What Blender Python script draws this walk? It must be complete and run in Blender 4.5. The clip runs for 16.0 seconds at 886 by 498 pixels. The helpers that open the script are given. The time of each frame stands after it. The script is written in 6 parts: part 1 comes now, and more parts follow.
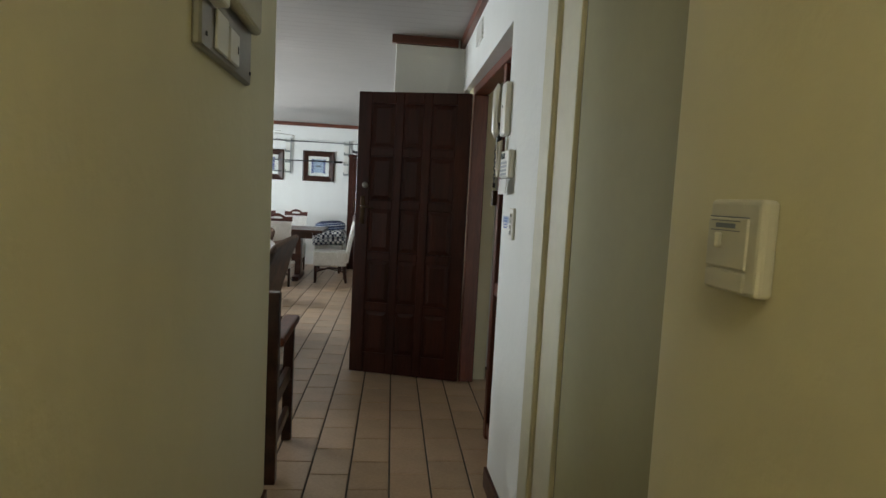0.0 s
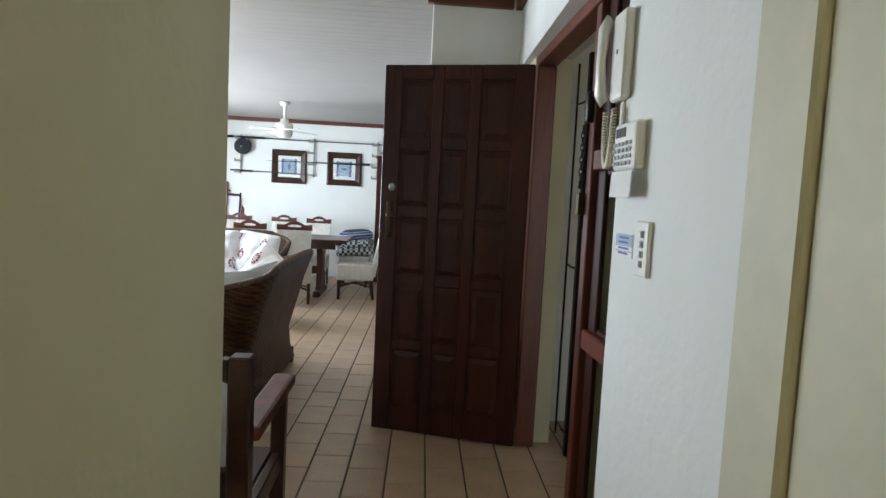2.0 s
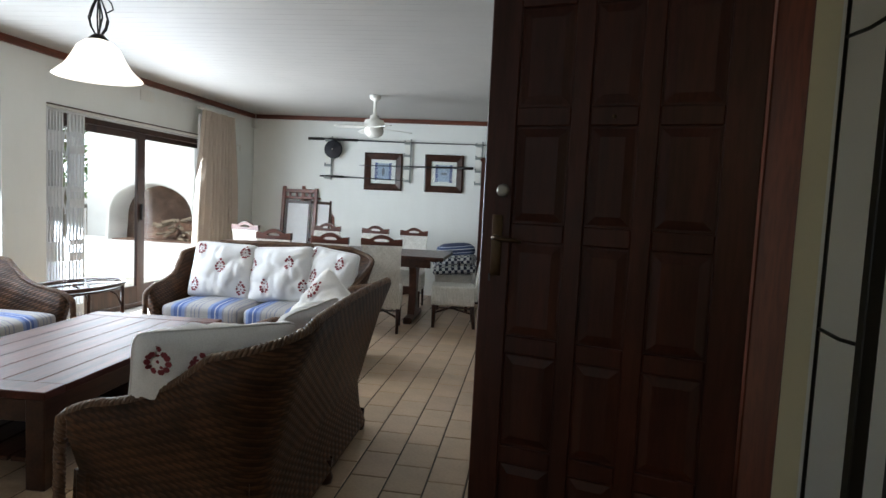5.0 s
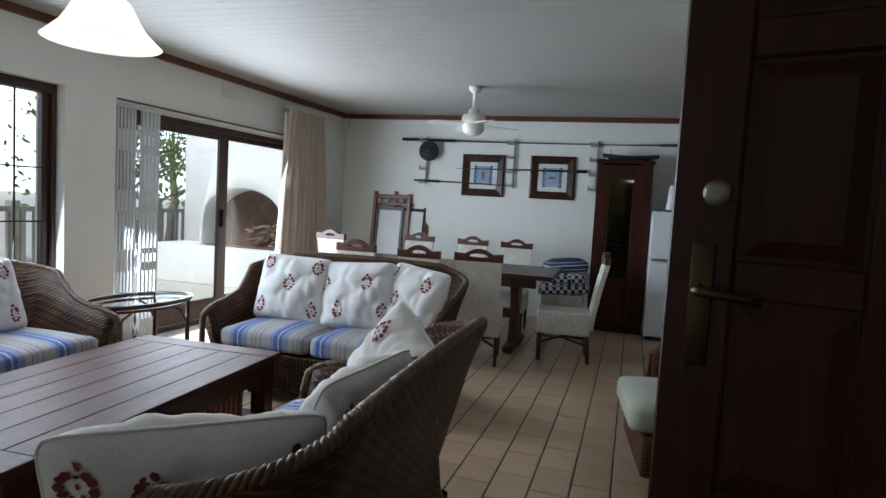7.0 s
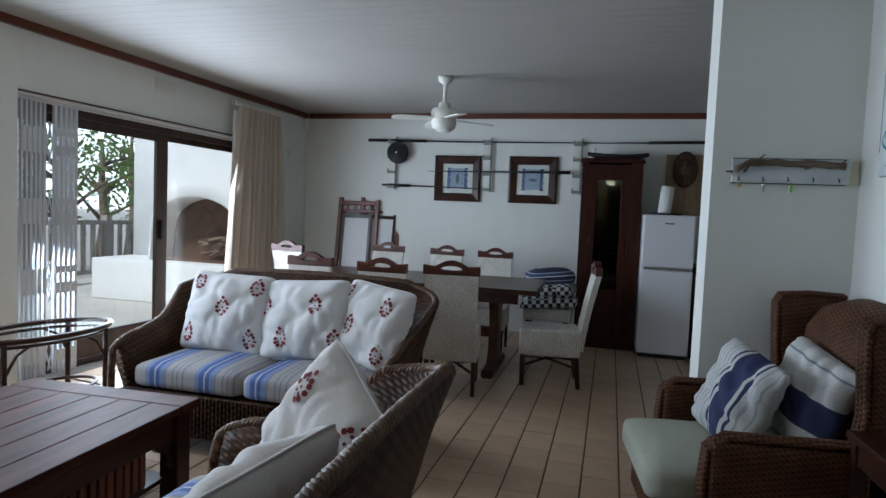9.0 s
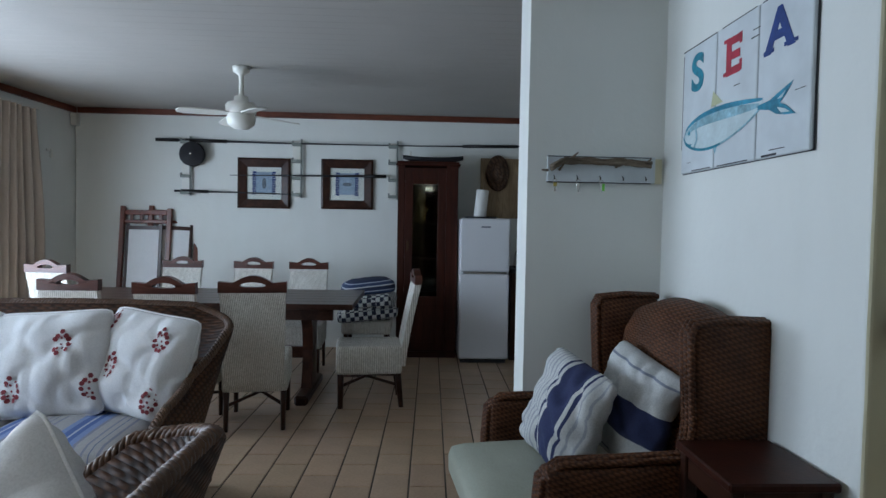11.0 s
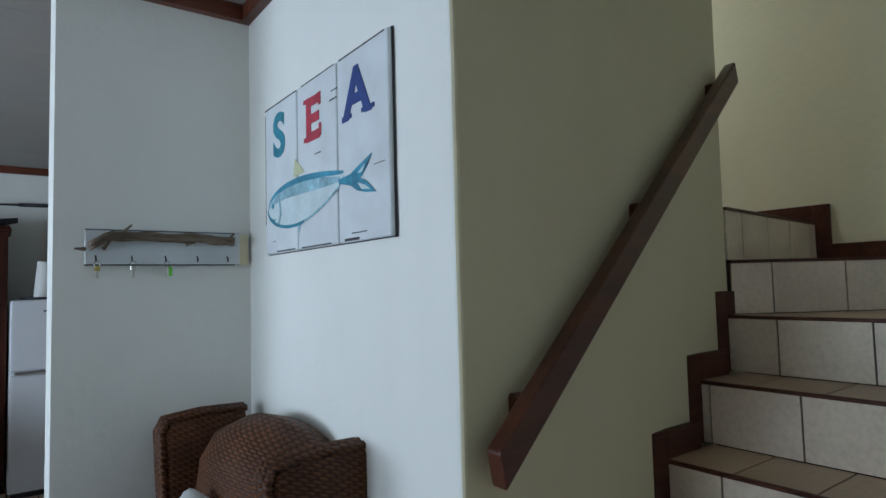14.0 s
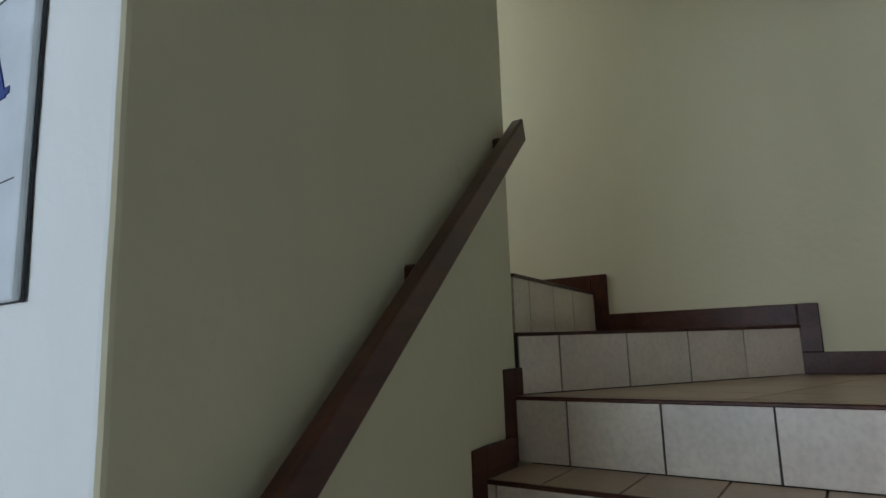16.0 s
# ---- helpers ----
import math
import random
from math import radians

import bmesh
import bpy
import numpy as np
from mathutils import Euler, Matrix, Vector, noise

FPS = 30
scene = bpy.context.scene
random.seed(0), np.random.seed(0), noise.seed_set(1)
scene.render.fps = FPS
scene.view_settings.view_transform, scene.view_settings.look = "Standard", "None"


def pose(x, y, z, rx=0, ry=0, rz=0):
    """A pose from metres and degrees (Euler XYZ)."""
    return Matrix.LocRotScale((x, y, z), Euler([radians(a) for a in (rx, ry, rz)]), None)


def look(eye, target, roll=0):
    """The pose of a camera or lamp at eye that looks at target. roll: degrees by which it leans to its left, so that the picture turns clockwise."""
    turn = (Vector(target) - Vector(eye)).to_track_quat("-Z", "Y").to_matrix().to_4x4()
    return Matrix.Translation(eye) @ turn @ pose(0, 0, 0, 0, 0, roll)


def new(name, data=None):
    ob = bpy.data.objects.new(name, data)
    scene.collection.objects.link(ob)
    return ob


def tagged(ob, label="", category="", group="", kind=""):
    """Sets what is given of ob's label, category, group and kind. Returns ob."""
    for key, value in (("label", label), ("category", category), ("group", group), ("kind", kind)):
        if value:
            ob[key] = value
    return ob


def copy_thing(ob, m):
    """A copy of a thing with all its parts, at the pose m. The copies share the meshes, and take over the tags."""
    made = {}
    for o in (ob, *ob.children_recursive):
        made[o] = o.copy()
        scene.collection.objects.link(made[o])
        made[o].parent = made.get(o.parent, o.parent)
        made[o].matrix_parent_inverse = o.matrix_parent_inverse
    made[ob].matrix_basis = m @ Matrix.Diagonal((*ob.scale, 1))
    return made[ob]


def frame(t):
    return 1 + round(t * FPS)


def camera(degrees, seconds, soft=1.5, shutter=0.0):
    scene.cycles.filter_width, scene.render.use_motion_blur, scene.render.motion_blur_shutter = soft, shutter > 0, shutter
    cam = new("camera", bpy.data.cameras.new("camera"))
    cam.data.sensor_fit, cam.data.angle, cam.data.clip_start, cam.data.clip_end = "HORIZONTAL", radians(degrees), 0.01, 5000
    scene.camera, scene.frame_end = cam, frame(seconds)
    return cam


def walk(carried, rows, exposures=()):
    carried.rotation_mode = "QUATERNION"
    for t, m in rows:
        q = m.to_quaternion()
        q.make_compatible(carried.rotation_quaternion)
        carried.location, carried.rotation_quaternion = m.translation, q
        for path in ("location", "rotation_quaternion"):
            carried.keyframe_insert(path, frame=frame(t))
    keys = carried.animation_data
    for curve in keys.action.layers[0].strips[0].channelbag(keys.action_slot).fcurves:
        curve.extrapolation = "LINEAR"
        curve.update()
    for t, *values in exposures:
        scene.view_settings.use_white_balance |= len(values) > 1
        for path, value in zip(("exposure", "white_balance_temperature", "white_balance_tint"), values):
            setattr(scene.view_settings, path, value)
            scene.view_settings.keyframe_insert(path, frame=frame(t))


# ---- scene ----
cam = camera(73.2, 16.0)
PATH = [
    (0, (0.266, -0.389, 1.319), (0.489, 1.591, 1.147), 3.0),
    (0.5, (0.255, -0.178, 1.315), (0.458, 1.804, 1.145), 3.0),
    (1, (0.263, 0.101, 1.314), (0.443, 2.086, 1.15), 2.9),
    (1.5, (0.274, 0.352, 1.31), (0.422, 2.34, 1.15), 3.0),
    (2, (0.262, 0.643, 1.312), (0.383, 2.633, 1.154), 2.9),
    (2.5, (0.273, 0.881, 1.307), (0.378, 2.873, 1.152), 2.7),
    (3, (0.321, 1.144, 1.316), (0.395, 3.137, 1.166), 2.7),
    (3.5, (0.329, 1.351, 1.323), (0.324, 3.345, 1.17), 2.5),
    (4, (0.284, 1.589, 1.322), (0.19, 3.581, 1.169), 2.5),
    (4.5, (0.246, 1.781, 1.323), (0.093, 3.769, 1.172), 2.6),
    (5, (0.206, 1.986, 1.326), (-0.022, 3.968, 1.176), 2.8),
    (7.5, (-0.017, 3.123, 1.336), (-0.603, 5.03, 1.194), 3.1),
    (8, (-0.046, 3.292, 1.335), (-0.631, 5.199, 1.198), 2.9),
    (10.5, (-0.104, 3.93, 1.303), (-0.201, 5.926, 1.223), 1.5),
    (11, (-0.06, 4.003, 1.317), (0.03, 6.0, 1.243), 1.0),
    (11.5, (-0.013, 4.085, 1.335), (0.274, 6.063, 1.267), 0.4),
    (12, (0.048, 4.202, 1.355), (0.563, 6.134, 1.306), -0.0),
    (12.5, (0.086, 4.292, 1.365), (0.814, 6.155, 1.343), -0.5),
    (13, (0.138, 4.342, 1.376), (1.054, 6.119, 1.393), -0.9),
    (13.5, (0.226, 4.385, 1.412), (1.286, 6.081, 1.466), -1.3),
    (14, (0.301, 4.451, 1.432), (1.493, 6.052, 1.554), -1.5),
    (14.5, (0.389, 4.481, 1.439), (1.699, 5.981, 1.618), -1.6),
    (15, (0.471, 4.509, 1.444), (1.897, 5.895, 1.662), -1.8),
    (15.5, (0.574, 4.583, 1.461), (2.116, 5.829, 1.723), -1.8),
    (16, (0.684, 4.665, 1.472), (2.319, 5.774, 1.784), -1.9),
]
walk(cam, [(t, look(eye, target, roll)) for t, eye, target, roll in PATH], [
    (0, 0.30, 6350, 10), (0.5, 0.44, 6300, 10), (1, 0.6, 6200, 10), (1.5, 0.82, 6100, 10), (2.5, 0.62, 5950, 10), (3, 0.42, 5900, 10), (4, 0.08, 6150, 10), (5, 0.05, 6150, 10), (7.5, -0.66, 5850, 10), (8, -0.74, 5800, 10),
    (10.5, -0.80, 5550, 9), (11, -0.70, 5500, 9), (12.5, -0.46, 5500, 8), (14.5, -0.50, 5600, 9), (16, -0.58, 5650, 10)])

# ---- world, sun, lamps ----
world = bpy.data.worlds.new("sky")
scene.world = world
world.use_nodes = True
wt = world.node_tree
sky = wt.nodes.new("ShaderNodeTexSky")
sky.sky_type, sky.sun_disc = "NISHITA", False
sky.sun_elevation, sky.sun_rotation = radians(50), radians(-174)
wt.links.new(sky.outputs[0], wt.nodes["Background"].inputs[0])
wt.nodes["Background"].inputs[1].default_value = 0.15


def lamp(name, kind, m, energy, color=(1, 1, 1), size=1.0, size_y=0.0):
    data = bpy.data.lights.new(name, kind)
    data.energy, data.color = energy, color
    if kind == "AREA":
        data.shape, data.size, data.size_y = "RECTANGLE", size, size_y or size
    elif kind == "SUN":
        data.angle = radians(size)
    else:
        data.shadow_soft_size = size
    ob = new(name, data)
    ob.matrix_world = m
    return ob


# the window wall stands a little askew to the others
WEST = pose(-3.62, 10.42, 0, 0, 0, -3.4) @ pose(3.62, -10.42, 0)

lamp("sun", "SUN", look((-0.8, -8, 9.5), (0, 0, 0)), 5.0, (1, 0.95, 0.88), 0.5)
lamp("slider_daylight", "AREA", WEST @ look((-3.67, 7.93, 1.02), (-1, 7.83, 0.50)), 180, (0.86, 0.94, 1.0), 2.0, 1.9)
lamp("window_daylight", "AREA", WEST @ look((-3.67, 5.65, 1.32), (-1, 5.55, 0.8)), 92, (0.86, 0.94, 1.0), 1.25, 1.3)
lamp("stair_window_daylight", "AREA", look((2.7, 7.9, 3.5), (3.6, 6.0, 2.1)), 34, (0.95, 0.96, 0.94), 0.6, 1.0)
# unseen point lamp, added so warm light reaches the hall from behind
lamp("added_hall_bulb", "POINT", pose(0.27, -0.95, 2.36), 12, (1, 0.92, 0.68), 0.09)
lamp("pendant_bulb", "POINT", pose(-1.79, 4.66, 1.91), 14, (1, 0.9, 0.75), 0.04)


# ---- materials ----
def nodes_of(name, rough=0.6, metal=0.0):
    m = bpy.data.materials.new(name)
    m.use_nodes = True
    t = m.node_tree
    b = t.nodes["Principled BSDF"]
    b.inputs["Roughness"].default_value = rough
    b.inputs["Metallic"].default_value = metal
    return m, t, b


def coords(t, scale=(1, 1, 1), rot=(0, 0, 0)):
    c = t.nodes.new("ShaderNodeTexCoord")
    mp = t.nodes.new("ShaderNodeMapping")
    mp.inputs["Scale"].default_value = scale
    mp.inputs["Rotation"].default_value = [radians(a) for a in rot]
    t.links.new(c.outputs["Object"], mp.inputs[0])
    return mp.outputs[0]


def noise_tex(t, vec, scale, detail=4.0):
    n = t.nodes.new("ShaderNodeTexNoise")
    n.inputs["Scale"].default_value, n.inputs["Detail"].default_value = scale, detail
    t.links.new(vec, n.inputs["Vector"])
    return n.outputs["Fac"]


def ramp(t, fac, stops):
    r = t.nodes.new("ShaderNodeValToRGB")
    e = r.color_ramp.elements
    while len(e) < len(stops):
        e.new(0.5)
    for el, (p, c) in zip(e, stops):
        el.position, el.color = p, (*c, 1)
    t.links.new(fac, r.inputs[0])
    return r.outputs[0]


def mixed(t, fac, a, b, mode="MIX"):
    m = t.nodes.new("ShaderNodeMix")
    m.data_type, m.blend_type = "RGBA", mode
    for sock, v in ((m.inputs[0], fac), (m.inputs[6], a), (m.inputs[7], b)):
        if isinstance(v, (int, float)):
            sock.default_value = v
        elif isinstance(v, tuple):
            sock.default_value = (*v, 1)
        else:
            t.links.new(v, sock)
    return m.outputs[2]


def bump(t, b, height, strength, distance=0.01):
    n = t.nodes.new("ShaderNodeBump")
    n.inputs["Strength"].default_value, n.inputs["Distance"].default_value = strength, distance
    t.links.new(height, n.inputs["Height"])
    t.links.new(n.outputs[0], b.inputs["Normal"])


def shade(c, k):
    return tuple(min(1, v * k) for v in c)


def plain(name, color, rough=0.6, metal=0.0, vary=0.08, fine=60.0, relief=0.1, coarse=3.0):
    """A surface with a mottle at two scales and a fine relief."""
    m, t, b = nodes_of(name, rough, metal)
    v = coords(t)
    big = noise_tex(t, v, coarse)
    small = noise_tex(t, v, fine)
    c = ramp(t, big, [(0.3, shade(color, 1 - vary)), (0.7, shade(color, 1 + vary))])
    c2 = ramp(t, small, [(0.3, shade((1, 1, 1), 1 - vary)), (0.7, (1, 1, 1))])
    t.links.new(mixed(t, 1.0, c, c2, "MULTIPLY"), b.inputs["Base Color"])
    if relief:
        bump(t, b, small, relief, 0.004)
    return m


def plaster(name, color):
    m, t, b = nodes_of(name, 0.75)
    v = coords(t)
    big = noise_tex(t, v, 0.9, 5)
    mid = noise_tex(t, coords(t, (1, 1, 0.35)), 7, 5)
    c = ramp(t, big, [(0.3, shade(color, 0.94)), (0.7, color)])
    c2 = ramp(t, mid, [(0.25, (0.972, 0.972, 0.965)), (0.6, (1, 1, 1))])
    t.links.new(mixed(t, 1.0, c, c2, "MULTIPLY"), b.inputs["Base Color"])
    bump(t, b, noise_tex(t, v, 28, 6), 0.35, 0.006)
    return m


def wood(name, dark, light, rough=0.35, axis="z", grain=14.0, vary=True):
    m, t, b = nodes_of(name, rough)
    s = {"x": (0.12, 1, 1), "y": (1, 0.12, 1), "z": (1, 1, 0.12)}[axis]
    v = coords(t, s)
    n = noise_tex(t, v, grain, 6)
    f = noise_tex(t, v, grain * 6, 3)
    c = ramp(t, n, [(0.3, dark), (0.72, light)])
    c2 = ramp(t, f, [(0.35, (0.72, 0.7, 0.68)), (0.6, (1, 1, 1))])
    c = mixed(t, 1.0, c, c2, "MULTIPLY")
    if vary:
        info = t.nodes.new("ShaderNodeObjectInfo")
        r = ramp(t, info.outputs["Random"], [(0, (0.82, 0.82, 0.82)), (1, (1.0, 1.0, 1.0))])
        c = mixed(t, 1.0, c, r, "MULTIPLY")
    t.links.new(c, b.inputs["Base Color"])
    bump(t, b, f, 0.15, 0.003)
    return m


def pane_mat(name, tint=(1, 1, 1), rough=0.0):
    """A thin flat pane: see-through with a slight gloss."""
    m, t, b = nodes_of(name)
    tr = t.nodes.new("ShaderNodeBsdfTransparent")
    tr.inputs[0].default_value = (*tint, 1)
    gl = t.nodes.new("ShaderNodeBsdfGlossy")
    gl.inputs["Roughness"].default_value = rough
    mx = t.nodes.new("ShaderNodeMixShader")
    mx.inputs[0].default_value = 0.035
    t.links.new(tr.outputs[0], mx.inputs[1])
    t.links.new(gl.outputs[0], mx.inputs[2])
    t.links.new(mx.outputs[0], t.nodes["Material Output"].inputs[0])
    return m


def glow(name, color, strength):
    m, t, b = nodes_of(name, 0.4)
    b.inputs["Base Color"].default_value = (*color, 1)
    b.inputs["Emission Color"].default_value = (*color, 1)
    b.inputs["Emission Strength"].default_value = strength
    return m


M_WALL = plaster("white_plaster", (0.775, 0.787, 0.748))
M_HALL = plaster("cream_plaster", (0.705, 0.66, 0.46))
# white boards; the grey puts the ceiling's poor light into the colour
M_CEIL_DIM = plain("dimmed_ceiling_paint", (0.385, 0.37, 0.345), 0.65, vary=0.03)
M_TRIM = wood("trim_wood", (0.09, 0.022, 0.010), (0.20, 0.055, 0.025), 0.4, "x")
M_TRIMY = wood("trim_wood_long", (0.09, 0.022, 0.010), (0.20, 0.055, 0.025), 0.4, "y")
M_DOOR = wood("dark_door_wood", (0.028, 0.0075, 0.0045), (0.066, 0.017, 0.009), 0.4, "z")
M_DOOR.node_tree.nodes["Principled BSDF"].inputs["Specular IOR Level"].default_value = 0.22
M_RED = wood("red_brown_frame_wood", (0.10, 0.024, 0.011), (0.22, 0.056, 0.026), 0.35, "z")
M_DARK = wood("dark_stained_wood", (0.025, 0.010, 0.007), (0.07, 0.028, 0.016), 0.3, "y")
M_DARK.node_tree.nodes["Principled BSDF"].inputs["Specular IOR Level"].default_value = 0.28
M_TABLE = wood("table_plank_wood", (0.045, 0.014, 0.010), (0.115, 0.036, 0.024), 0.5, "y")
M_TABLE.node_tree.nodes["Principled BSDF"].inputs["Specular IOR Level"].default_value = 0.12
M_GROUT = plain("grout", (0.09, 0.075, 0.06), 0.9, vary=0.15)
M_SKIRT = wood("skirting_tile_brown", (0.06, 0.022, 0.014), (0.12, 0.045, 0.028), 0.35, "x")
M_SKIRT.node_tree.nodes["Principled BSDF"].inputs["Specular IOR Level"].default_value = 0.2
M_OLIVEFRAME = plain("cream_frame_paint", (0.56, 0.53, 0.38), 0.6, vary=0.06, fine=25)
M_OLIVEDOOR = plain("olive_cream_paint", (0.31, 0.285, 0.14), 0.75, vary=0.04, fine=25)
M_WHITEP = plain("white_plastic", (0.75, 0.74, 0.68), 0.35, vary=0.02, relief=0.0)
M_AGED = plain("aged_cream_plastic", (0.58, 0.56, 0.46), 0.4, vary=0.03, relief=0.0)
M_STEEL = plain("black_steel", (0.012, 0.011, 0.011), 0.4, 0.3, vary=0.1)
M_CHROME = plain("worn_chrome", (0.62, 0.6, 0.56), 0.25, 1.0, vary=0.08, relief=0.03)
M_PEWTER = plain("dull_pewter", (0.24, 0.23, 0.21), 0.42, 0.8, vary=0.15)
M_BRASS = plain("tarnished_bronze", (0.07, 0.045, 0.025), 0.45, 0.9, vary=0.15, relief=0.03)
M_GLASS = pane_mat("clear_glass", (0.96, 0.98, 0.97))


# ---- building helpers ----
def box(bm, x0, y0, z0, x1, y1, z1, bevel=0.0, seg=1):
    r = bmesh.ops.create_cube(bm, size=1, matrix=Matrix.Translation(((x0 + x1) / 2, (y0 + y1) / 2, (z0 + z1) / 2)) @ Matrix.Diagonal((x1 - x0, y1 - y0, z1 - z0, 1)))
    if bevel:
        edges = list({e for v in r["verts"] for e in v.link_edges})
        bmesh.ops.bevel(bm, geom=edges, offset=bevel, segments=seg, affect="EDGES", profile=0.5)


def tube(bm, pts, radius, sides=8, closed=False, taper=None, caps=True):
    """A tube along points; radius may be one number or one for each point."""
    pts = [Vector(p) for p in pts]
    n = len(pts)
    rad = radius if isinstance(radius, (list, tuple)) else [radius] * n
    rings = []
    up = None
    for i, p in enumerate(pts):
        a = pts[(i - 1) % n] if (closed or i > 0) else p
        b = pts[(i + 1) % n] if (closed or i < n - 1) else p
        d = (b - a).normalized()
        if up is None:
            up = Vector((0, 0, 1)) if abs(d.z) < 0.9 else Vector((1, 0, 0))
        side = d.cross(up)
        if side.length < 1e-4:
            side = d.cross(Vector((0, 1, 0.01)))
        side.normalize()
        up = side.cross(d).normalized()
        rings.append([bm.verts.new(p + rad[i] * (math.cos(2 * math.pi * k / sides) * side + math.sin(2 * math.pi * k / sides) * up)) for k in range(sides)])
    for i in range(n if closed else n - 1):
        r0, r1 = rings[i], rings[(i + 1) % n]
        for k in range(sides):
            bm.faces.new((r0[k], r0[(k + 1) % sides], r1[(k + 1) % sides], r1[k]))
    if caps and not closed:
        bm.faces.new(list(reversed(rings[0])))
        bm.faces.new(rings[-1])


def lathe(bm, profile, center=(0, 0, 0), sides=24):
    """Turns rows of (radius, z) round a vertical axis."""
    c = Vector(center)
    rings = [[bm.verts.new(c + Vector((r * math.cos(2 * math.pi * k / sides), r * math.sin(2 * math.pi * k / sides), z))) for k in range(sides)] for r, z in profile]
    for r0, r1 in zip(rings, rings[1:]):
        for k in range(sides):
            bm.faces.new((r0[k], r0[(k + 1) % sides], r1[(k + 1) % sides], r1[k]))


def prism(bm, poly, z0, z1):
    """An upright prism over a plan polygon (counter-clockwise)."""
    lo = [bm.verts.new((x, y, z0)) for x, y in poly]
    hi = [bm.verts.new((x, y, z1)) for x, y in poly]
    bm.faces.new(list(reversed(lo)))
    bm.faces.new(hi)
    for i in range(len(poly)):
        j = (i + 1) % len(poly)
        bm.faces.new((lo[i], lo[j], hi[j], hi[i]))


def obj(name, bm, mat, parent=None, smooth=False, m=None, split=True):
    if split and parent and m is None and name not in JOINED:
        return parts(name, bm, mat, parent, smooth)
    bmesh.ops.recalc_face_normals(bm, faces=bm.faces)
    me = bpy.data.meshes.new(name)
    bm.to_mesh(me)
    bm.free()
    for f in me.polygons:
        f.use_smooth = smooth
    for mt in (mat if isinstance(mat, (list, tuple)) else [mat]):
        me.materials.append(mt)
    ob = new(name, me)
    if parent:
        ob.parent = parent
    if m is not None:
        ob.matrix_basis = m
    if parent and name in ("print", "print_border", "scratch", "skirt", "braided_rim", "button", "link", "bar", "log", "driftwood"):
        ob["kind"] = "stuff"
    ob.visible_shadow = name not in ("pane", "glass", "glass_top")
    return ob


JOINED = {"braided_rim", "print", "skirt", "leaves", "chain", "cord", "driftwood", "button", "print_border", "log", "body", "core", "skirting", "scratch", "motor", "shelf", "bar", "link"}


def parts(name, bm, mat, parent, smooth=False):
    """Every separate piece of bm becomes a part of its own."""
    left = set(bm.verts)
    groups = []
    while left:
        stack = [left.pop()]
        got = set(stack)
        while stack:
            v = stack.pop()
            for e in v.link_edges:
                o = e.other_vert(v)
                if o in left:
                    left.discard(o)
                    got.add(o)
                    stack.append(o)
        groups.append(got)
    groups.sort(key=lambda g: min(tuple(v.co) for v in g))
    out = []
    for g in groups:
        b2 = bmesh.new()
        ids = {v: b2.verts.new(v.co) for v in sorted(g, key=lambda v: v.index)}
        for f in {f for v in g for f in v.link_faces}:
            b2.faces.new([ids[v] for v in f.verts])
        out.append(obj(name, b2, mat, parent, smooth, split=False))
    bm.free()
    return out[0]


def boxes(name, mat, rows, parent=None, bevel=0.0, seg=1, m=None):
    """Boxes: under a parent each is a part of its own, else they are one mesh."""
    if parent and len(rows) > 1 and name not in JOINED and m is None:
        return [boxes(name, mat, [r], parent, bevel, seg) for r in rows][0]
    bm = bmesh.new()
    for r in rows:
        box(bm, *r, bevel=bevel, seg=seg)
    return obj(name, bm, mat, parent, m=m, split=False)


def root(name, m, label, category, group=""):
    ob = new(name)
    ob.matrix_basis = m
    return tagged(ob, label, category, group)


def structure(ob, label=""):
    return tagged(ob, label, kind="structure")


CEIL = 2.5
# ---- large structure ----
floor = structure(boxes("floor", M_GROUT, [(-4.5, -1.8, -0.12, 3.8, 10.65, -0.004)]), "dark grout bed under beige floor tiles")
structure(boxes("wall_west", M_WALL, [
    (-3.95, 1.3, 0, -3.65, 5.05, CEIL), (-3.95, 5.05, 0, -3.65, 6.345, 0.595), (-3.95, 5.05, 2.05, -3.65, 6.345, CEIL),
    (-3.95, 6.345, 0, -3.65, 6.78, CEIL), (-3.95, 6.78, 2.0155, -3.65, 9.57, CEIL), (-3.95, 9.57, 0, -3.65, 10.65, CEIL)], m=WEST), "white plastered wall with a window and a sliding door")
structure(boxes("wall_north", M_WALL, [(-3.64, 10.45, 0, 2.6, 10.65, CEIL)]), "white plastered wall behind the dining table")
structure(boxes("wall_kitchen", M_WALL, [(2.6, 6.9, 0, 2.8, 10.65, CEIL)]))
structure(boxes("wall_south", M_WALL, [(-4.2, 1.72, 0, -0.35, 2.02, CEIL)]))
structure(boxes("wall_hall_west", M_HALL, [(-0.35, -1.8, 0, -0.15, 2.02, CEIL)]), "cream plastered hall wall")
structure(boxes("wall_hall_end", M_HALL, [(-0.15, -1.8, 0, 0.74, -1.6, CEIL)]))
structure(boxes("wall_nib", M_WALL, [(0.432, 6.66, 0, 2.6, 6.9, CEIL)]), "white plastered nib wall")
# third slab is an unseen porch roof, drawn out south to shade the porch
structure(boxes("ceiling", M_CEIL_DIM, [(-4.5, 1.72, CEIL + 0.012, 1.05, 10.65, CEIL + 0.1), (-0.35, -1.8, CEIL, 1.05, 1.72, CEIL + 0.1), (1.05, -0.5, CEIL, 2.4, 4.18, CEIL + 0.1), (1.05, 6.66, CEIL, 2.8, 10.65, CEIL + 0.1)]), "white board ceiling coloured grey to look dim, with an unseen porch roof")
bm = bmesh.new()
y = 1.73
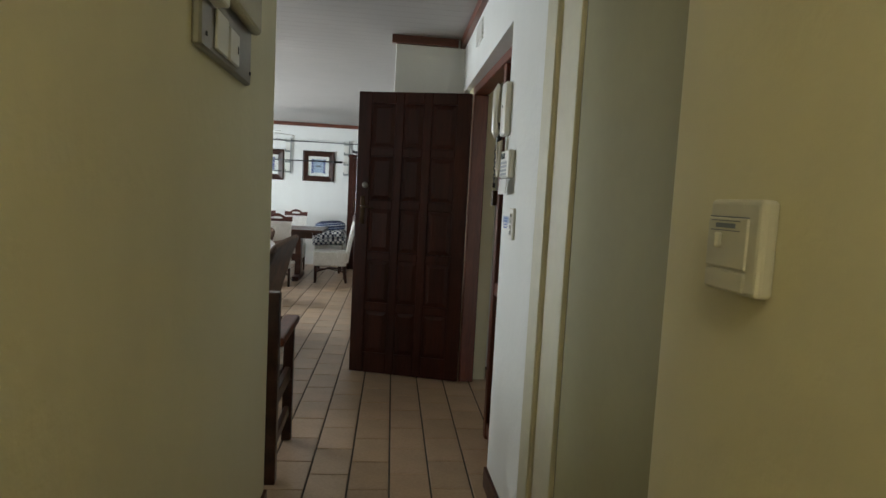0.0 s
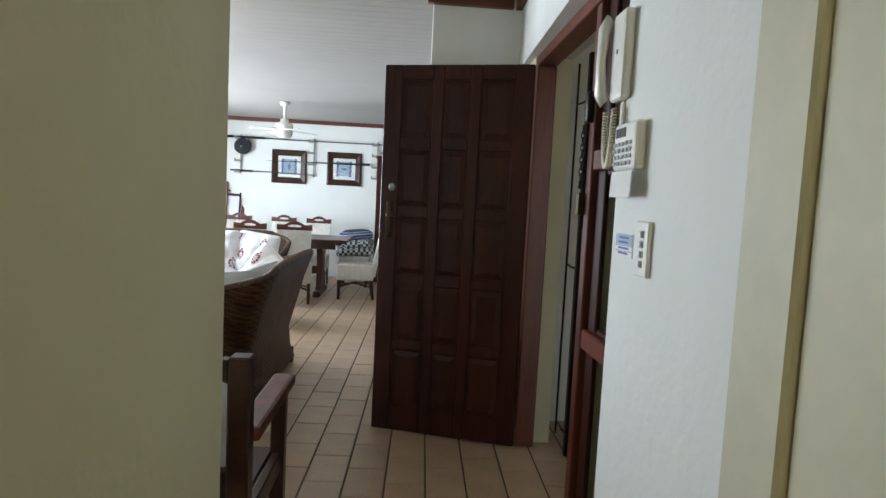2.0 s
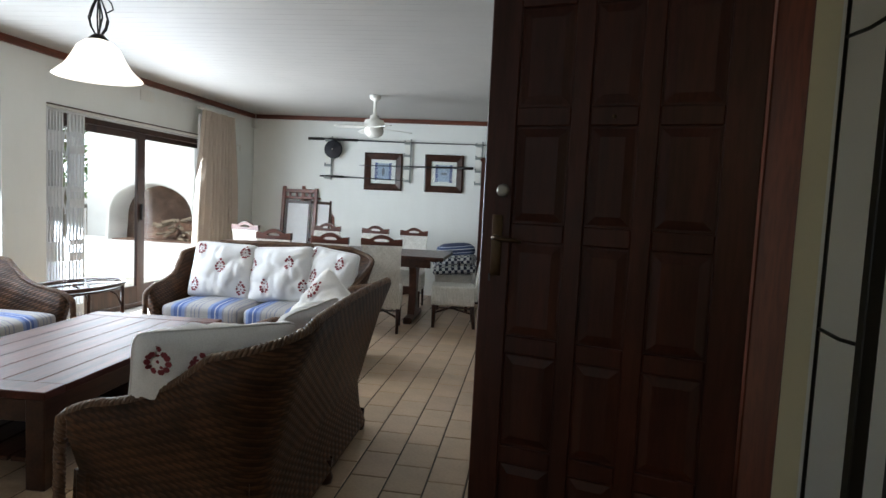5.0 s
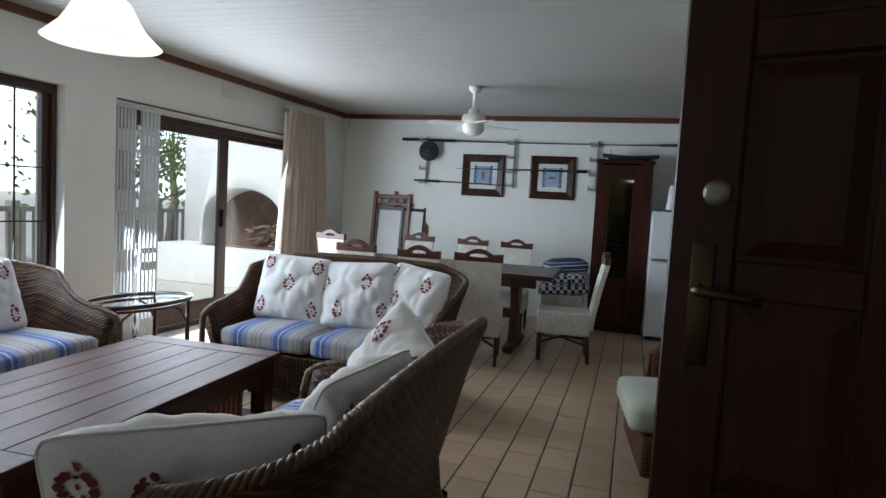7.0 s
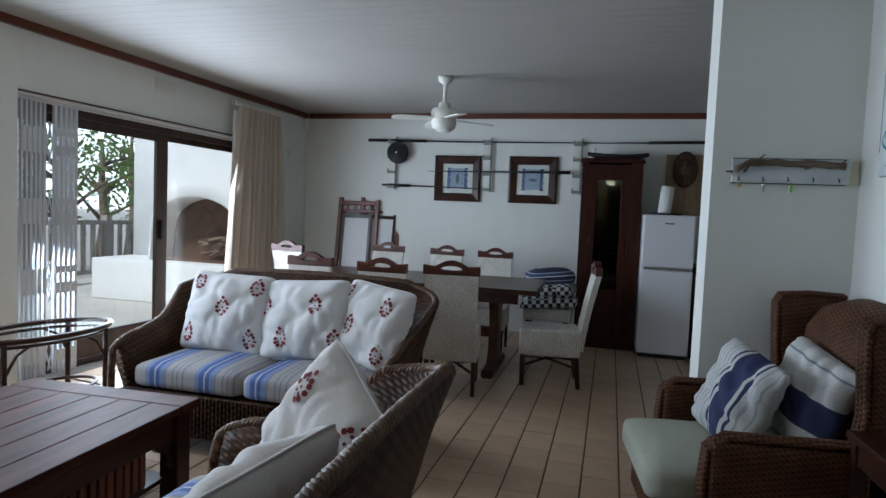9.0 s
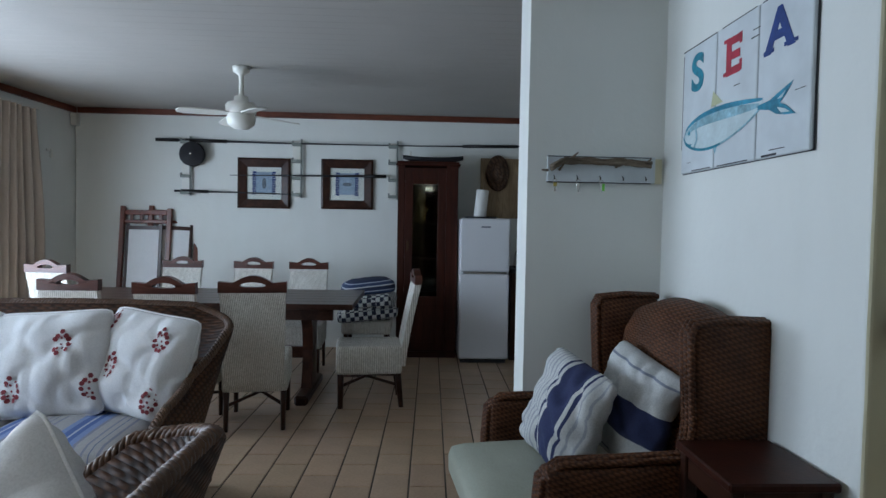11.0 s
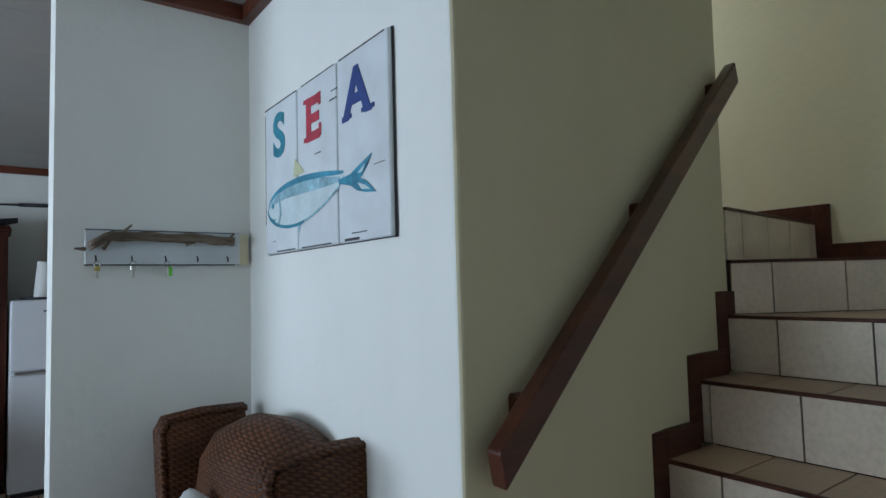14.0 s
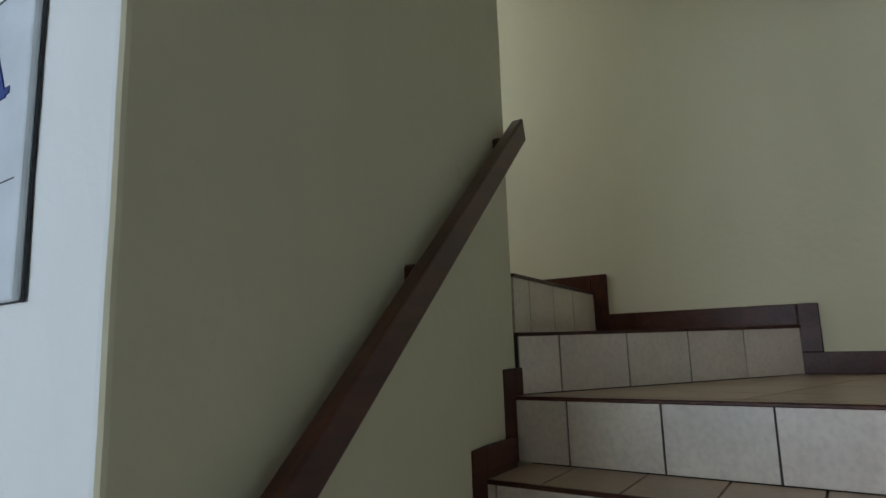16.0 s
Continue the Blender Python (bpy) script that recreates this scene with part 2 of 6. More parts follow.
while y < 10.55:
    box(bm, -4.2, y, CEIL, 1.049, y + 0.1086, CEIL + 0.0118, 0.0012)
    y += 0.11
structure(obj("ceiling", bm, M_CEIL_DIM), "white boards of the living room ceiling, coloured grey to look dim")
# entrance wall with a recess for the front door
def on_entrance(y):
    return 0.818 + max(0, y - 2.23) * 0.05 / 1.95


bm = bmesh.new()
prism(bm, [(0.818, 1.557), (1.1, 1.557), (1.1, 2.23), (0.818, 2.23)], 0, CEIL)
prism(bm, [(0.818, 2.23), (1.1, 2.23), (1.1, 4.02), (on_entrance(4.02), 4.02)], 2.1, CEIL)
prism(bm, [(on_entrance(4.02), 4.02), (1.1, 4.02), (1.1, 4.18), (0.868, 4.18)], 0, CEIL)
structure(obj("wall_entrance", bm, M_WALL), "white plastered entrance wall")
structure(boxes("wall_stub", M_WALL, [(0.355, 4.18, 0, 3.6, 4.3, 5.0)]), "white plastered stub wall behind the front door")
structure(boxes("wall_hall_east", M_HALL, [(0.74, -1.8, 0, 0.95, 0.535, CEIL), (0.8, 0.535, 2.3, 0.95, 1.556, CEIL)]), "cream plastered hall wall")
bm = bmesh.new()
prism(bm, [(1.05, 5.408), (2.47, 5.6), (2.47, 6.66), (1.05, 6.66)], 0, 5.0)
up_edges = [e for e in bm.edges if abs(e.verts[0].co.z - e.verts[1].co.z) > 1 and e.verts[0].co.y < 6]
bmesh.ops.subdivide_edges(bm, edges=up_edges, cuts=60)
ring = [e for e in bm.edges if abs(e.verts[0].co.z - e.verts[1].co.z) > 0.01 and e.verts[0].co.y < 6 and e.verts[1].co.y < 6 and abs(e.verts[0].co.x - e.verts[1].co.x) < 0.01]
for v in bm.verts:
    if v.co.y < 6:
        v.co.x += 0.004 * noise.noise(Vector((0, 0, v.co.z * 5)))
bmesh.ops.bevel(bm, geom=ring, offset=0.014, segments=3, affect="EDGES", profile=0.5)
st = structure(obj("wall_stair", bm, [M_WALL, M_HALL]), "plastered wall between living room and stair")
for p in st.data.polygons:
    p.material_index = 0 if p.normal.x < -0.75 else 1
structure(boxes("wall_stair_far", M_HALL, [(3.6, 4.18, 0, 3.8, 9.0, 5.0)]), "cream plastered stair wall")
structure(boxes("wall_stair_upper", M_HALL, [(2.27, 6.9, CEIL + 0.1, 2.47, 9.0, 5.0), (2.27, 8.8, 1.6, 3.6, 9.0, 5.0)]))
structure(boxes("ceiling_stair", M_CEIL_DIM, [(0.9, 4.18, 5.0, 3.8, 9.0, 5.1)]))
structure(boxes("wall_stair_header", M_HALL, [(0.95, 4.3, CEIL + 0.1, 1.05, 5.408, 5.0)]))
structure(boxes("porch_wall", M_HALL, [(2.2, -0.5, 0, 2.4, 4.18, CEIL)]))
# cornice
structure(boxes("trim", [M_TRIMY], [(-3.65, 2.0, 2.44, -3.615, 10.43, 2.498)], m=WEST), "red-brown wooden cornice")
structure(boxes("trim", [M_TRIMY], [(1.015, 5.41, 2.44, 1.05, 6.66, 2.498)]), "red-brown wooden cornice")
bm = bmesh.new()
prism(bm, [(0.783, 1.9), (0.818, 1.9), (0.818, 2.23), (0.868, 4.18), (0.833, 4.18), (0.783, 2.23)], 2.44, 2.498)
structure(obj("trim", bm, M_TRIMY), "red-brown wooden cornice")
structure(boxes("trim", [M_TRIM], [(-3.60, 10.415, 2.44, 2.6, 10.45, 2.498), (0.32, 4.145, 2.44, 0.815, 4.18, 2.498), (0.397, 6.625, 2.44, 1.015, 6.66, 2.498)]), "red-brown wooden cornice")
# outside
structure(boxes("ground", plain("pale_paving", (0.5, 0.47, 0.42), 0.8), [(-400, -400, -0.5, 400, 400, -0.13)]))

# ---- more materials ----
def wicker(name, dark, light, k=55.0, rough=0.55, vertical=False):
    """Woven cane: over-and-under strands in relief."""
    m, t, b = nodes_of(name, rough)
    c = t.nodes.new("ShaderNodeTexCoord")
    sep = t.nodes.new("ShaderNodeSeparateXYZ")
    t.links.new(c.outputs["Object"], sep.inputs[0])

    def math_node(op, a, bb=None):
        n = t.nodes.new("ShaderNodeMath")
        n.operation = op
        for sock, v in zip(n.inputs, (a, bb)):
            if v is None:
                continue
            if isinstance(v, (int, float)):
                sock.default_value = v
            else:
                t.links.new(v, sock)
        return n.outputs[0]
    u = math_node("MULTIPLY", math_node("ADD", sep.outputs[0], sep.outputs[1]), k * 3.14159 * (1.0 if vertical else 0.55))
    v = math_node("MULTIPLY", math_node("ADD", sep.outputs[2], math_node("MULTIPLY", sep.outputs[1], 0.35)), k * 3.14159 * (0.3 if vertical else 1.0))
    su = math_node("SINE", u)
    sv = math_node("SINE", v)
    weave = math_node("ADD", math_node("MULTIPLY", math_node("MULTIPLY", su, sv), 0.08 if vertical else 0.5), math_node("MULTIPLY", math_node("ABSOLUTE", su if vertical else sv), 0.85 if vertical else 0.5))
    n = noise_tex(t, coords(t), 9, 5)
    n2 = noise_tex(t, coords(t), 70, 3)
    col = ramp(t, n, [(0.3, dark), (0.7, light)])
    gap = ramp(t, weave, [(0.0, (0.35, 0.33, 0.3)), (0.45, (1, 1, 1))])
    spot = ramp(t, n2, [(0.3, (0.75, 0.73, 0.7)), (0.6, (1, 1, 1))])
    t.links.new(mixed(t, 1.0, mixed(t, 1.0, col, gap, "MULTIPLY"), spot, "MULTIPLY"), b.inputs["Base Color"])
    bump(t, b, weave, 0.8, 0.004)
    return m


def striped(name, stops, axis=0, period=0.4, offset=0.0, rough=0.9, check=None):
    """Woven cloth with stripes at (position, colour) steps of the period along one object axis."""
    m, t, b = nodes_of(name, rough)
    c = t.nodes.new("ShaderNodeTexCoord")
    sep = t.nodes.new("ShaderNodeSeparateXYZ")
    t.links.new(c.outputs["Object"], sep.inputs[0])
    a = t.nodes.new("ShaderNodeMath")
    a.operation = "MULTIPLY_ADD"
    a.inputs[1].default_value, a.inputs[2].default_value = 1 / period, offset + 50
    t.links.new(sep.outputs[axis], a.inputs[0])
    fr = t.nodes.new("ShaderNodeMath")
    fr.operation = "FRACT"
    t.links.new(a.outputs[0], fr.inputs[0])
    r = t.nodes.new("ShaderNodeValToRGB")
    r.color_ramp.interpolation = "CONSTANT"
    e = r.color_ramp.elements
    while len(e) < len(stops):
        e.new(0.5)
    for el, (p, col) in zip(e, stops):
        el.position, el.color = p, (*col, 1)
    t.links.new(fr.outputs[0], r.inputs[0])
    thread = noise_tex(t, coords(t), 180, 2)
    out = mixed(t, 1.0, r.outputs[0], ramp(t, thread, [(0.3, (0.82, 0.82, 0.82)), (0.65, (1, 1, 1))]), "MULTIPLY")
    t.links.new(out, b.inputs["Base Color"])
    bump(t, b, noise_tex(t, coords(t), 6, 4), 0.4, 0.02)
    return m


def cloth(name, color, crease=5.0):
    m, t, b = nodes_of(name, 0.9)
    n = noise_tex(t, coords(t), crease, 4)
    f = noise_tex(t, coords(t), 220, 2)
    c = mixed(t, 1.0, ramp(t, n, [(0.3, shade(color, 0.93)), (0.7, color)]), ramp(t, f, [(0.3, (0.88, 0.88, 0.88)), (0.6, (1, 1, 1))]), "MULTIPLY")
    t.links.new(c, b.inputs["Base Color"])
    bump(t, b, n, 0.5, 0.03)
    return m


M_WICK = wicker("brown_wicker", (0.034, 0.014, 0.006), (0.12, 0.052, 0.022), 60)
M_WICKRED = wicker("red_brown_wicker", (0.085, 0.034, 0.015), (0.165, 0.066, 0.028), 104)
for m_ in (M_WICK, M_WICKRED):
    m_.node_tree.nodes["Principled BSDF"].inputs["Specular IOR Level"].default_value = 0.22
M_CANE = plain("cane_strand", (0.12, 0.058, 0.026), 0.5, vary=0.35, fine=90, coarse=25)
M_WWICK = wicker("white_painted_wicker", (0.64, 0.62, 0.56), (0.76, 0.74, 0.68), 70, 0.6, True)
M_CUSH = cloth("white_cotton", (0.8, 0.8, 0.8))
M_BERRY = plain("berry_print_red", (0.22, 0.035, 0.045), 0.9, vary=0.2, relief=0)
M_SAGE = cloth("sage_cotton", (0.42, 0.44, 0.36))
BLUE, PALE, SAND, GREYB = (0.10, 0.16, 0.40), (0.24, 0.32, 0.56), (0.43, 0.42, 0.42), (0.27, 0.28, 0.35)
M_SEAT = striped("blue_striped_seat_cloth", [(0.0, SAND), (0.12, PALE), (0.20, BLUE), (0.30, (0.52, 0.56, 0.66)), (0.33, BLUE), (0.41, PALE), (0.50, GREYB), (0.54, SAND), (0.66, GREYB), (0.69, SAND), (0.76, (0.16, 0.19, 0.30)), (0.775, SAND), (0.86, GREYB), (0.90, SAND)], 0, 0.30)
NAVY, OFFW = (0.035, 0.045, 0.12), (0.62, 0.63, 0.62)
PIN = (0.40, 0.42, 0.46)
pins = [(0.012 + 0.04 * k, c, w_) for k in range(9) for c, w_ in ((PIN, 0), (OFFW, 0.014))]
M_NAVYST = striped("navy_striped_cloth", [(0.0, OFFW)] + [(p_ + w_, c) for p_, c, w_ in pins] + [(0.385, NAVY), (0.41, OFFW), (0.44, NAVY), (0.64, OFFW), (0.67, NAVY), (0.695, OFFW), (0.73, PIN), (0.745, OFFW), (0.79, PIN), (0.805, OFFW), (0.89, NAVY), (0.93, OFFW)], 0, 0.45, 0.46)
M_TOWEL = striped("navy_towel_cloth", [(0.0, (0.02, 0.03, 0.07)), (0.3, (0.5, 0.52, 0.55)), (0.42, (0.03, 0.05, 0.12)), (0.75, (0.35, 0.38, 0.45)), (0.85, (0.02, 0.03, 0.08))], 2, 0.075)
M_CHECK = cloth("checked_cotton", (0.5, 0.5, 0.5))
t_ = M_CHECK.node_tree
chk = t_.nodes.new("ShaderNodeTexChecker")
chk.inputs["Color1"].default_value, chk.inputs["Color2"].default_value, chk.inputs["Scale"].default_value = (0.02, 0.025, 0.05, 1), (0.58, 0.58, 0.56, 1), 26
t_.links.new(coords(t_), chk.inputs["Vector"])
t_.links.new(chk.outputs[0], t_.nodes["Principled BSDF"].inputs["Base Color"])
M_CURT = cloth("cream_curtain", (0.56, 0.48, 0.40), 3)
M_FRIDGE = plain("white_enamel", (0.72, 0.73, 0.76), 0.28, vary=0.02, relief=0.02)
M_SLIDER = wood("slider_frame_wood", (0.03, 0.012, 0.008), (0.075, 0.03, 0.018), 0.4, "z")
M_GATE = plain("white_gate_enamel", (0.6, 0.62, 0.64), 0.4, vary=0.05)
M_IRON = plain("wrought_iron", (0.02, 0.018, 0.016), 0.5, 0.4)
M_MIRRORGLASS = pane_mat("dark_cabinet_glass", (0.45, 0.47, 0.47), 0.05)
M_PAPER = plain("white_paper", (0.78, 0.77, 0.74), 0.8, vary=0.03)
M_GREYINK = plain("grey_ink", (0.16, 0.18, 0.22), 0.8, vary=0.05, relief=0)
M_BLUEINK = plain("blue_ink", (0.10, 0.18, 0.42), 0.7, vary=0.05, relief=0)
M_PALEBLUE = plain("pale_blue_print", (0.36, 0.44, 0.58), 0.7, vary=0.12, relief=0, coarse=20)
M_LIME = plain("lime_plastic", (0.18, 0.6, 0.05), 0.4, relief=0)
M_YELLOW = plain("amber_plastic", (0.45, 0.35, 0.08), 0.4, relief=0)
M_DRIFT = wood("driftwood", (0.10, 0.07, 0.045), (0.30, 0.24, 0.17), 0.8, "x", 30)
M_BOARD = plain("weathered_white_board", (0.62, 0.66, 0.68), 0.7, vary=0.08, fine=14, coarse=6)
M_PINE = wood("pale_pine", (0.30, 0.20, 0.10), (0.42, 0.30, 0.17), 0.5, "z")
M_HAT = wicker("brown_straw", (0.10, 0.05, 0.025), (0.20, 0.11, 0.06), 70)
M_TEAL = plain("teal_paint", (0.03, 0.24, 0.34), 0.6, vary=0.3, coarse=14)
M_RED_P = plain("red_paint", (0.42, 0.03, 0.06), 0.6, vary=0.2, coarse=14)
M_NAVY_P = plain("navy_paint", (0.02, 0.05, 0.22), 0.6, vary=0.2, coarse=14)
M_FISH = plain("pale_fish_paint", (0.56, 0.66, 0.68), 0.6, vary=0.1, coarse=10)
M_FISHDK = plain("sea_blue_paint", (0.05, 0.28, 0.42), 0.6, vary=0.35, coarse=18)
M_FISHMID = plain("washed_blue_paint", (0.30, 0.50, 0.58), 0.6, vary=0.3, coarse=22)
M_FIN = plain("faded_yellow_paint", (0.50, 0.52, 0.32), 0.6, vary=0.1)
M_BLACKP = plain("black_paint", (0.02, 0.02, 0.025), 0.6)
M_BRAAI = plain("white_painted_masonry", (0.8, 0.8, 0.78), 0.8, vary=0.04, fine=12, relief=0.3)
M_SOOT = plain("sooty_brick", (0.16, 0.09, 0.06), 0.9, vary=0.4, coarse=6, fine=20, relief=0.4)
M_LEAF = plain("leaf_green", (0.12, 0.19, 0.07), 0.6, vary=0.4, coarse=2)
t_ = M_LEAF.node_tree
thin = t_.nodes.new("ShaderNodeBsdfTranslucent")
thin.inputs[0].default_value = (0.22, 0.30, 0.08, 1)
both = t_.nodes.new("ShaderNodeMixShader")
both.inputs[0].default_value = 0.5
t_.links.new(t_.nodes["Principled BSDF"].outputs[0], both.inputs[1])
t_.links.new(thin.outputs[0], both.inputs[2])
t_.links.new(both.outputs[0], t_.nodes["Material Output"].inputs[0])
M_BALUSTER = wood("bleached_timber", (0.32, 0.29, 0.24), (0.50, 0.46, 0.39), 0.8, "z", 20)
M_SHADE = glow("lit_opal_glass", (1.0, 0.93, 0.78), 1.5)
M_CORD = plain("cream_cord", (0.6, 0.55, 0.42), 0.5, vary=0.05)


# ---- front door ----
def front_door():
    r = root("front_door", pose(0.885, 3.765, 0, 0, 0, 163.5), "dark brown wooden front door with fifteen raised panels standing open", "door")
    rails = [(0.0, -0.02, 0.01, 0.10, 0.02, 2.04), (0.71, -0.02, 0.01, 0.81, 0.02, 2.04)]
    xs = [0.10 + i * 0.2033 for i in range(4)]
    zs = [0.13 + j * 0.372 for j in range(6)]
    for i in (1, 2):
        rails.append((xs[i] - 0.03, -0.019, 0.01, xs[i] + 0.03, 0.019, 2.04))
    for j in range(6):
        h = 0.055 if 0 < j < 5 else 0.06
        for i in range(3):
            a, b = xs[i] + (0.03 if i else 0), xs[i + 1] - (0.03 if i < 2 else 0)
            lo, hi = (0.01, zs[0] + 0.03) if j == 0 else ((zs[5] - 0.03, 2.04) if j == 5 else (zs[j] - 0.03, zs[j] + 0.03))
            rails.append((a, -0.0185, lo, b, 0.0185, hi))
    boxes("door_frame", M_DOOR, rails, r, bevel=0.004)
    for i in range(3):
        for j in range(5):
            a, b = xs[i] + (0.03 if i else 0), xs[i + 1] - (0.03 if i < 2 else 0)
            lo, hi = zs[j] + 0.03, zs[j + 1] - 0.03
            bm = bmesh.new()
            box(bm, a - 0.002, -0.007, lo - 0.002, b + 0.002, 0.007, hi + 0.002)
            for sgn in (-1, 1):
                q = [(a + 0.008, lo + 0.008), (b - 0.008, lo + 0.008), (b - 0.008, hi - 0.008), (a + 0.008, hi - 0.008)]
                p = [(a + 0.034, lo + 0.034), (b - 0.034, lo + 0.034), (b - 0.034, hi - 0.034), (a + 0.034, hi - 0.034)]
                v0 = [bm.verts.new((x, sgn * 0.0075, z)) for x, z in q]
                v1 = [bm.verts.new((x, sgn * 0.017, z)) for x, z in p]
                bm.faces.new(v1)
                for k in range(4):
                    bm.faces.new((v0[k], v0[(k + 1) % 4], v1[(k + 1) % 4], v1[k]))
            obj("panel", bm, M_DOOR, r)
    # lock, handle and viewer; the free edge is at x 0.81
    for y in (-1, 1):
        bm = bmesh.new()
        box(bm, 0.737, min(0.02 * y, 0.025 * y), 1.10, 0.772, max(0.02 * y, 0.025 * y), 1.30, 0.002)
        tube(bm, [(0.755, 0.025 * y, 1.225), (0.755, 0.055 * y, 1.225), (0.748, 0.06 * y, 1.225), (0.68, 0.058 * y, 1.22), (0.665, 0.05 * y, 1.215)], [0.009, 0.009, 0.008, 0.007, 0.005], 8)
        obj("handle", bm, M_BRASS, r, True)
        bm = bmesh.new()
        tube(bm, [(0.742, 0.019 * y, 1.38), (0.742, 0.027 * y, 1.38), (0.742, 0.031 * y, 1.38)], [0.022, 0.021, 0.012], 16)
        obj("lock", bm, M_PEWTER, r, True)
        bm = bmesh.new()
        tube(bm, [(0.405, 0.018 * y, 1.615), (0.405, 0.022 * y, 1.615)], 0.007, 10)
        obj("door_viewer", bm, M_BRASS, r, True)
        bm = bmesh.new()
        box(bm, 0.768, min(0.0252 * y, 0.0258 * y), 1.08, 0.776, max(0.0252 * y, 0.0258 * y), 1.105)
        obj("keyhole", bm, M_BLACKP, r)


front_door()

# door frame with sidelight
M_OBSCURE = pane_mat("obscure_glass", (0.5, 0.52, 0.46), 0.2)
t_ = M_OBSCURE.node_tree
milk = t_.nodes.new("ShaderNodeBsdfTranslucent")
milk.inputs[0].default_value = (0.40, 0.41, 0.34, 1)
stir = t_.nodes.new("ShaderNodeMixShader")
t_.links.new(ramp(t_, noise_tex(t_, coords(t_), 9, 3), [(0.3, (0.45, 0.45, 0.45)), (0.7, (0.75, 0.75, 0.75))]), stir.inputs[0])
t_.links.new(t_.nodes["Mix Shader"].outputs[0], stir.inputs[1])
t_.links.new(milk.outputs[0], stir.inputs[2])
t_.links.new(stir.outputs[0], t_.nodes["Material Output"].inputs[0])
fr = structure(new("door_frame"), "red-brown wooden door frame with a glazed sidelight")
boxes("jamb", M_RED, [(0.90, 3.775, 0, 1.0, 3.84, 2.04), (0.905, 2.755, 0, 1.0, 2.812, 2.04), (0.905, 2.18, 0, 1.0, 2.228, 2.04)], fr, 0.004)
boxes("head", M_RED, [(0.90, 2.18, 2.042, 1.0, 3.84, 2.098)], fr, 0.004)
boxes("reveal", M_HALL, [(0.90, 3.842, 0, 1.1, 4.02, 2.1)], fr)
boxes("rail", M_RED, [(0.91, 2.23, z - 0.035, 0.985, 2.753, z + 0.035) for z in (0.06, 0.84, 1.485)], fr, 0.004)
boxes("stile", M_DOOR, [(0.93, y, a, 0.97, y + 0.085, b) for y in (2.232, 2.666) for a, b in ((0.097, 0.803), (0.877, 1.448), (1.522, 2.04))], fr, 0.004)
boxes("glazing_bead", M_DOOR, [(0.936, 2.32, z, 0.96, 2.663, z + 0.018) for z in (0.097, 0.785, 0.877, 1.43, 1.522)], fr, 0.003)
ob = boxes("pane", M_OBSCURE, [(0.946, 2.30, a, 0.951, 2.68, b) for a, b in ((0.1, 0.80), (0.88, 1.445), (1.525, 2.038))], fr)
ob.visible_shadow = False
boxes("strike_plate", M_BRASS, [(0.905, 2.813, 1.10, 0.94, 2.816, 1.24), (0.88, 2.80, 1.29, 0.904, 2.835, 1.37)], fr, 0.001)
# latch chain
bm = bmesh.new()
box(bm, 0.88, 2.765, 1.62, 0.9045, 2.805, 1.73, 0.004)
for k in range(9):
    z = 1.60 - k * 0.022
    pts = [(0.885 + (0.006 * math.cos(a) if k % 2 else 0), 2.815 + (0 if k % 2 else 0.006 * math.cos(a)), z + 0.016 * math.sin(a)) for a in [i * math.pi / 4 for i in range(8)]]
    tube(bm, pts, 0.0025, 5, True)
box(bm, 0.878, 2.808, 1.385, 0.892, 2.822, 1.415, 0.004)
tagged(obj("door_chain", bm, M_IRON, None, True), "black iron door chain hanging from the frame", "chain")


# security gate outside the front door
g = root("security_gate", pose(1.19, 3.49, 0, 0, 0, -58), "black steel security gate swung open outside the entrance", "gate")
boxes("frame", M_STEEL, [(0, -0.02, 0.03, 0.04, 0.02, 2.05), (0.76, -0.02, 0.03, 0.8, 0.02, 2.05), (0.04, -0.019, 2.01, 0.76, 0.019, 2.05), (0.04, -0.019, 0.03, 0.76, 0.019, 0.07)], g)
bm = bmesh.new()
for x in (0.28, 0.52):
    tube(bm, [(x, 0, 0.07), (x, 0, 2.01)], 0.007, 6)
for z in (0.45, 1.05, 1.12, 1.9):
    box(bm, 0.04, -0.006, z, 0.76, 0.006, z + 0.025)
obj("bar", bm, M_STEEL, g)
# fixed gate post close to the frame
g2 = root("gate_post", pose(1.16, 3.66, 0), "black steel gate post with a thin side rail", "post")
boxes("post", M_STEEL, [(-0.02, 0.0, 0, 0.02, 0.035, 2.1), (-0.018, -0.16, 0, 0.018, -0.135, 2.1)], g2, 0.003)
boxes("lug", M_STEEL, [(-0.03, -0.155, z, 0.03, -0.105, z + 0.09) for z in (0.06, 1.72)], g2, 0.003)
bm = bmesh.new()
tube(bm, [(0, 0.27, 0.02), (0, 0.27, 2.1)], 0.006, 6)
for z in (0.1, 1.0, 1.88):
    tube(bm, [(0, 0.025, z), (0, 0.15, z - 0.008), (0, 0.27, z)], 0.006, 6)
obj("side_rail", bm, M_STEEL, g2, True)


# ---- hall ----
cup = structure(new("door_1"), "cream painted closed cupboard door in its frame")
boxes("frame", M_OLIVEFRAME, [(0.79, 1.217, 0, 0.86, 1.396, 2.3), (0.80, 0.585, 2.0, 0.86, 1.216, 2.06)], cup, 0.004)
boxes("architrave", M_OLIVEFRAME, [(0.775, 1.398, 0, 0.87, 1.475, 2.3), (0.785, 1.477, 0, 0.87, 1.556, 2.3)], cup, 0.006)
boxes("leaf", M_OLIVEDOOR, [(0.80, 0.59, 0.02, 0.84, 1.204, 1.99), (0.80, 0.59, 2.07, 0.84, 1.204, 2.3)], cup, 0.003)
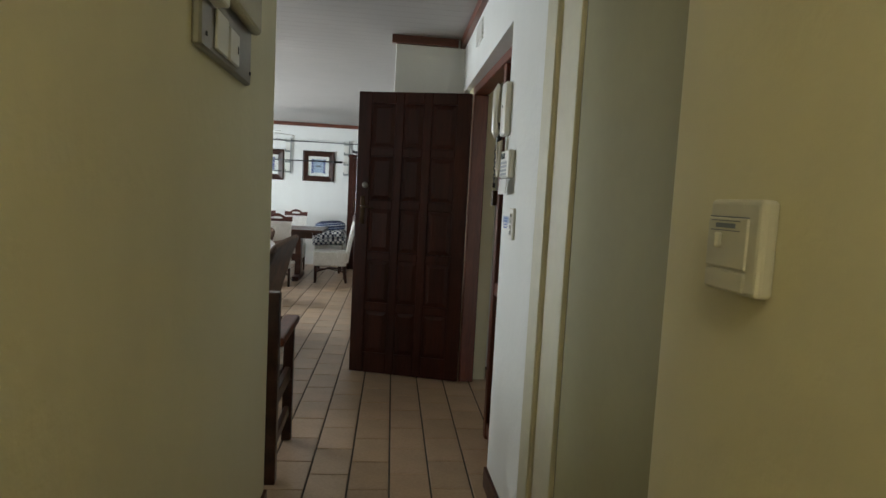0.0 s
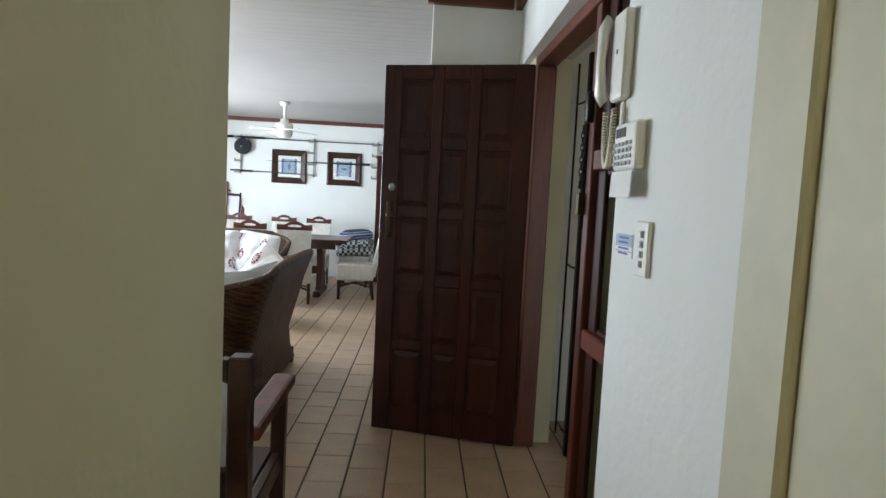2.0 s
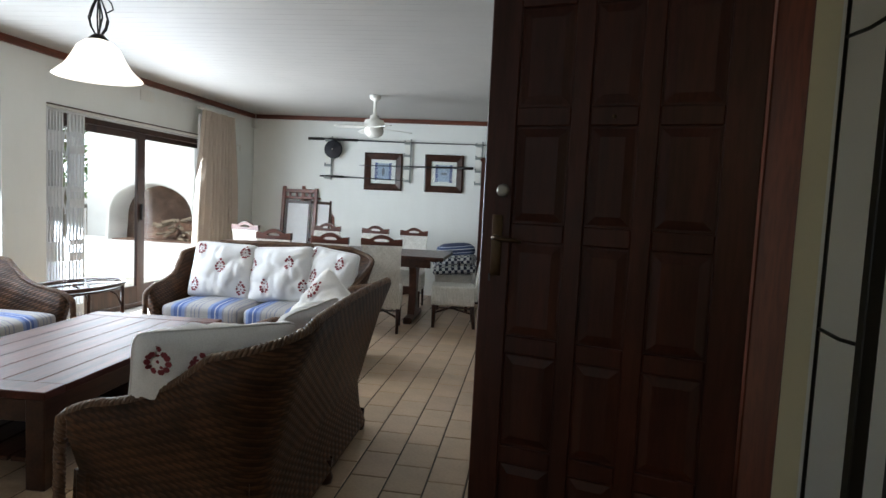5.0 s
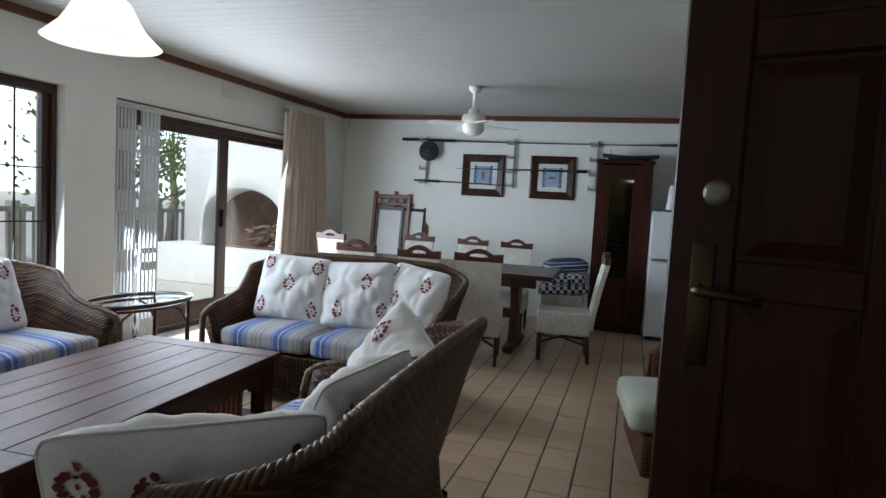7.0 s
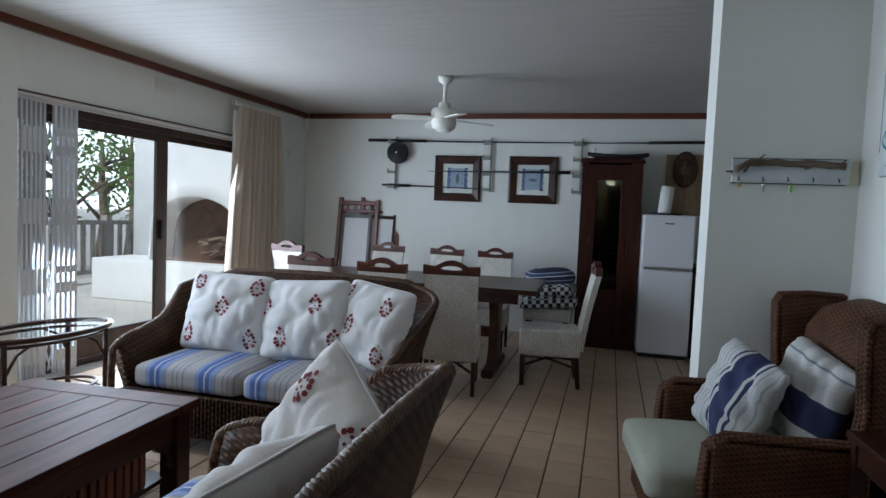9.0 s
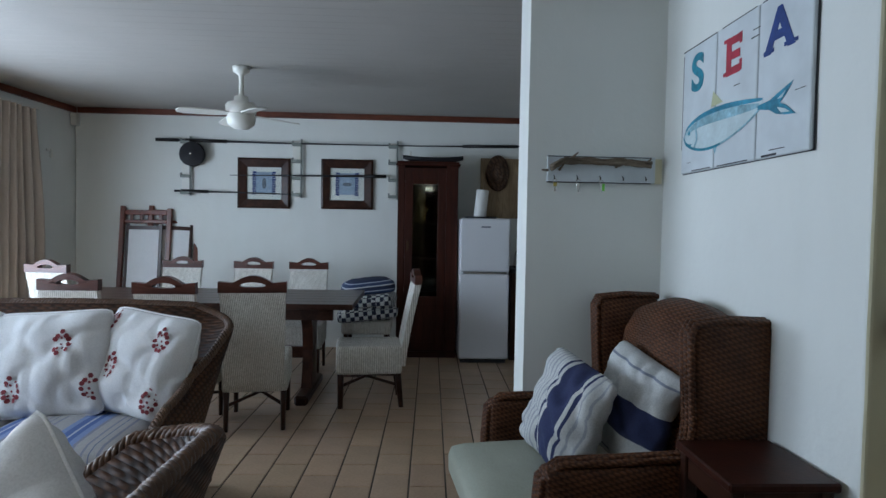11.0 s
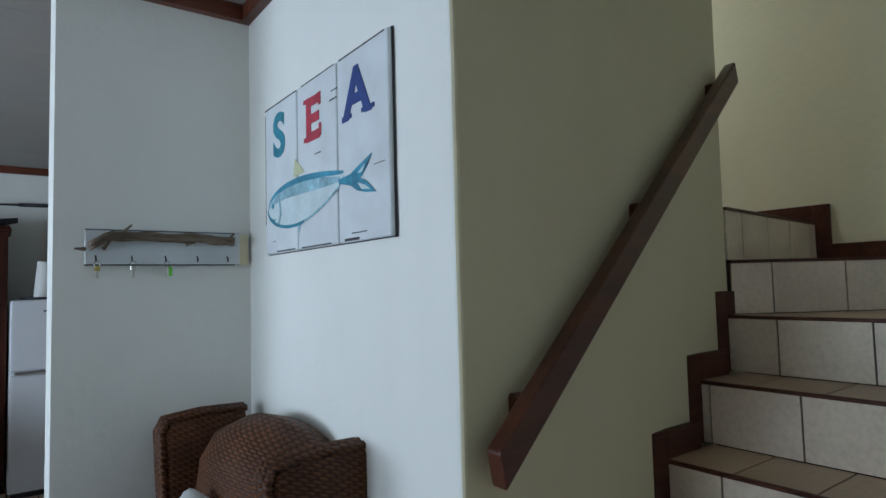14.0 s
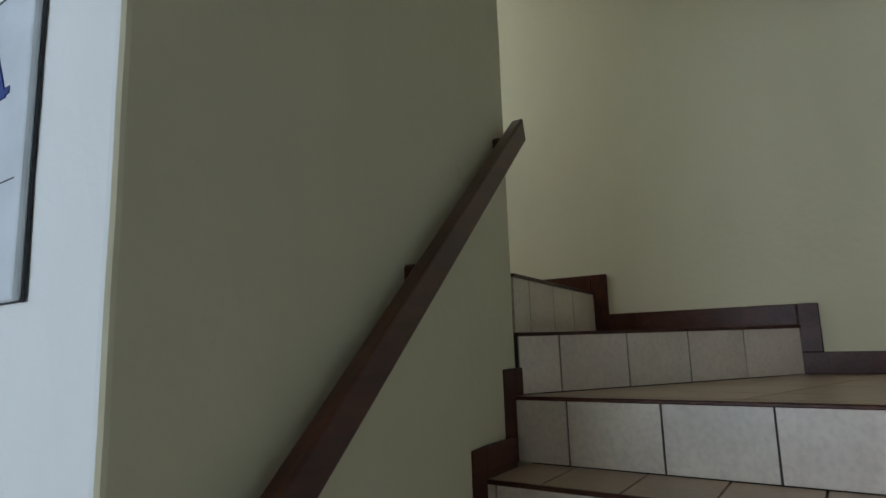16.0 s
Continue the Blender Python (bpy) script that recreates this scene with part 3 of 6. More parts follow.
# black strip filling the gap, standing in for the shade inside it
boxes("gap", M_BLACKP, [(0.804, 1.2045, 0.02, 0.83, 1.2165, 2.3)], cup)

# fixture added for the unseen hall lamp
hl = root("ceiling_light", pose(0.27, -0.95, 0), "round ceiling light added out of view at the hall's end", "lamp")
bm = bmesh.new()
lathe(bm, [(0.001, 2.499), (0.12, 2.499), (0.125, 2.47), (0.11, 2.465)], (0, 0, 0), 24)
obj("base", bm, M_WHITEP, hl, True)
sw = root("isolator_switch", pose(0.74, 0.311, 1.276) @ Matrix.Diagonal((1, 0.95, 0.86, 1)), "white plastic isolator switch box on the hall wall", "switch")
bm = bmesh.new()
box(bm, -0.024, -0.045, -0.07, 0, 0.075, 0.07, 0.008, 3)
box(bm, -0.027, -0.02, -0.066, -0.02, 0.07, -0.036, 0.003, 2)
box(bm, -0.027, -0.02, -0.033, -0.02, 0.07, 0.042, 0.002, 2)
obj("body", bm, M_AGED, sw)
boxes("lever", M_AGED, [(-0.036, 0.032, -0.004, -0.026, 0.042, 0.020)], sw, 0.003)
boxes("label_window", M_GREYINK, [(-0.0278, 0.005, 0.027, -0.0271, 0.05, 0.034)], sw)
boxes("joint", M_GREYINK, [(-0.0276, -0.005, 0.0225, -0.0271, 0.062, 0.0238), (-0.0276, -0.005, 0.037, -0.0271, 0.062, 0.0383), (-0.0249, -0.02, 0.0425, -0.0241, 0.07, 0.0442)], sw)

db = root("distribution_board", pose(-0.15, 1.225, 1.62) @ Matrix.Diagonal((1, 0.9, 0.95, 1)), "metal electrical distribution board with a clear cover on the hall wall", "electrical panel")
boxes("back_plate", plain("brushed_grey_metal", (0.32, 0.31, 0.27), 0.4, 0.7, vary=0.1), [(0, -0.27, 0, 0.022, 0.29, 0.7)], db, 0.006)
boxes("cover", plain("yellowed_plastic", (0.45, 0.42, 0.26), 0.25, vary=0.05), [(0.023, -0.16, 0.15, 0.055, 0.27, 0.68)], db, 0.012, 2)
boxes("socket", M_WHITEP, [(0.023, -0.16, 0.015, 0.030, -0.04, 0.115), (0.023, -0.03, 0.015, 0.032, 0.08, 0.105), (0.023, -0.30, 0.11, 0.06, -0.17, 0.30)], db, 0.004)
boxes("screw", M_BLACKP, [(0.0225, -0.235, 0.03, 0.025, -0.225, 0.04), (0.0225, 0.265, 0.03, 0.025, 0.275, 0.04), (0.0325, 0.055, 0.05, 0.034, 0.063, 0.07)], db)

# intercom telephone
ph = root("intercom_phone", pose(0.818, 2.215, 1.60) @ Matrix.Diagonal((0.6, 0.95, 1, 1)), "cream plastic intercom handset hanging on the white wall", "telephone")
boxes("base", M_WHITEP, [(-0.05, -0.05, 0, 0, 0.05, 0.23)], ph, 0.014, 2)
bm = bmesh.new()
tube(bm, [(-0.055, 0.07, 0.005), (-0.075, 0.073, 0.03), (-0.082, 0.073, 0.11), (-0.075, 0.073, 0.20), (-0.055, 0.07, 0.225)], [0.022, 0.027, 0.02, 0.026, 0.022], 10)
obj("handset", bm, M_WHITEP, ph, True)
bm = bmesh.new()
pts = []
for i in range(420):
    a = i / 419
    th = a * math.pi
    cx, cz = 0.035 + 0.035 * math.cos(th * 1.0), -0.02 - 0.155 * math.sin(th)
    pts.append((-0.045 + 0.011 * math.cos(i * 0.9), cx + 0.011 * math.sin(i * 0.9), cz))
tube(bm, pts, 0.0028, 5)
obj("cord", bm, M_CORD, ph, True)
boxes("trunking", M_WHITEP, [(-0.012, -0.01, -0.09, -0.001, 0.01, -0.002)], ph)
bm = bmesh.new()
box(bm, -0.0515, -0.006, 0.12, -0.05, 0.004, 0.132)
obj("button", bm, M_BLACKP, ph)

kp = root("alarm_keypad", pose(0.818, 2.115, 1.412) @ Matrix.Diagonal((1.0, 1.0, 0.85, 1)), "white alarm keypad with grey buttons and an open flap", "keypad")
boxes("body", M_WHITEP, [(-0.03, -0.075, 0, 0, 0.075, 0.14)], kp, 0.01, 2)
boxes("display", plain("lcd_grey", (0.10, 0.12, 0.12), 0.2, relief=0), [(-0.032, -0.01, 0.098, -0.0302, 0.055, 0.125)], kp)
bm = bmesh.new()
for i in range(5):
    for j in range(4):
        y = 0.058 - i * 0.026
        box(bm, -0.033, y - 0.009, 0.015 + j * 0.019, -0.0302, y + 0.009, 0.027 + j * 0.019, 0.002)
obj("button", bm, plain("grey_button", (0.42, 0.44, 0.46), 0.5, relief=0), kp)
bm = bmesh.new()
v = [bm.verts.new(p) for p in ((-0.028, -0.07, -0.002), (-0.028, 0.07, -0.002), (-0.031, 0.07, -0.078), (-0.031, -0.07, -0.078))]
bm.faces.new(v)
ob = obj("flap", bm, M_PAPER, kp)
ob.modifiers.new("thick", "SOLIDIFY").thickness = 0.003

ls = root("light_switch", pose(0.818, 2.004, 1.225), "white four-gang light switch plate on the wall", "switch")
boxes("plate", M_WHITEP, [(-0.011, -0.038, -0.065, 0, 0.038, 0.065)], ls, 0.003)
boxes("rocker", M_WHITEP, [(-0.015, -0.014, -0.044 + k * 0.023, -0.0112, 0.014, -0.026 + k * 0.023) for k in range(4)], ls, 0.002)
boxes("rocker_tip", M_GREYINK, [(-0.0157, -0.012, -0.042 + k * 0.023, -0.0151, -0.002, -0.028 + k * 0.023) for k in range(4)], ls)

lb = root("notice_label", pose(0.818, 2.14, 1.225) @ Matrix.Diagonal((1, 1.2, 0.9, 1)), "small white and blue printed notice stuck on the wall", "label")
boxes("paper", M_PAPER, [(-0.0015, -0.05, -0.033, 0, 0.05, 0.033)], lb)
boxes("band", M_PALEBLUE, [(-0.0022, -0.048, 0.0, -0.0016, 0.048, 0.031)], lb)
boxes("print", M_BLUEINK, [(-0.0028, -0.03 + 0.004 * (k % 2), z, -0.0023, 0.03, z + 0.006) for k, z in enumerate((0.018, 0.005, -0.012, -0.026))] + [(-0.0028, -0.048, z, -0.0023, 0.048, z + 0.0015) for z in (-0.003, -0.018)], lb)

structure(boxes("baseboard", M_SKIRT, [(0.803, 1.56, 0.0, 0.817, 2.23, 0.09), (-0.149, -1.6, 0, -0.136, 2.02, 0.09), (0.42, 6.645, 0, 1.04, 6.659, 0.09), (1.035, 5.44, 0, 1.049, 6.64, 0.09), (0.355, 4.166, 0, 0.84, 4.179, 0.09)]), "dark brown skirting tiles")
structure(boxes("air_vent", M_WHITEP, [(0.833, 3.2, 2.27 + 0.022 * k, 0.853, 3.42, 2.285 + 0.022 * k) for k in range(6)] , None), "slotted white wall vent")


# wooden armchair by the corner
def wooden_armchair(m):
    r = root("wooden_armchair", m, "dark brown wooden armchair with white loose cushions", "armchair")
    boxes("leg", M_DARK, [(-0.30, 0.24, 0, -0.24, 0.30, 0.87), (0.24, 0.24, 0, 0.30, 0.30, 0.87), (-0.30, -0.24, 0, -0.25, -0.19, 0.61), (0.25, -0.24, 0, 0.30, -0.19, 0.61)], r, 0.005)
    boxes("arm", M_RED, [(-0.315, -0.30, 0.612, -0.235, 0.238, 0.655), (0.235, -0.30, 0.612, 0.315, 0.238, 0.655)], r, 0.012, 2)
    boxes("rail", M_DARK, [(-0.24, 0.25, 0.80, 0.24, 0.29, 0.86), (-0.24, 0.255, 0.5, 0.24, 0.285, 0.55), (-0.29, -0.19, 0.33, -0.26, 0.24, 0.40), (0.26, -0.19, 0.33, 0.29, 0.24, 0.40), (-0.25, -0.235, 0.33, 0.25, -0.2, 0.40), (0.262, -0.19, 0.14, 0.288, 0.24, 0.19), (-0.288, -0.19, 0.14, -0.262, 0.24, 0.19)], r, 0.004)
    boxes("seat", M_DARK, [(-0.25, -0.2, 0.38, 0.25, 0.25, 0.402)], r)
    return r


wooden_armchair(pose(-0.44, 2.53, 0, 0, 0, 180))


# ---- soft furniture ----
def puff(bm, w, h, d, n=30, sag=0.0, e=2.4):
    """A stuffed cushion standing in the xz plane, its middle at the origin: drawn-in sides, pointed corners, creases along the seams."""
    seed = w * 31 + h * 17 + d * 53

    def spot(u, v, s):
        k = max(0.0, (1 - abs(u) ** e) * (1 - abs(v) ** e)) ** 0.46
        x = u * w / 2 * (1 - 0.035 * (1 - v * v) * abs(u) - 0.07 * (u * v) ** 6)
        z = v * h / 2 * (1 - 0.035 * (1 - u * u) * abs(v) - 0.07 * (u * v) ** 6)
        wob = 0.020 * noise.noise(Vector((u * 1.6 + seed, v * 1.6, s)))
        near_u, near_v = abs(u) ** 3, abs(v) ** 3
        crease = near_u * (1 - abs(v) ** 4) * noise.noise(Vector((u, v * 7 + seed, s * 3))) + near_v * (1 - abs(u) ** 4) * noise.noise(Vector((u * 7 - seed, v, s * 3 + 9)))
        fold = abs(noise.noise(Vector((u * 2.4 + v * 1.1 + seed, v * 1.3 - u, s * 2 + 4))))
        y = s * (d / 2 * k + (wob + 0.013 * crease - 0.022 * (1 - fold) ** 6) * min(1, k * 2.2))
        return Vector((x, y, z - sag * (1 - v) * 0.5 * u * u))
    for s in (-1, 1):
        g = [[bm.verts.new(spot(-1 + 2 * i / n, -1 + 2 * j / n, s)) for j in range(n + 1)] for i in range(n + 1)]
        for i in range(n):
            for j in range(n):
                bm.faces.new((g[i][j], g[i + 1][j], g[i + 1][j + 1], g[i][j + 1]))
    bmesh.ops.remove_doubles(bm, verts=bm.verts, dist=0.0008)
    return spot


def berry_cushion(m, w=0.5, h=0.46, d=0.16, motifs=((-0.62, 0.62), (0.62, 0.62), (0.0, 0.08), (-0.62, -0.55), (0.62, -0.55)), mat=None, label="white cushion printed with dark red berry sprigs"):
    r = root("cushion", m, label, "cushion", "berry print cushions")
    bm = bmesh.new()
    spot = puff(bm, w, h, d)
    obj("cover", bm, mat or M_CUSH, r, True)
    bm = bmesh.new()
    for cu, cv in motifs:
        dots = [(0, 0.19)] + [(sx * 0.14 * math.sin(a), -0.02 - 0.16 * math.cos(a)) for a in (0.35, 0.95, 1.55, 2.1, 2.55) for sx in (-1, 1)] + [(0, -0.02), (-0.05, -0.09), (0.05, -0.09), (0, 0.08)]
        for i, (du, dv) in enumerate(dots):
            for s in (-1, 1):
                u, v = cu + du * 0.82, cv + dv * 1.12
                if abs(u) > 0.93 or abs(v) > 0.93:
                    continue
                c = spot(u, v, s) + Vector((0, s * 0.0022, 0))
                ax = (spot(u + 0.02, v, s) - spot(u - 0.02, v, s)).normalized()
                az = (spot(u, v + 0.02, s) - spot(u, v - 0.02, s)).normalized()
                rad = (0.0105 if i < 11 else 0.006) * w / 0.5
                bm.faces.new([bm.verts.new(c + rad * (math.cos(k * math.pi / 3) * ax + math.sin(k * math.pi / 3) * az)) for k in range(6)])
    obj("print", bm, M_BERRY, r)
    bm = bmesh.new()
    edge = []
    for k in range(64):
        a = k / 64 * 4
        q, f = int(a), a - int(a)
        u, v = [(-1 + 2 * f, -1), (1, -1 + 2 * f), (1 - 2 * f, 1), (-1, 1 - 2 * f)][q]
        edge.append(spot(u, v, 1))
    tube(bm, edge, 0.0045, 5, True)
    obj("piping", bm, mat or M_CUSH, r, True)
    return r


def soft_box(bm, x0, y0, z0, x1, y1, z1, crown=0.02, n=10):
    """A seat cushion: rounded edges and a crowned top."""
    cx, cy, cz = (x0 + x1) / 2, (y0 + y1) / 2, (z0 + z1) / 2
    a, b, c = (x1 - x0) / 2, (y1 - y0) / 2, (z1 - z0) / 2
    tmp = bmesh.ops.create_cube(bm, size=2)
    ed = list({e for v in tmp["verts"] for e in v.link_edges})
    got = bmesh.ops.subdivide_edges(bm, edges=ed, cuts=n, use_grid_fill=True)
    vs = {v for v in bm.verts if v.is_valid and max(abs(v.co.x), abs(v.co.y), abs(v.co.z)) < 1.0001 and not v.tag}
    for v in vs:
        u = v.co.copy()
        rr = 0.045
        p = Vector((u.x * a, u.y * b, u.z * c))
        core = Vector((max(-a + rr, min(a - rr, p.x)), max(-b + rr, min(b - rr, p.y)), max(-c + rr, min(c - rr, p.z))))
        dlt = p - core
        if dlt.length > 1e-6:
            p = core + dlt.normalized() * rr
        if u.z > 0:
            p.z += crown * (1 - u.x ** 2) * (1 - u.y ** 2)
        v.co = p + Vector((cx, cy, cz))
        v.tag = True


def wicker_sofa(name, m, W, D, seats, label, category, group="", hb=0.875, ha=0.575):
    """A cane sofa: a flared shell round back and arms, a braided rim, a front skirt, feet and seat cushions. It faces -y."""
    r = root(name, m, label, category, group)
    rc = 0.18
    plan = []
    x, y = W / 2, D / 2
    for k in range(13):
        plan.append((-x, -y + (D - rc) * k / 12, k / 12 * 0.86))
    for k in range(1, 8):
        a = k / 8 * math.pi / 2
        plan.append((-x + rc - rc * math.cos(a), y - rc + rc * math.sin(a), 0.86 + 0.14 * k / 8))
    nb = 24
    for k in range(nb + 1):
        plan.append((-x + rc + (W - 2 * rc) * k / nb, y, 1 + 0.0 * k))
    for k in range(1, 8):
        a = k / 8 * math.pi / 2
        plan.append((x - rc + rc * math.sin(a), y - rc + rc * math.cos(a), 1 - 0.14 * k / 8))
    for k in range(12, -1, -1):
        plan.append((x, -y + (D - rc) * k / 12, k / 12 * 0.86))
    def height(i, f):
        px = plan[i][0]
        if f >= 1:
            return hb + 0.02 * (1 - (px / (W / 2)) ** 2)
        return ha - 0.03 * max(0, 1 - f / 0.12) + (hb - ha) * f ** 2.3
    bm = bmesh.new()
    outer, inner, rim = [], [], []
    cen = Vector((0, -0.1, 0))
    for i, (px, py, f) in enumerate(plan):
        a = Vector((plan[max(0, i - 1)][0], plan[max(0, i - 1)][1], 0))
        b = Vector((plan[min(len(plan) - 1, i + 1)][0], plan[min(len(plan) - 1, i + 1)][1], 0))
        d = (b - a).normalized()
        out = Vector((-d.y, d.x, 0))
        h = height(i, f)
        fl = 0.03 + 0.10 * max(0, min(1, (f - 0.5) * 2))
        rows = [(0.07, -0.01), (0.16, -0.045), (0.30, -0.06), (0.46, -0.035), (0.8, 0.35 * fl), (1.0, fl - 0.02)]
        o = []
        for q, off in rows:
            z = q if q < 0.4 else 0.34 + (h - 0.34) * ((q - 0.4) / 0.6)
            o.append(Vector((px, py, z)) + out * off)
        th = 0.07
        inr = [o[-1] - out * 0.045, o[4] - out * th, o[3] - out * th, Vector((px, py, 0.25)) - out * 0.11]
        outer.append([bm.verts.new(p) for p in o + inr])
        rim.append(o[-1] - out * 0.022 + Vector((0, 0, 0.004)))
    for c0, c1 in zip(outer, outer[1:]):
        for k in range(len(c0) - 1):
            bm.faces.new((c0[k], c1[k], c1[k + 1], c0[k + 1]))
    for c in (outer[0], outer[-1]):
        for k in range(4):
            bm.faces.new((c[k], c[k + 1], c[8 - k], c[9 - k])) if k < 4 else None
    obj("shell", bm, M_WICK, r, True)
    # braided rim running on down the arm fronts
    def arm_front(p, s):
        return [Vector((p.x, p.y - 0.03, 0.10)), Vector((p.x, p.y - 0.045, 0.25)), Vector((p.x + 0.01 * s, p.y - 0.05, p.z - 0.12)), Vector((p.x, p.y - 0.035, p.z - 0.03))]
    path = arm_front(rim[0], 1) + rim + list(reversed(arm_front(rim[-1], -1)))
    fine = []
    for a, b in zip(path, path[1:]):
        n = max(1, int((b - a).length / 0.009))
        fine += [a.lerp(b, k / n) for k in range(n)]
    fine.append(path[-1])
    bm = bmesh.new()
    for s in range(4):
        pts = []
        for i, p in enumerate(fine):
            d = (fine[min(i + 1, len(fine) - 1)] - fine[max(i - 1, 0)]).normalized()
            sd = d.cross(Vector((0.02, 0.03, 1))).normalized()
            u = sd.cross(d)
            a = i * 0.009 * 2 * math.pi / 0.062 + s * math.pi / 2
            pts.append(p + 0.0135 * (math.cos(a) * sd + math.sin(a) * u))
        tube(bm, pts, 0.0085, 5)
    obj("braided_rim", bm, M_CANE, r, True)
    # front skirt with thick upright strands
    bm = bmesh.new()
    box(bm, -W / 2 + 0.05, -D / 2 - 0.02, 0.09, W / 2 - 0.05, -D / 2 + 0.04, 0.32, 0.012)
    n = int((W - 0.1) / 0.022)
    for k in range(n):
        xx = -W / 2 + 0.06 + k * 0.022
        tube(bm, [(xx, -D / 2 - 0.024, 0.10), (xx + 0.003, -D / 2 - 0.028, 0.20), (xx, -D / 2 - 0.024, 0.315)], 0.008, 5)
    obj("skirt", bm, M_WICK, r)
    boxes("seat_deck", M_WICK, [(-W / 2 + 0.08, -D / 2 + 0.042, 0.26, W / 2 - 0.08, D / 2 - 0.1, 0.32)], r)
    bm = bmesh.new()
    feet = [(-W / 2 + 0.06, -D / 2 + 0.03), (W / 2 - 0.06, -D / 2 + 0.03), (-W / 2 + 0.1, D / 2 - 0.06), (W / 2 - 0.1, D / 2 - 0.06)] + ([(0, D / 2 - 0.04)] if seats > 1 else [])
    for fx, fy in feet:
        lathe(bm, [(0.001, 0), (0.028, 0.003), (0.034, 0.03), (0.026, 0.06), (0.03, 0.12)], (fx, fy, 0), 10)
    obj("foot", bm, M_DARK, r, True)
    sw_ = (W - 0.24) / seats
    for k in range(seats):
        bm = bmesh.new()
        soft_box(bm, -W / 2 + 0.125 + sw_ * k, -D / 2 - 0.025, 0.325, -W / 2 + 0.115 + sw_ * (k + 1), D / 2 - 0.16, 0.46)
        obj("seat_cushion", bm, M_SEAT, r, True)
    return r


wicker_sofa("sofa", pose(-0.915, 4.61, 0, 0, 0, -90), 1.56, 0.72, 2, "brown woven wicker sofa with blue striped seat cushions", "sofa", "wicker sofas")
wicker_sofa("sofa", pose(-1.80, 6.66, 0, 0, 0, 0), 1.56, 0.78, 2, "brown woven wicker sofa with blue striped seat cushions", "sofa", "wicker sofas")
wicker_sofa("wicker_armchair", pose(-3.22, 5.36, 0, 0, 0, 90), 0.92, 0.70, 1, "brown woven wicker armchair with a blue striped seat", "armchair", hb=0.84)

# loose cushions: on the far sofa, on the near one and on the armchair
for x, yaw, roll, w, h, motifs in ((-2.17, 4, 2, 0.54, 0.48, ((-0.72, 0.72), (0.7, 0.66), (0.02, 0.1), (-0.72, -0.6), (0.72, -0.62))),
                                   (-1.67, -3, -4, 0.55, 0.47, ((0.38, 0.32), (-0.35, -0.5), (-0.85, 0.3), (0.85, -0.5))),
                                   (-1.26, -22, 5, 0.50, 0.47, ((0.5, 0.5), (-0.35, -0.12), (-0.75, 0.7), (0.6, -0.6)))):
    berry_cushion(pose(x, 6.69, 0.685, -18, roll, yaw), w, h, 0.22, motifs)
berry_cushion(pose(-0.785, 5.08, 0.655, -22, 27, -42), 0.47, 0.47, 0.22, ((-0.5, 0.5), (0.35, 0.0), (-0.3, -0.5), (0.55, 0.65)))
berry_cushion(pose(-0.745, 4.62, 0.645, 22, -3, 78), 0.48, 0.42, 0.21, ((-0.6, 0.5), (0.62, 0.5), (0.0, 0.1), (-0.6, -0.5), (0.6, -0.5)))
berry_cushion(pose(-0.83, 3.99, 0.685, 28, 0, 40), 0.56, 0.42, 0.22, ((-0.74, 0.60), (0.72, 0.6), (-0.25, 0.5), (0.25, 0.05), (0.70, -0.5), (-0.66, -0.4)))
berry_cushion(pose(-3.38, 5.36, 0.66, 16, 4, -92), 0.5, 0.44, 0.16)
berry_cushion(pose(-0.46, 2.42, 0.58, 14, 0, 3), 0.46, 0.36, 0.14, ((0, 0.1),))


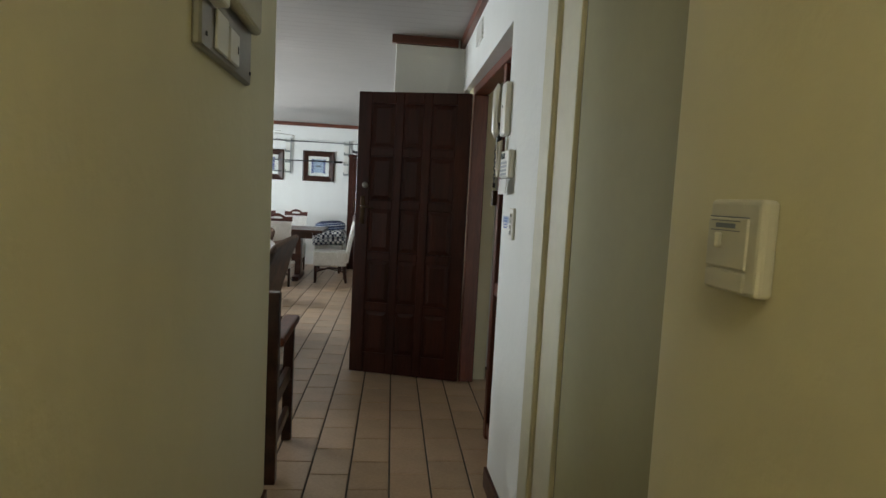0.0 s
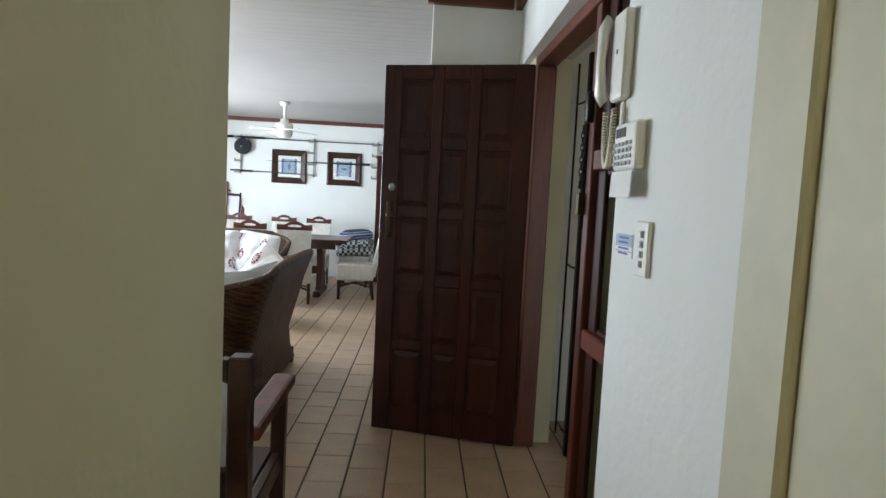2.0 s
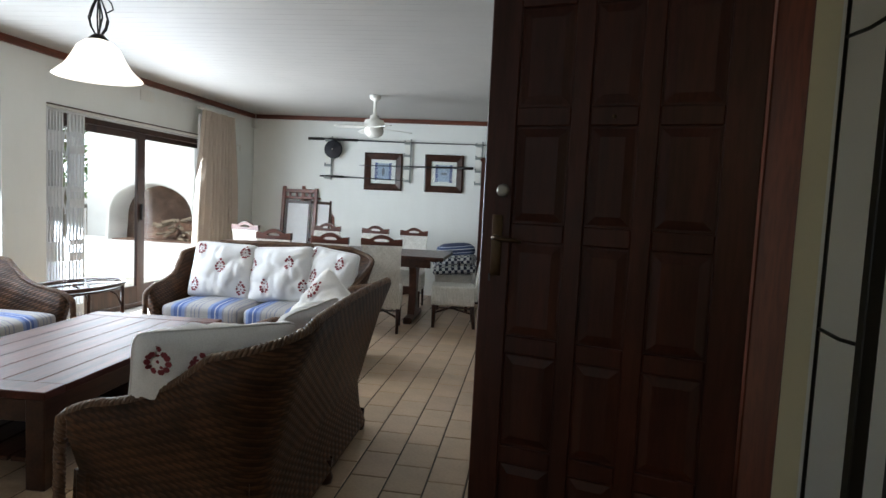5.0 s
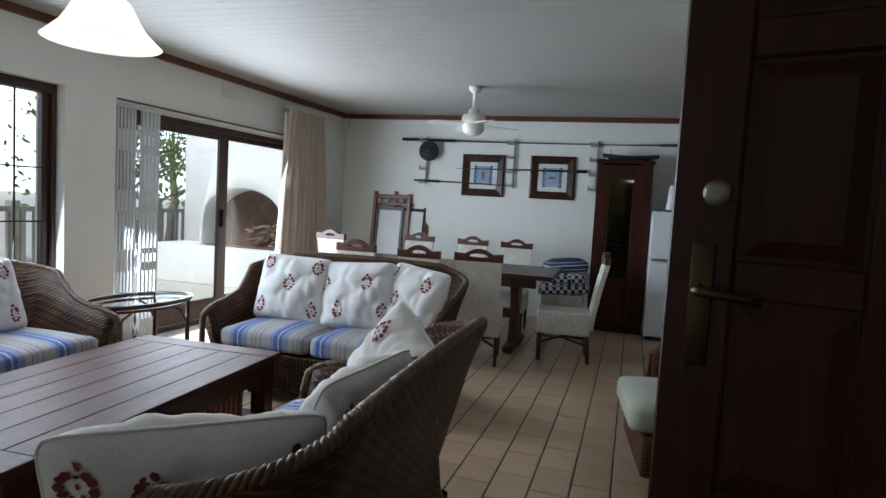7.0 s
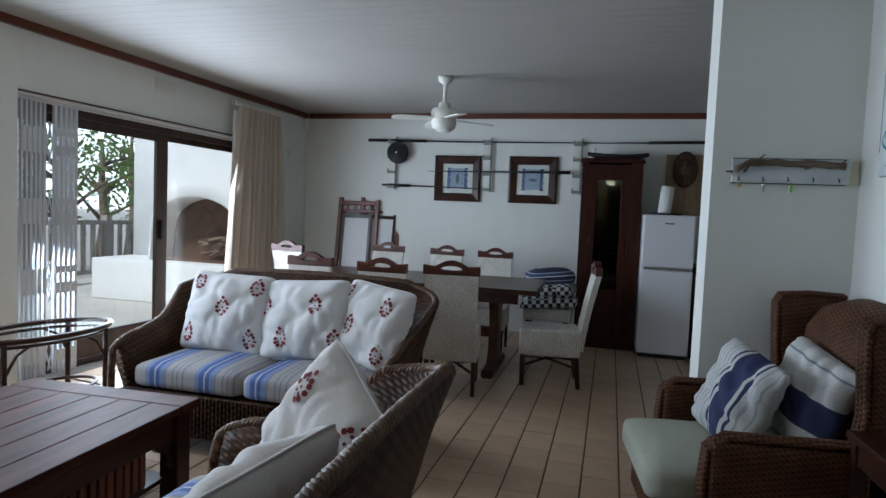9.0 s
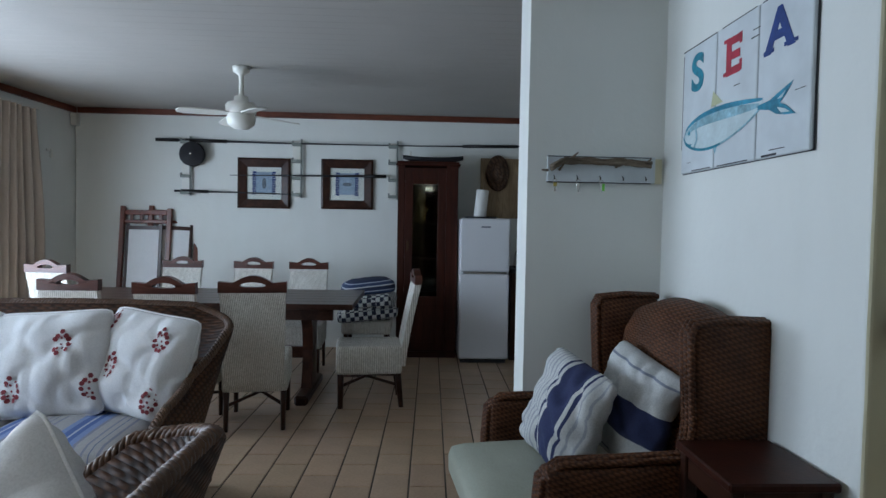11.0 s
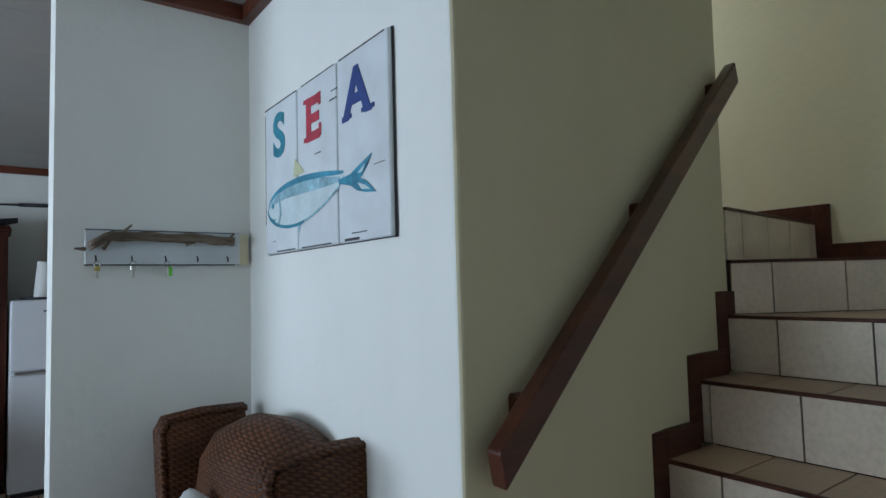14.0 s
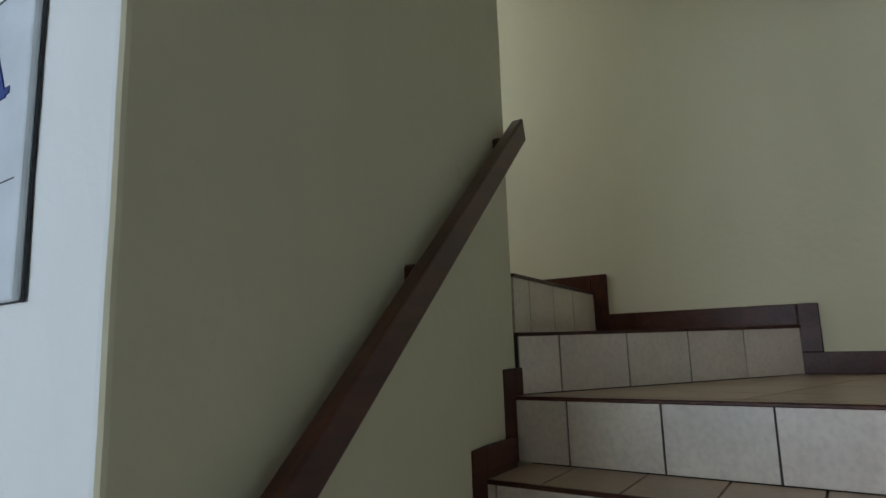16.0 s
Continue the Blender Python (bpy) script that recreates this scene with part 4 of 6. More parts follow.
# coffee table
def coffee_table(m):
    r = root("coffee_table", m, "low red-brown plank coffee table with a polished top", "table")
    for k in range(6):
        x = -0.455 + k * 0.152
        boxes("plank", M_TABLE, [(x, -0.70, 0.415, x + 0.1495, 0.70, 0.45)], r, 0.003)
    boxes("end_board", M_TABLE, [(-0.455, -0.83, 0.414, 0.455, -0.702, 0.451), (-0.455, 0.702, 0.414, 0.455, 0.83, 0.451)], r, 0.004)
    boxes("leg", M_DARK, [(sx * 0.385 - 0.045, sy * 0.755 - 0.045, 0, sx * 0.385 + 0.045, sy * 0.755 + 0.045, 0.413) for sx in (-1, 1) for sy in (-1, 1)], r, 0.005)
    boxes("apron", M_DARK, [(-0.41, -0.71, 0.30, -0.38, 0.71, 0.412), (0.38, -0.71, 0.30, 0.41, 0.71, 0.412), (-0.34, -0.785, 0.30, 0.34, -0.755, 0.412), (-0.34, 0.755, 0.30, 0.34, 0.785, 0.412)], r, 0.003)
    bm = bmesh.new()
    for sx in (-1, 1):
        for sy in (-1, 1):
            y0 = sy * 0.71
            pts = [(y0, 0.30), (y0 - sy * 0.12, 0.30), (y0 - sy * 0.09, 0.27), (y0 - sy * 0.05, 0.255), (y0 - sy * 0.03, 0.20), (y0, 0.17)]
            a = [bm.verts.new((sx * 0.395 - 0.012, yy, z)) for yy, z in pts]
            b = [bm.verts.new((sx * 0.395 + 0.012, yy, z)) for yy, z in pts]
            bm.faces.new(a), bm.faces.new(b)
            for k in range(6):
                bm.faces.new((a[k], a[(k + 1) % 6], b[(k + 1) % 6], b[k]))
    obj("corner_bracket", bm, M_DARK, r)
    for k in range(5):
        boxes("shelf_slat", M_DARK, [(-0.37 + k * 0.15, -0.75, 0.10, -0.235 + k * 0.15, 0.75, 0.122)], r, 0.003)
    boxes("drawer_box", M_DARK, [(-0.30, 0.05, 0.123, 0.36, 0.60, 0.30)], r, 0.004)
    bm = bmesh.new()
    for k in range(12):
        box(bm, 0.361, 0.07 + k * 0.044, 0.135, 0.372, 0.105 + k * 0.044, 0.29, 0.004)
    obj("drawer_slat", bm, M_RED, r)
    return r


coffee_table(pose(-2.195, 5.05, 0, 0, 0, 2))


# oval glass table
def glass_table(m):
    r = root("side_table", m, "oval cane side table with a glass top", "table")
    ring = [(0.24 * math.cos(a), 0.40 * math.sin(a), 0.505) for a in [i * math.pi / 16 for i in range(32)]]
    bm = bmesh.new()
    tube(bm, ring, 0.018, 8, True)
    tube(bm, [(x * 0.92, y * 0.92, 0.47) for x, y, z in ring], 0.011, 6, True)
    obj("rim", bm, M_DARK, r, True)
    bm = bmesh.new()
    lo = [bm.verts.new((x * 0.95, y * 0.95, 0.508)) for x, y, z in ring]
    hi = [bm.verts.new((x * 0.95, y * 0.95, 0.516)) for x, y, z in ring]
    bm.faces.new(hi), bm.faces.new(list(reversed(lo)))
    for k in range(32):
        bm.faces.new((lo[k], lo[(k + 1) % 32], hi[(k + 1) % 32], hi[k]))
    obj("glass_top", bm, M_GLASS, r).visible_shadow = False
    bm = bmesh.new()
    for sx in (-1, 1):
        for sy in (-1, 1):
            x, y = sx * 0.17, sy * 0.28
            tube(bm, [(x, y, 0), (x, y, 0.49)], 0.015, 8)
            tube(bm, [(x, y, 0.30), (x, y - sy * 0.06, 0.42), (x, y - sy * 0.16, 0.48)], 0.009, 6)
    obj("leg", bm, M_DARK, r, True)
    bm = bmesh.new()
    tube(bm, [(x * 0.80, y * 0.80, 0.13) for x, y, z in ring], 0.011, 6, True)
    for k in range(7):
        yy = -0.24 + k * 0.08
        tube(bm, [(-0.17, yy, 0.13), (0.17, yy, 0.13)], 0.006, 5)
    obj("shelf", bm, M_DARK, r, True)
    return r


glass_table(pose(-3.36, 6.50, 0, 0, 0, -8) @ Matrix.Diagonal((1.05, 1.12, 1, 1)))


# wing chair
def wing_chair(m):
    r = root("wing_chair", m, "dark brown woven wing armchair with a sage seat cushion", "armchair")
    boxes("base", M_WICKRED, [(-0.30, -0.46, 0.12, 0.30, 0.34, 0.31)], r, 0.02, 2)
    boxes("arm", M_WICKRED, [(-0.37, -0.34, 0.10, -0.28, 0.16, 0.60), (0.28, -0.34, 0.10, 0.37, 0.16, 0.60)], r, 0.03, 3)
    bm = bmesh.new()
    for s in (-1, 1):
        prof = [(0.13, 0.585), (0.145, 0.72), (0.135, 0.88), (0.13, 1.0), (0.15, 1.03), (0.26, 1.035), (0.40, 1.03), (0.40, 0.58)]
        a = [bm.verts.new((s * 0.36, y, z)) for y, z in prof]
        b = [bm.verts.new((s * 0.29, y, z)) for y, z in prof]
        bm.faces.new(a), bm.faces.new(b)
        for k in range(len(prof)):
            j = (k + 1) % len(prof)
            bm.faces.new((a[k], a[j], b[j], b[k]))
    bmesh.ops.recalc_face_normals(bm, faces=bm.faces)
    bmesh.ops.bevel(bm, geom=list(bm.edges), offset=0.018, segments=2, affect="EDGES", profile=0.5)
    obj("wing", bm, M_WICKRED, r, True)
    bm = bmesh.new()
    n = 18
    rows = []
    for k in range(n + 1):
        u = -1 + 2 * k / n
        top = 0.965 + 0.10 * math.cos(u * math.pi / 2) ** 0.7
        rows.append([bm.verts.new((u * 0.285, y, z)) for y, z in ((0.20 - 0.05 * (1 - u * u), 0.31), (0.21 - 0.08 * (1 - u * u), 0.7), (0.24 - 0.08 * (1 - u * u), top - 0.10), (0.27 - 0.05 * (1 - u * u), top - 0.03), (0.33, top), (0.40, top - 0.02), (0.405, 0.6), (0.38, 0.15))])
    for a, b in zip(rows, rows[1:]):
        for k in range(7):
            bm.faces.new((a[k], a[k + 1], b[k + 1], b[k]))
    obj("back", bm, M_WICKRED, r, True)
    bm = bmesh.new()
    soft_box(bm, -0.275, -0.52, 0.315, 0.275, 0.13, 0.45, 0.025)
    obj("seat_cushion", bm, M_SAGE, r, True)
    boxes("leg", M_DARK, [(sx * 0.30 - 0.025, y - 0.025, 0, sx * 0.30 + 0.025, y + 0.025, 0.12) for sx in (-1, 1) for y in (-0.33, 0.3)], r, 0.005)
    bm = bmesh.new()
    for s in (-1, 1):
        pts = [Vector((s * 0.325, y, z)) for y, z in ((-0.345, 0.12), (-0.35, 0.45), (-0.34, 0.57), (-0.28, 0.612), (-0.1, 0.612), (0.12, 0.615), (0.14, 0.72), (0.13, 0.88), (0.125, 1.0), (0.14, 1.032), (0.26, 1.042), (0.40, 1.036))]
        for q in range(3):
            tube(bm, [p + Vector((0.021 * (q - 1), 0, -0.004 * abs(q - 1))) for p in pts], 0.0125, 6)
    obj("edge_roll", bm, M_WICKRED, r, True)
    return r


wing_chair(pose(0.625, 6.155, 0, 0, 0, -84) @ Matrix.Diagonal((1.1, 1, 1, 1)))


def striped_cushion(m, w, h, mat, label):
    r = root("cushion", m, label, "cushion", "navy striped cushions")
    bm = bmesh.new()
    puff(bm, w, h, 0.19)
    obj("cover", bm, mat, r, True)
    return r


striped_cushion(pose(0.49, 6.12, 0.655, -18, 12, -70), 0.36, 0.40, M_NAVYST, "navy and white striped cushion on the wing chair")
c2 = striped_cushion(pose(0.72, 6.08, 0.68, -12, 15, -70), 0.35, 0.41, striped("navy_band_cloth", [(0.0, OFFW), (0.10, (0.25, 0.27, 0.33)), (0.12, OFFW), (0.34, NAVY), (0.62, OFFW), (0.86, (0.25, 0.27, 0.33)), (0.88, OFFW)], 2, 0.42, 0.5), "white cushion with a broad navy band")

tb = root("side_table", pose(0.90, 5.60, 0), "small dark red-brown wooden table beside the wing chair", "table")
boxes("top", M_DOOR, [(-0.16, -0.15, 0.655, 0.135, 0.17, 0.68)], tb, 0.005)
boxes("leg", M_DARK, [(x - 0.018, y - 0.018, 0, x + 0.018, y + 0.018, 0.654) for x in (-0.13, 0.105) for y in (-0.12, 0.14)], tb, 0.003)
boxes("apron", M_DARK, [(-0.115, -0.13, 0.58, 0.09, -0.11, 0.654), (-0.115, 0.13, 0.58, 0.09, 0.15, 0.654), (-0.14, -0.1, 0.58, -0.12, 0.12, 0.654), (0.095, -0.1, 0.58, 0.115, 0.12, 0.654)], tb)


# ---- dining ----
def dining_table(m):
    r = root("dining_table", m, "dark brown wooden dining table on trestle legs", "table")
    for k in range(6):
        boxes("plank", M_DARK, [(-1.10, -0.48 + k * 0.16, 0.72, 1.10, -0.322 + k * 0.16, 0.76)], r, 0.003)
    boxes("apron", M_DARK, [(-0.95, -0.38, 0.63, 0.95, -0.34, 0.718), (-0.95, 0.34, 0.63, 0.95, 0.38, 0.718)], r)
    bm = bmesh.new()
    for x in (-0.72, 0.72):
        box(bm, x - 0.05, -0.36, 0, x + 0.05, 0.36, 0.07, 0.015)
        box(bm, x - 0.05, -0.32, 0.64, x + 0.05, 0.32, 0.715, 0.01)
        pr = [(-0.13, 0.07), (-0.09, 0.2), (-0.07, 0.35), (-0.10, 0.52), (-0.18, 0.64), (0.18, 0.64), (0.10, 0.52), (0.07, 0.35), (0.09, 0.2), (0.13, 0.07)]
        a = [bm.verts.new((x - 0.04, y, z)) for y, z in pr]
        b = [bm.verts.new((x + 0.04, y, z)) for y, z in pr]
        bm.faces.new(a), bm.faces.new(b)
        for k in range(10):
            bm.faces.new((a[k], a[(k + 1) % 10], b[(k + 1) % 10], b[k]))
    box(bm, -0.68, -0.03, 0.28, 0.68, 0.03, 0.37, 0.006)
    obj("trestle", bm, M_DARK, r)
    return r


dining_table(pose(-1.60, 8.68, 0))


M_RAIL = wood("chair_rail_wood", (0.05, 0.014, 0.008), (0.13, 0.038, 0.02), 0.3, "x")


def dining_chair(m):
    """Faces -y; the back is at +y."""
    r = root("dining_chair", m, "white woven wicker dining chair with a dark wooden top rail", "chair", "chairs round the dining table")
    bm = bmesh.new()
    box(bm, -0.225, -0.22, 0.245, 0.225, 0.215, 0.455, 0.02, 2)
    obj("seat", bm, M_WWICK, r)
    bm = bmesh.new()
    n = 6
    pr = [(0.20 + 0.10 * (k / n) ** 1.3, 0.30 + 0.60 * k / n) for k in range(n + 1)]
    rows = [[bm.verts.new((x * (1 - 0.06 * (1 - k / n)), y + dy, z)) for x, dy in ((-0.215, 0), (0.215, 0), (0.215, 0.04), (-0.215, 0.04))] for k, (y, z) in enumerate(pr)]
    for a, b in zip(rows, rows[1:]):
        for q in range(4):
            bm.faces.new((a[q], a[(q + 1) % 4], b[(q + 1) % 4], b[q]))
    bm.faces.new(rows[0]), bm.faces.new(rows[-1])
    obj("backrest", bm, M_WWICK, r)
    # top rail with a hand hole under an arched grip
    bm = bmesh.new()
    def strip(lo, hi, y0=0.295, y1=0.342):
        nn = len(lo)
        for yy in (y0, y1):
            vl = [bm.verts.new((x, yy, z)) for x, z in lo]
            vh = [bm.verts.new((x, yy, z)) for x, z in hi]
            for k in range(nn - 1):
                bm.faces.new((vl[k], vl[k + 1], vh[k + 1], vh[k]))
            if yy == y0:
                pl, phh = vl, vh
        for k in range(nn - 1):
            bm.faces.new((pl[k], pl[k + 1], vl[k + 1], vl[k]))
            bm.faces.new((phh[k], phh[k + 1], vh[k + 1], vh[k]))
        for k in (0, nn - 1):
            bm.faces.new((pl[k], phh[k], vh[k], vl[k]))
    xs = [-0.225 + 0.45 * k / 24 for k in range(25)]
    def top(x):
        return 0.955 + 0.045 * max(0, math.cos(x / 0.13 * math.pi / 2)) ** 1.0 if abs(x) < 0.13 else 0.955 + 0.008 * (abs(x) - 0.13) / 0.095
    def hole(x):
        return 0.03 * max(0, 1 - (x / 0.085) ** 2) ** 0.5 if abs(x) < 0.085 else 0
    strip([(x, 0.895) for x in xs], [(x, 0.935 - 0.2 * hole(x) if abs(x) < 0.085 else min(0.945, top(x))) for x in xs])
    strip([(x, 0.935 + 0.8 * hole(x) + 0.0005) for x in xs if abs(x) < 0.15], [(x, top(x)) for x in xs if abs(x) < 0.15])
    strip([(x, 0.944) for x in xs if x <= -0.09], [(x, top(x)) for x in xs if x <= -0.09], 0.2955, 0.3415)
    strip([(x, 0.944) for x in xs if x >= 0.09], [(x, top(x)) for x in xs if x >= 0.09], 0.2955, 0.3415)
    obj("top_rail", bm, M_RAIL, r)
    bm = bmesh.new()
    for x in (-0.195, 0.195):
        tube(bm, [(x, -0.19, 0), (x, -0.19, 0.30)], [0.017, 0.022], 8)
        tube(bm, [(x, 0.215, 0), (x, 0.185, 0.30)], [0.017, 0.022], 8)
    obj("leg", bm, M_DARK, r, True)
    bm = bmesh.new()
    tube(bm, [(-0.195, -0.19, 0.16), (0, 0, 0.19), (0.195, 0.2, 0.16)], 0.011, 6)
    tube(bm, [(0.195, -0.19, 0.16), (0, 0, 0.205), (-0.195, 0.2, 0.16)], 0.011, 6)
    obj("stretcher", bm, M_DARK, r, True)
    return r


SLIM = Matrix.Diagonal((0.9, 1.04, 1, 1))
ch = dining_chair(pose(-1.10, 8.02, 0, 0, 0, 188) @ SLIM)
for x, y, a in ((-1.54, 7.92, 181), (-2.15, 8.05, 179), (-2.24, 9.36, 1), (-1.60, 9.36, -2), (-1.06, 9.36, 2), (-2.98, 9.28, 172), (-0.40, 8.45, -84)):
    copy_thing(ch, pose(x, y, 0, 0, 0, a) @ SLIM)


# pile of striped towels on a stool by the cabinet
st_ = root("stool", pose(-0.50, 9.55, 0), "low white woven stool against the wall", "stool")
boxes("seat", M_WWICK, [(-0.22, -0.22, 0.34, 0.22, 0.22, 0.46)], st_, 0.02, 2)
boxes("leg", M_DARK, [(x - 0.018, y - 0.018, 0, x + 0.018, y + 0.018, 0.34) for x in (-0.18, 0.18) for y in (-0.18, 0.18)], st_)
for z, w, d, tz, lab in ((0.515, 0.54, 0.42, 5, "folded navy and white checked towel"), (0.625, 0.50, 0.40, -8, "folded navy and grey striped towel"), (0.745, 0.46, 0.36, 14, "rolled navy striped beach towel")):
    t_ = root("towel", pose(-0.50, 9.52, z, 0, -6, tz), lab, "towel", "striped towels in a pile")
    bm = bmesh.new()
    soft_box(bm, -w / 2, -d / 2, -0.055, w / 2, d / 2, 0.055, 0.05, 8)
    for v in bm.verts:
        v.co += 0.02 * noise.noise_vector(v.co * 7 + Vector((z * 20, 0, 0)))
    obj("cloth", bm, M_CHECK if z < 0.7 else M_TOWEL, t_, True)


# cabinet, fridge, kitchen
cb = root("display_cabinet", pose(-0.25, 9.94, 0), "tall dark red-brown wooden cabinet with a glazed door", "cabinet")
boxes("body", M_DOOR, [(0, 0.03, 0.06, 0.03, 0.5, 1.92), (0.57, 0.03, 0.06, 0.6, 0.5, 1.92), (0.03, 0.48, 0.06, 0.57, 0.5, 1.92), (0.03, 0.03, 0.06, 0.57, 0.48, 0.09), (0, 0.02, 0, 0.6, 0.5, 0.06)], cb, 0.003)
boxes("cornice", M_DOOR, [(-0.02, 0.0, 1.92, 0.62, 0.5, 1.945), (-0.01, 0.01, 1.945, 0.61, 0.49, 1.965)], cb, 0.006)
boxes("pilaster", M_DOOR, [(0.48, 0.005, 0.07, 0.6, 0.029, 1.92), (0.0, 0.005, 0.07, 0.07, 0.029, 1.92)], cb, 0.004)
dr = boxes("door", M_DOOR, [(0.072, 0.004, 0.08, 0.15, 0.028, 1.90), (0.40, 0.004, 0.08, 0.478, 0.028, 1.90), (0.15, 0.004, 1.74, 0.40, 0.028, 1.90), (0.15, 0.004, 0.08, 0.40, 0.028, 0.62)], cb, 0.004)
boxes("pane", M_MIRRORGLASS, [(0.149, 0.014, 0.619, 0.401, 0.018, 1.741)], dr)
boxes("panel", M_DOOR, [(0.17, -0.004, 0.16, 0.38, 0.0035, 0.54)], dr, 0.003)
boxes("handle", M_BRASS, [(0.095, -0.008, 1.08, 0.115, 0.003, 1.17)], dr, 0.003)
boxes("shelf", M_DARK, [(0.03, 0.05, z, 0.57, 0.47, z + 0.018) for z in (0.64, 0.98, 1.34)], cb)
for x, z, h, rr in ((0.2, 1.36, 0.2, 0.03), (0.32, 1.36, 0.14, 0.04), (0.25, 1.0, 0.22, 0.028), (0.36, 1.0, 0.17, 0.035), (0.22, 0.66, 0.15, 0.04)):
    bm = bmesh.new()
    lathe(bm, [(0.001, 0), (rr, 0), (rr, h * 0.6), (rr * 0.5, h * 0.8), (rr * 0.45, h), (0.001, h)], (0, 0, 0), 14)
    ob = obj("bottle", bm, M_MIRRORGLASS, None, True, pose(x - 0.25, 10.14, z))
    tagged(ob, "small glass bottle standing on the cabinet shelf", "bottle", "bottles in the cabinet")

bt = root("model_boat", pose(0.10, 10.15, 1.966), "dark carved wooden boat on top of the cabinet", "ornament")
bm = bmesh.new()
rows = []
for k in range(13):
    u = -1 + k / 6
    w = 0.055 * (1 - abs(u) ** 2.2) + 0.006
    zt = 0.055 + 0.025 * u * u
    rows.append([bm.verts.new((u * 0.31, y, z)) for y, z in ((-w, zt), (-w * 0.7, 0.02 + 0.02 * u * u), (0, 0.0 + 0.045 * abs(u) ** 3), (w * 0.7, 0.02 + 0.02 * u * u), (w, zt), (w * 0.7, zt - 0.008), (0, 0.03 + 0.04 * u * u), (-w * 0.7, zt - 0.008))])
for a, b in zip(rows, rows[1:]):
    for q in range(8):
        bm.faces.new((a[q], a[(q + 1) % 8], b[(q + 1) % 8], b[q]))
obj("hull", bm, M_BLACKP, bt, True)
bm = bmesh.new()
lathe(bm, [(0.001, 0.085), (0.03, 0.09), (0.045, 0.13), (0.03, 0.17), (0.012, 0.19), (0.02, 0.21), (0.001, 0.225)], (-0.36, 0.1, -0.09), 14)
box(bm, -0.40, 0.06, 0.0, -0.32, 0.14, 0.002)
tagged(obj("shell_ornament", bm, M_WHITEP, None, True, pose(0.22, 10.15, 1.968)), "pale shell ornament on top of the cabinet", "ornament")

fg = root("fridge", pose(0.365, 9.72, 0), "white two-door fridge freezer standing beside the cabinet", "fridge")
boxes("body", M_FRIDGE, [(0, 0.06, 0.03, 0.48, 0.62, 1.40)], fg, 0.012, 2)
boxes("freezer_door", M_FRIDGE, [(0, 0.0, 0.892, 0.48, 0.056, 1.405)], fg, 0.018, 3)
boxes("fridge_door", M_FRIDGE, [(0, 0.0, 0.04, 0.48, 0.056, 0.868)], fg, 0.018, 3)
boxes("handle", M_CHROME, [(0.03, -0.014, 0.872, 0.45, 0.03, 0.888)], fg, 0.004)
boxes("badge", M_GREYINK, [(0.20, -0.0025, 1.315, 0.29, -0.0005, 1.33)], fg)
boxes("foot", M_BLACKP, [(0.02, 0.03, 0, 0.46, 0.58, 0.029)], fg)
bm = bmesh.new()
lathe(bm, [(0.001, 0.0), (0.16, 0.0), (0.165, 0.018), (0.15, 0.012), (0.001, 0.012)], (0, 0, 0), 24)
tagged(obj("tray", bm, M_BLACKP, None, True, pose(0.58, 9.95, 1.406)), "dark round tray on top of the fridge", "tray")
bm = bmesh.new()
lathe(bm, [(0.02, 0.0), (0.06, 0.0), (0.062, 0.01), (0.062, 0.27), (0.05, 0.275), (0.02, 0.272)], (0, 0, 0), 24)
tagged(obj("paper_towel_roll", bm, M_PAPER, None, True, pose(0.57, 9.95, 1.42, 4, 5, 0)), "white paper towel roll standing on the tray", "paper roll")
boxes_ob = boxes("wooden_board", M_PINE, [(0.62, 10.405, 1.42, 1.30, 10.448, 2.06)])
tagged(boxes_ob, "pale pine board on the kitchen wall", "board")
bm = bmesh.new()
lathe(bm, [(0.001, 0.09), (0.05, 0.088), (0.085, 0.06), (0.095, 0.01), (0.15, 0.0), (0.155, 0.006), (0.10, 0.016)], (0, 0, 0), 24)
ht = obj("straw_hat", bm, M_HAT, None, True, pose(0.80, 10.39, 1.90, 90, 0, 0) @ Matrix.Diagonal((0.8, 1.25, 1, 1)))
tagged(ht, "brown straw hat hanging flat on the wall", "hat")
kc = root("kitchen_counter", pose(0.88, 9.85, 0), "dark kitchen counter unit beside the fridge", "counter")
boxes("body", M_DARK, [(0, 0.02, 0, 1.6, 0.58, 0.87)], kc, 0.004)
boxes("worktop", M_BLACKP, [(-0.005, 0, 0.872, 1.6, 0.59, 0.91)], kc, 0.006)
kt = root("kettle", pose(1.02, 10.1, 0.911), "steel kettle on the kitchen counter", "kettle")
bm = bmesh.new()
lathe(bm, [(0.001, 0), (0.075, 0), (0.08, 0.02), (0.065, 0.15), (0.04, 0.19), (0.012, 0.2), (0.012, 0.22), (0.001, 0.225)], (0, 0, 0), 20)
tube(bm, [(0.06, 0, 0.16), (0.11, 0, 0.18), (0.115, 0, 0.10), (0.075, 0, 0.04)], 0.009, 6)
obj("body", bm, M_CHROME, kt, True)


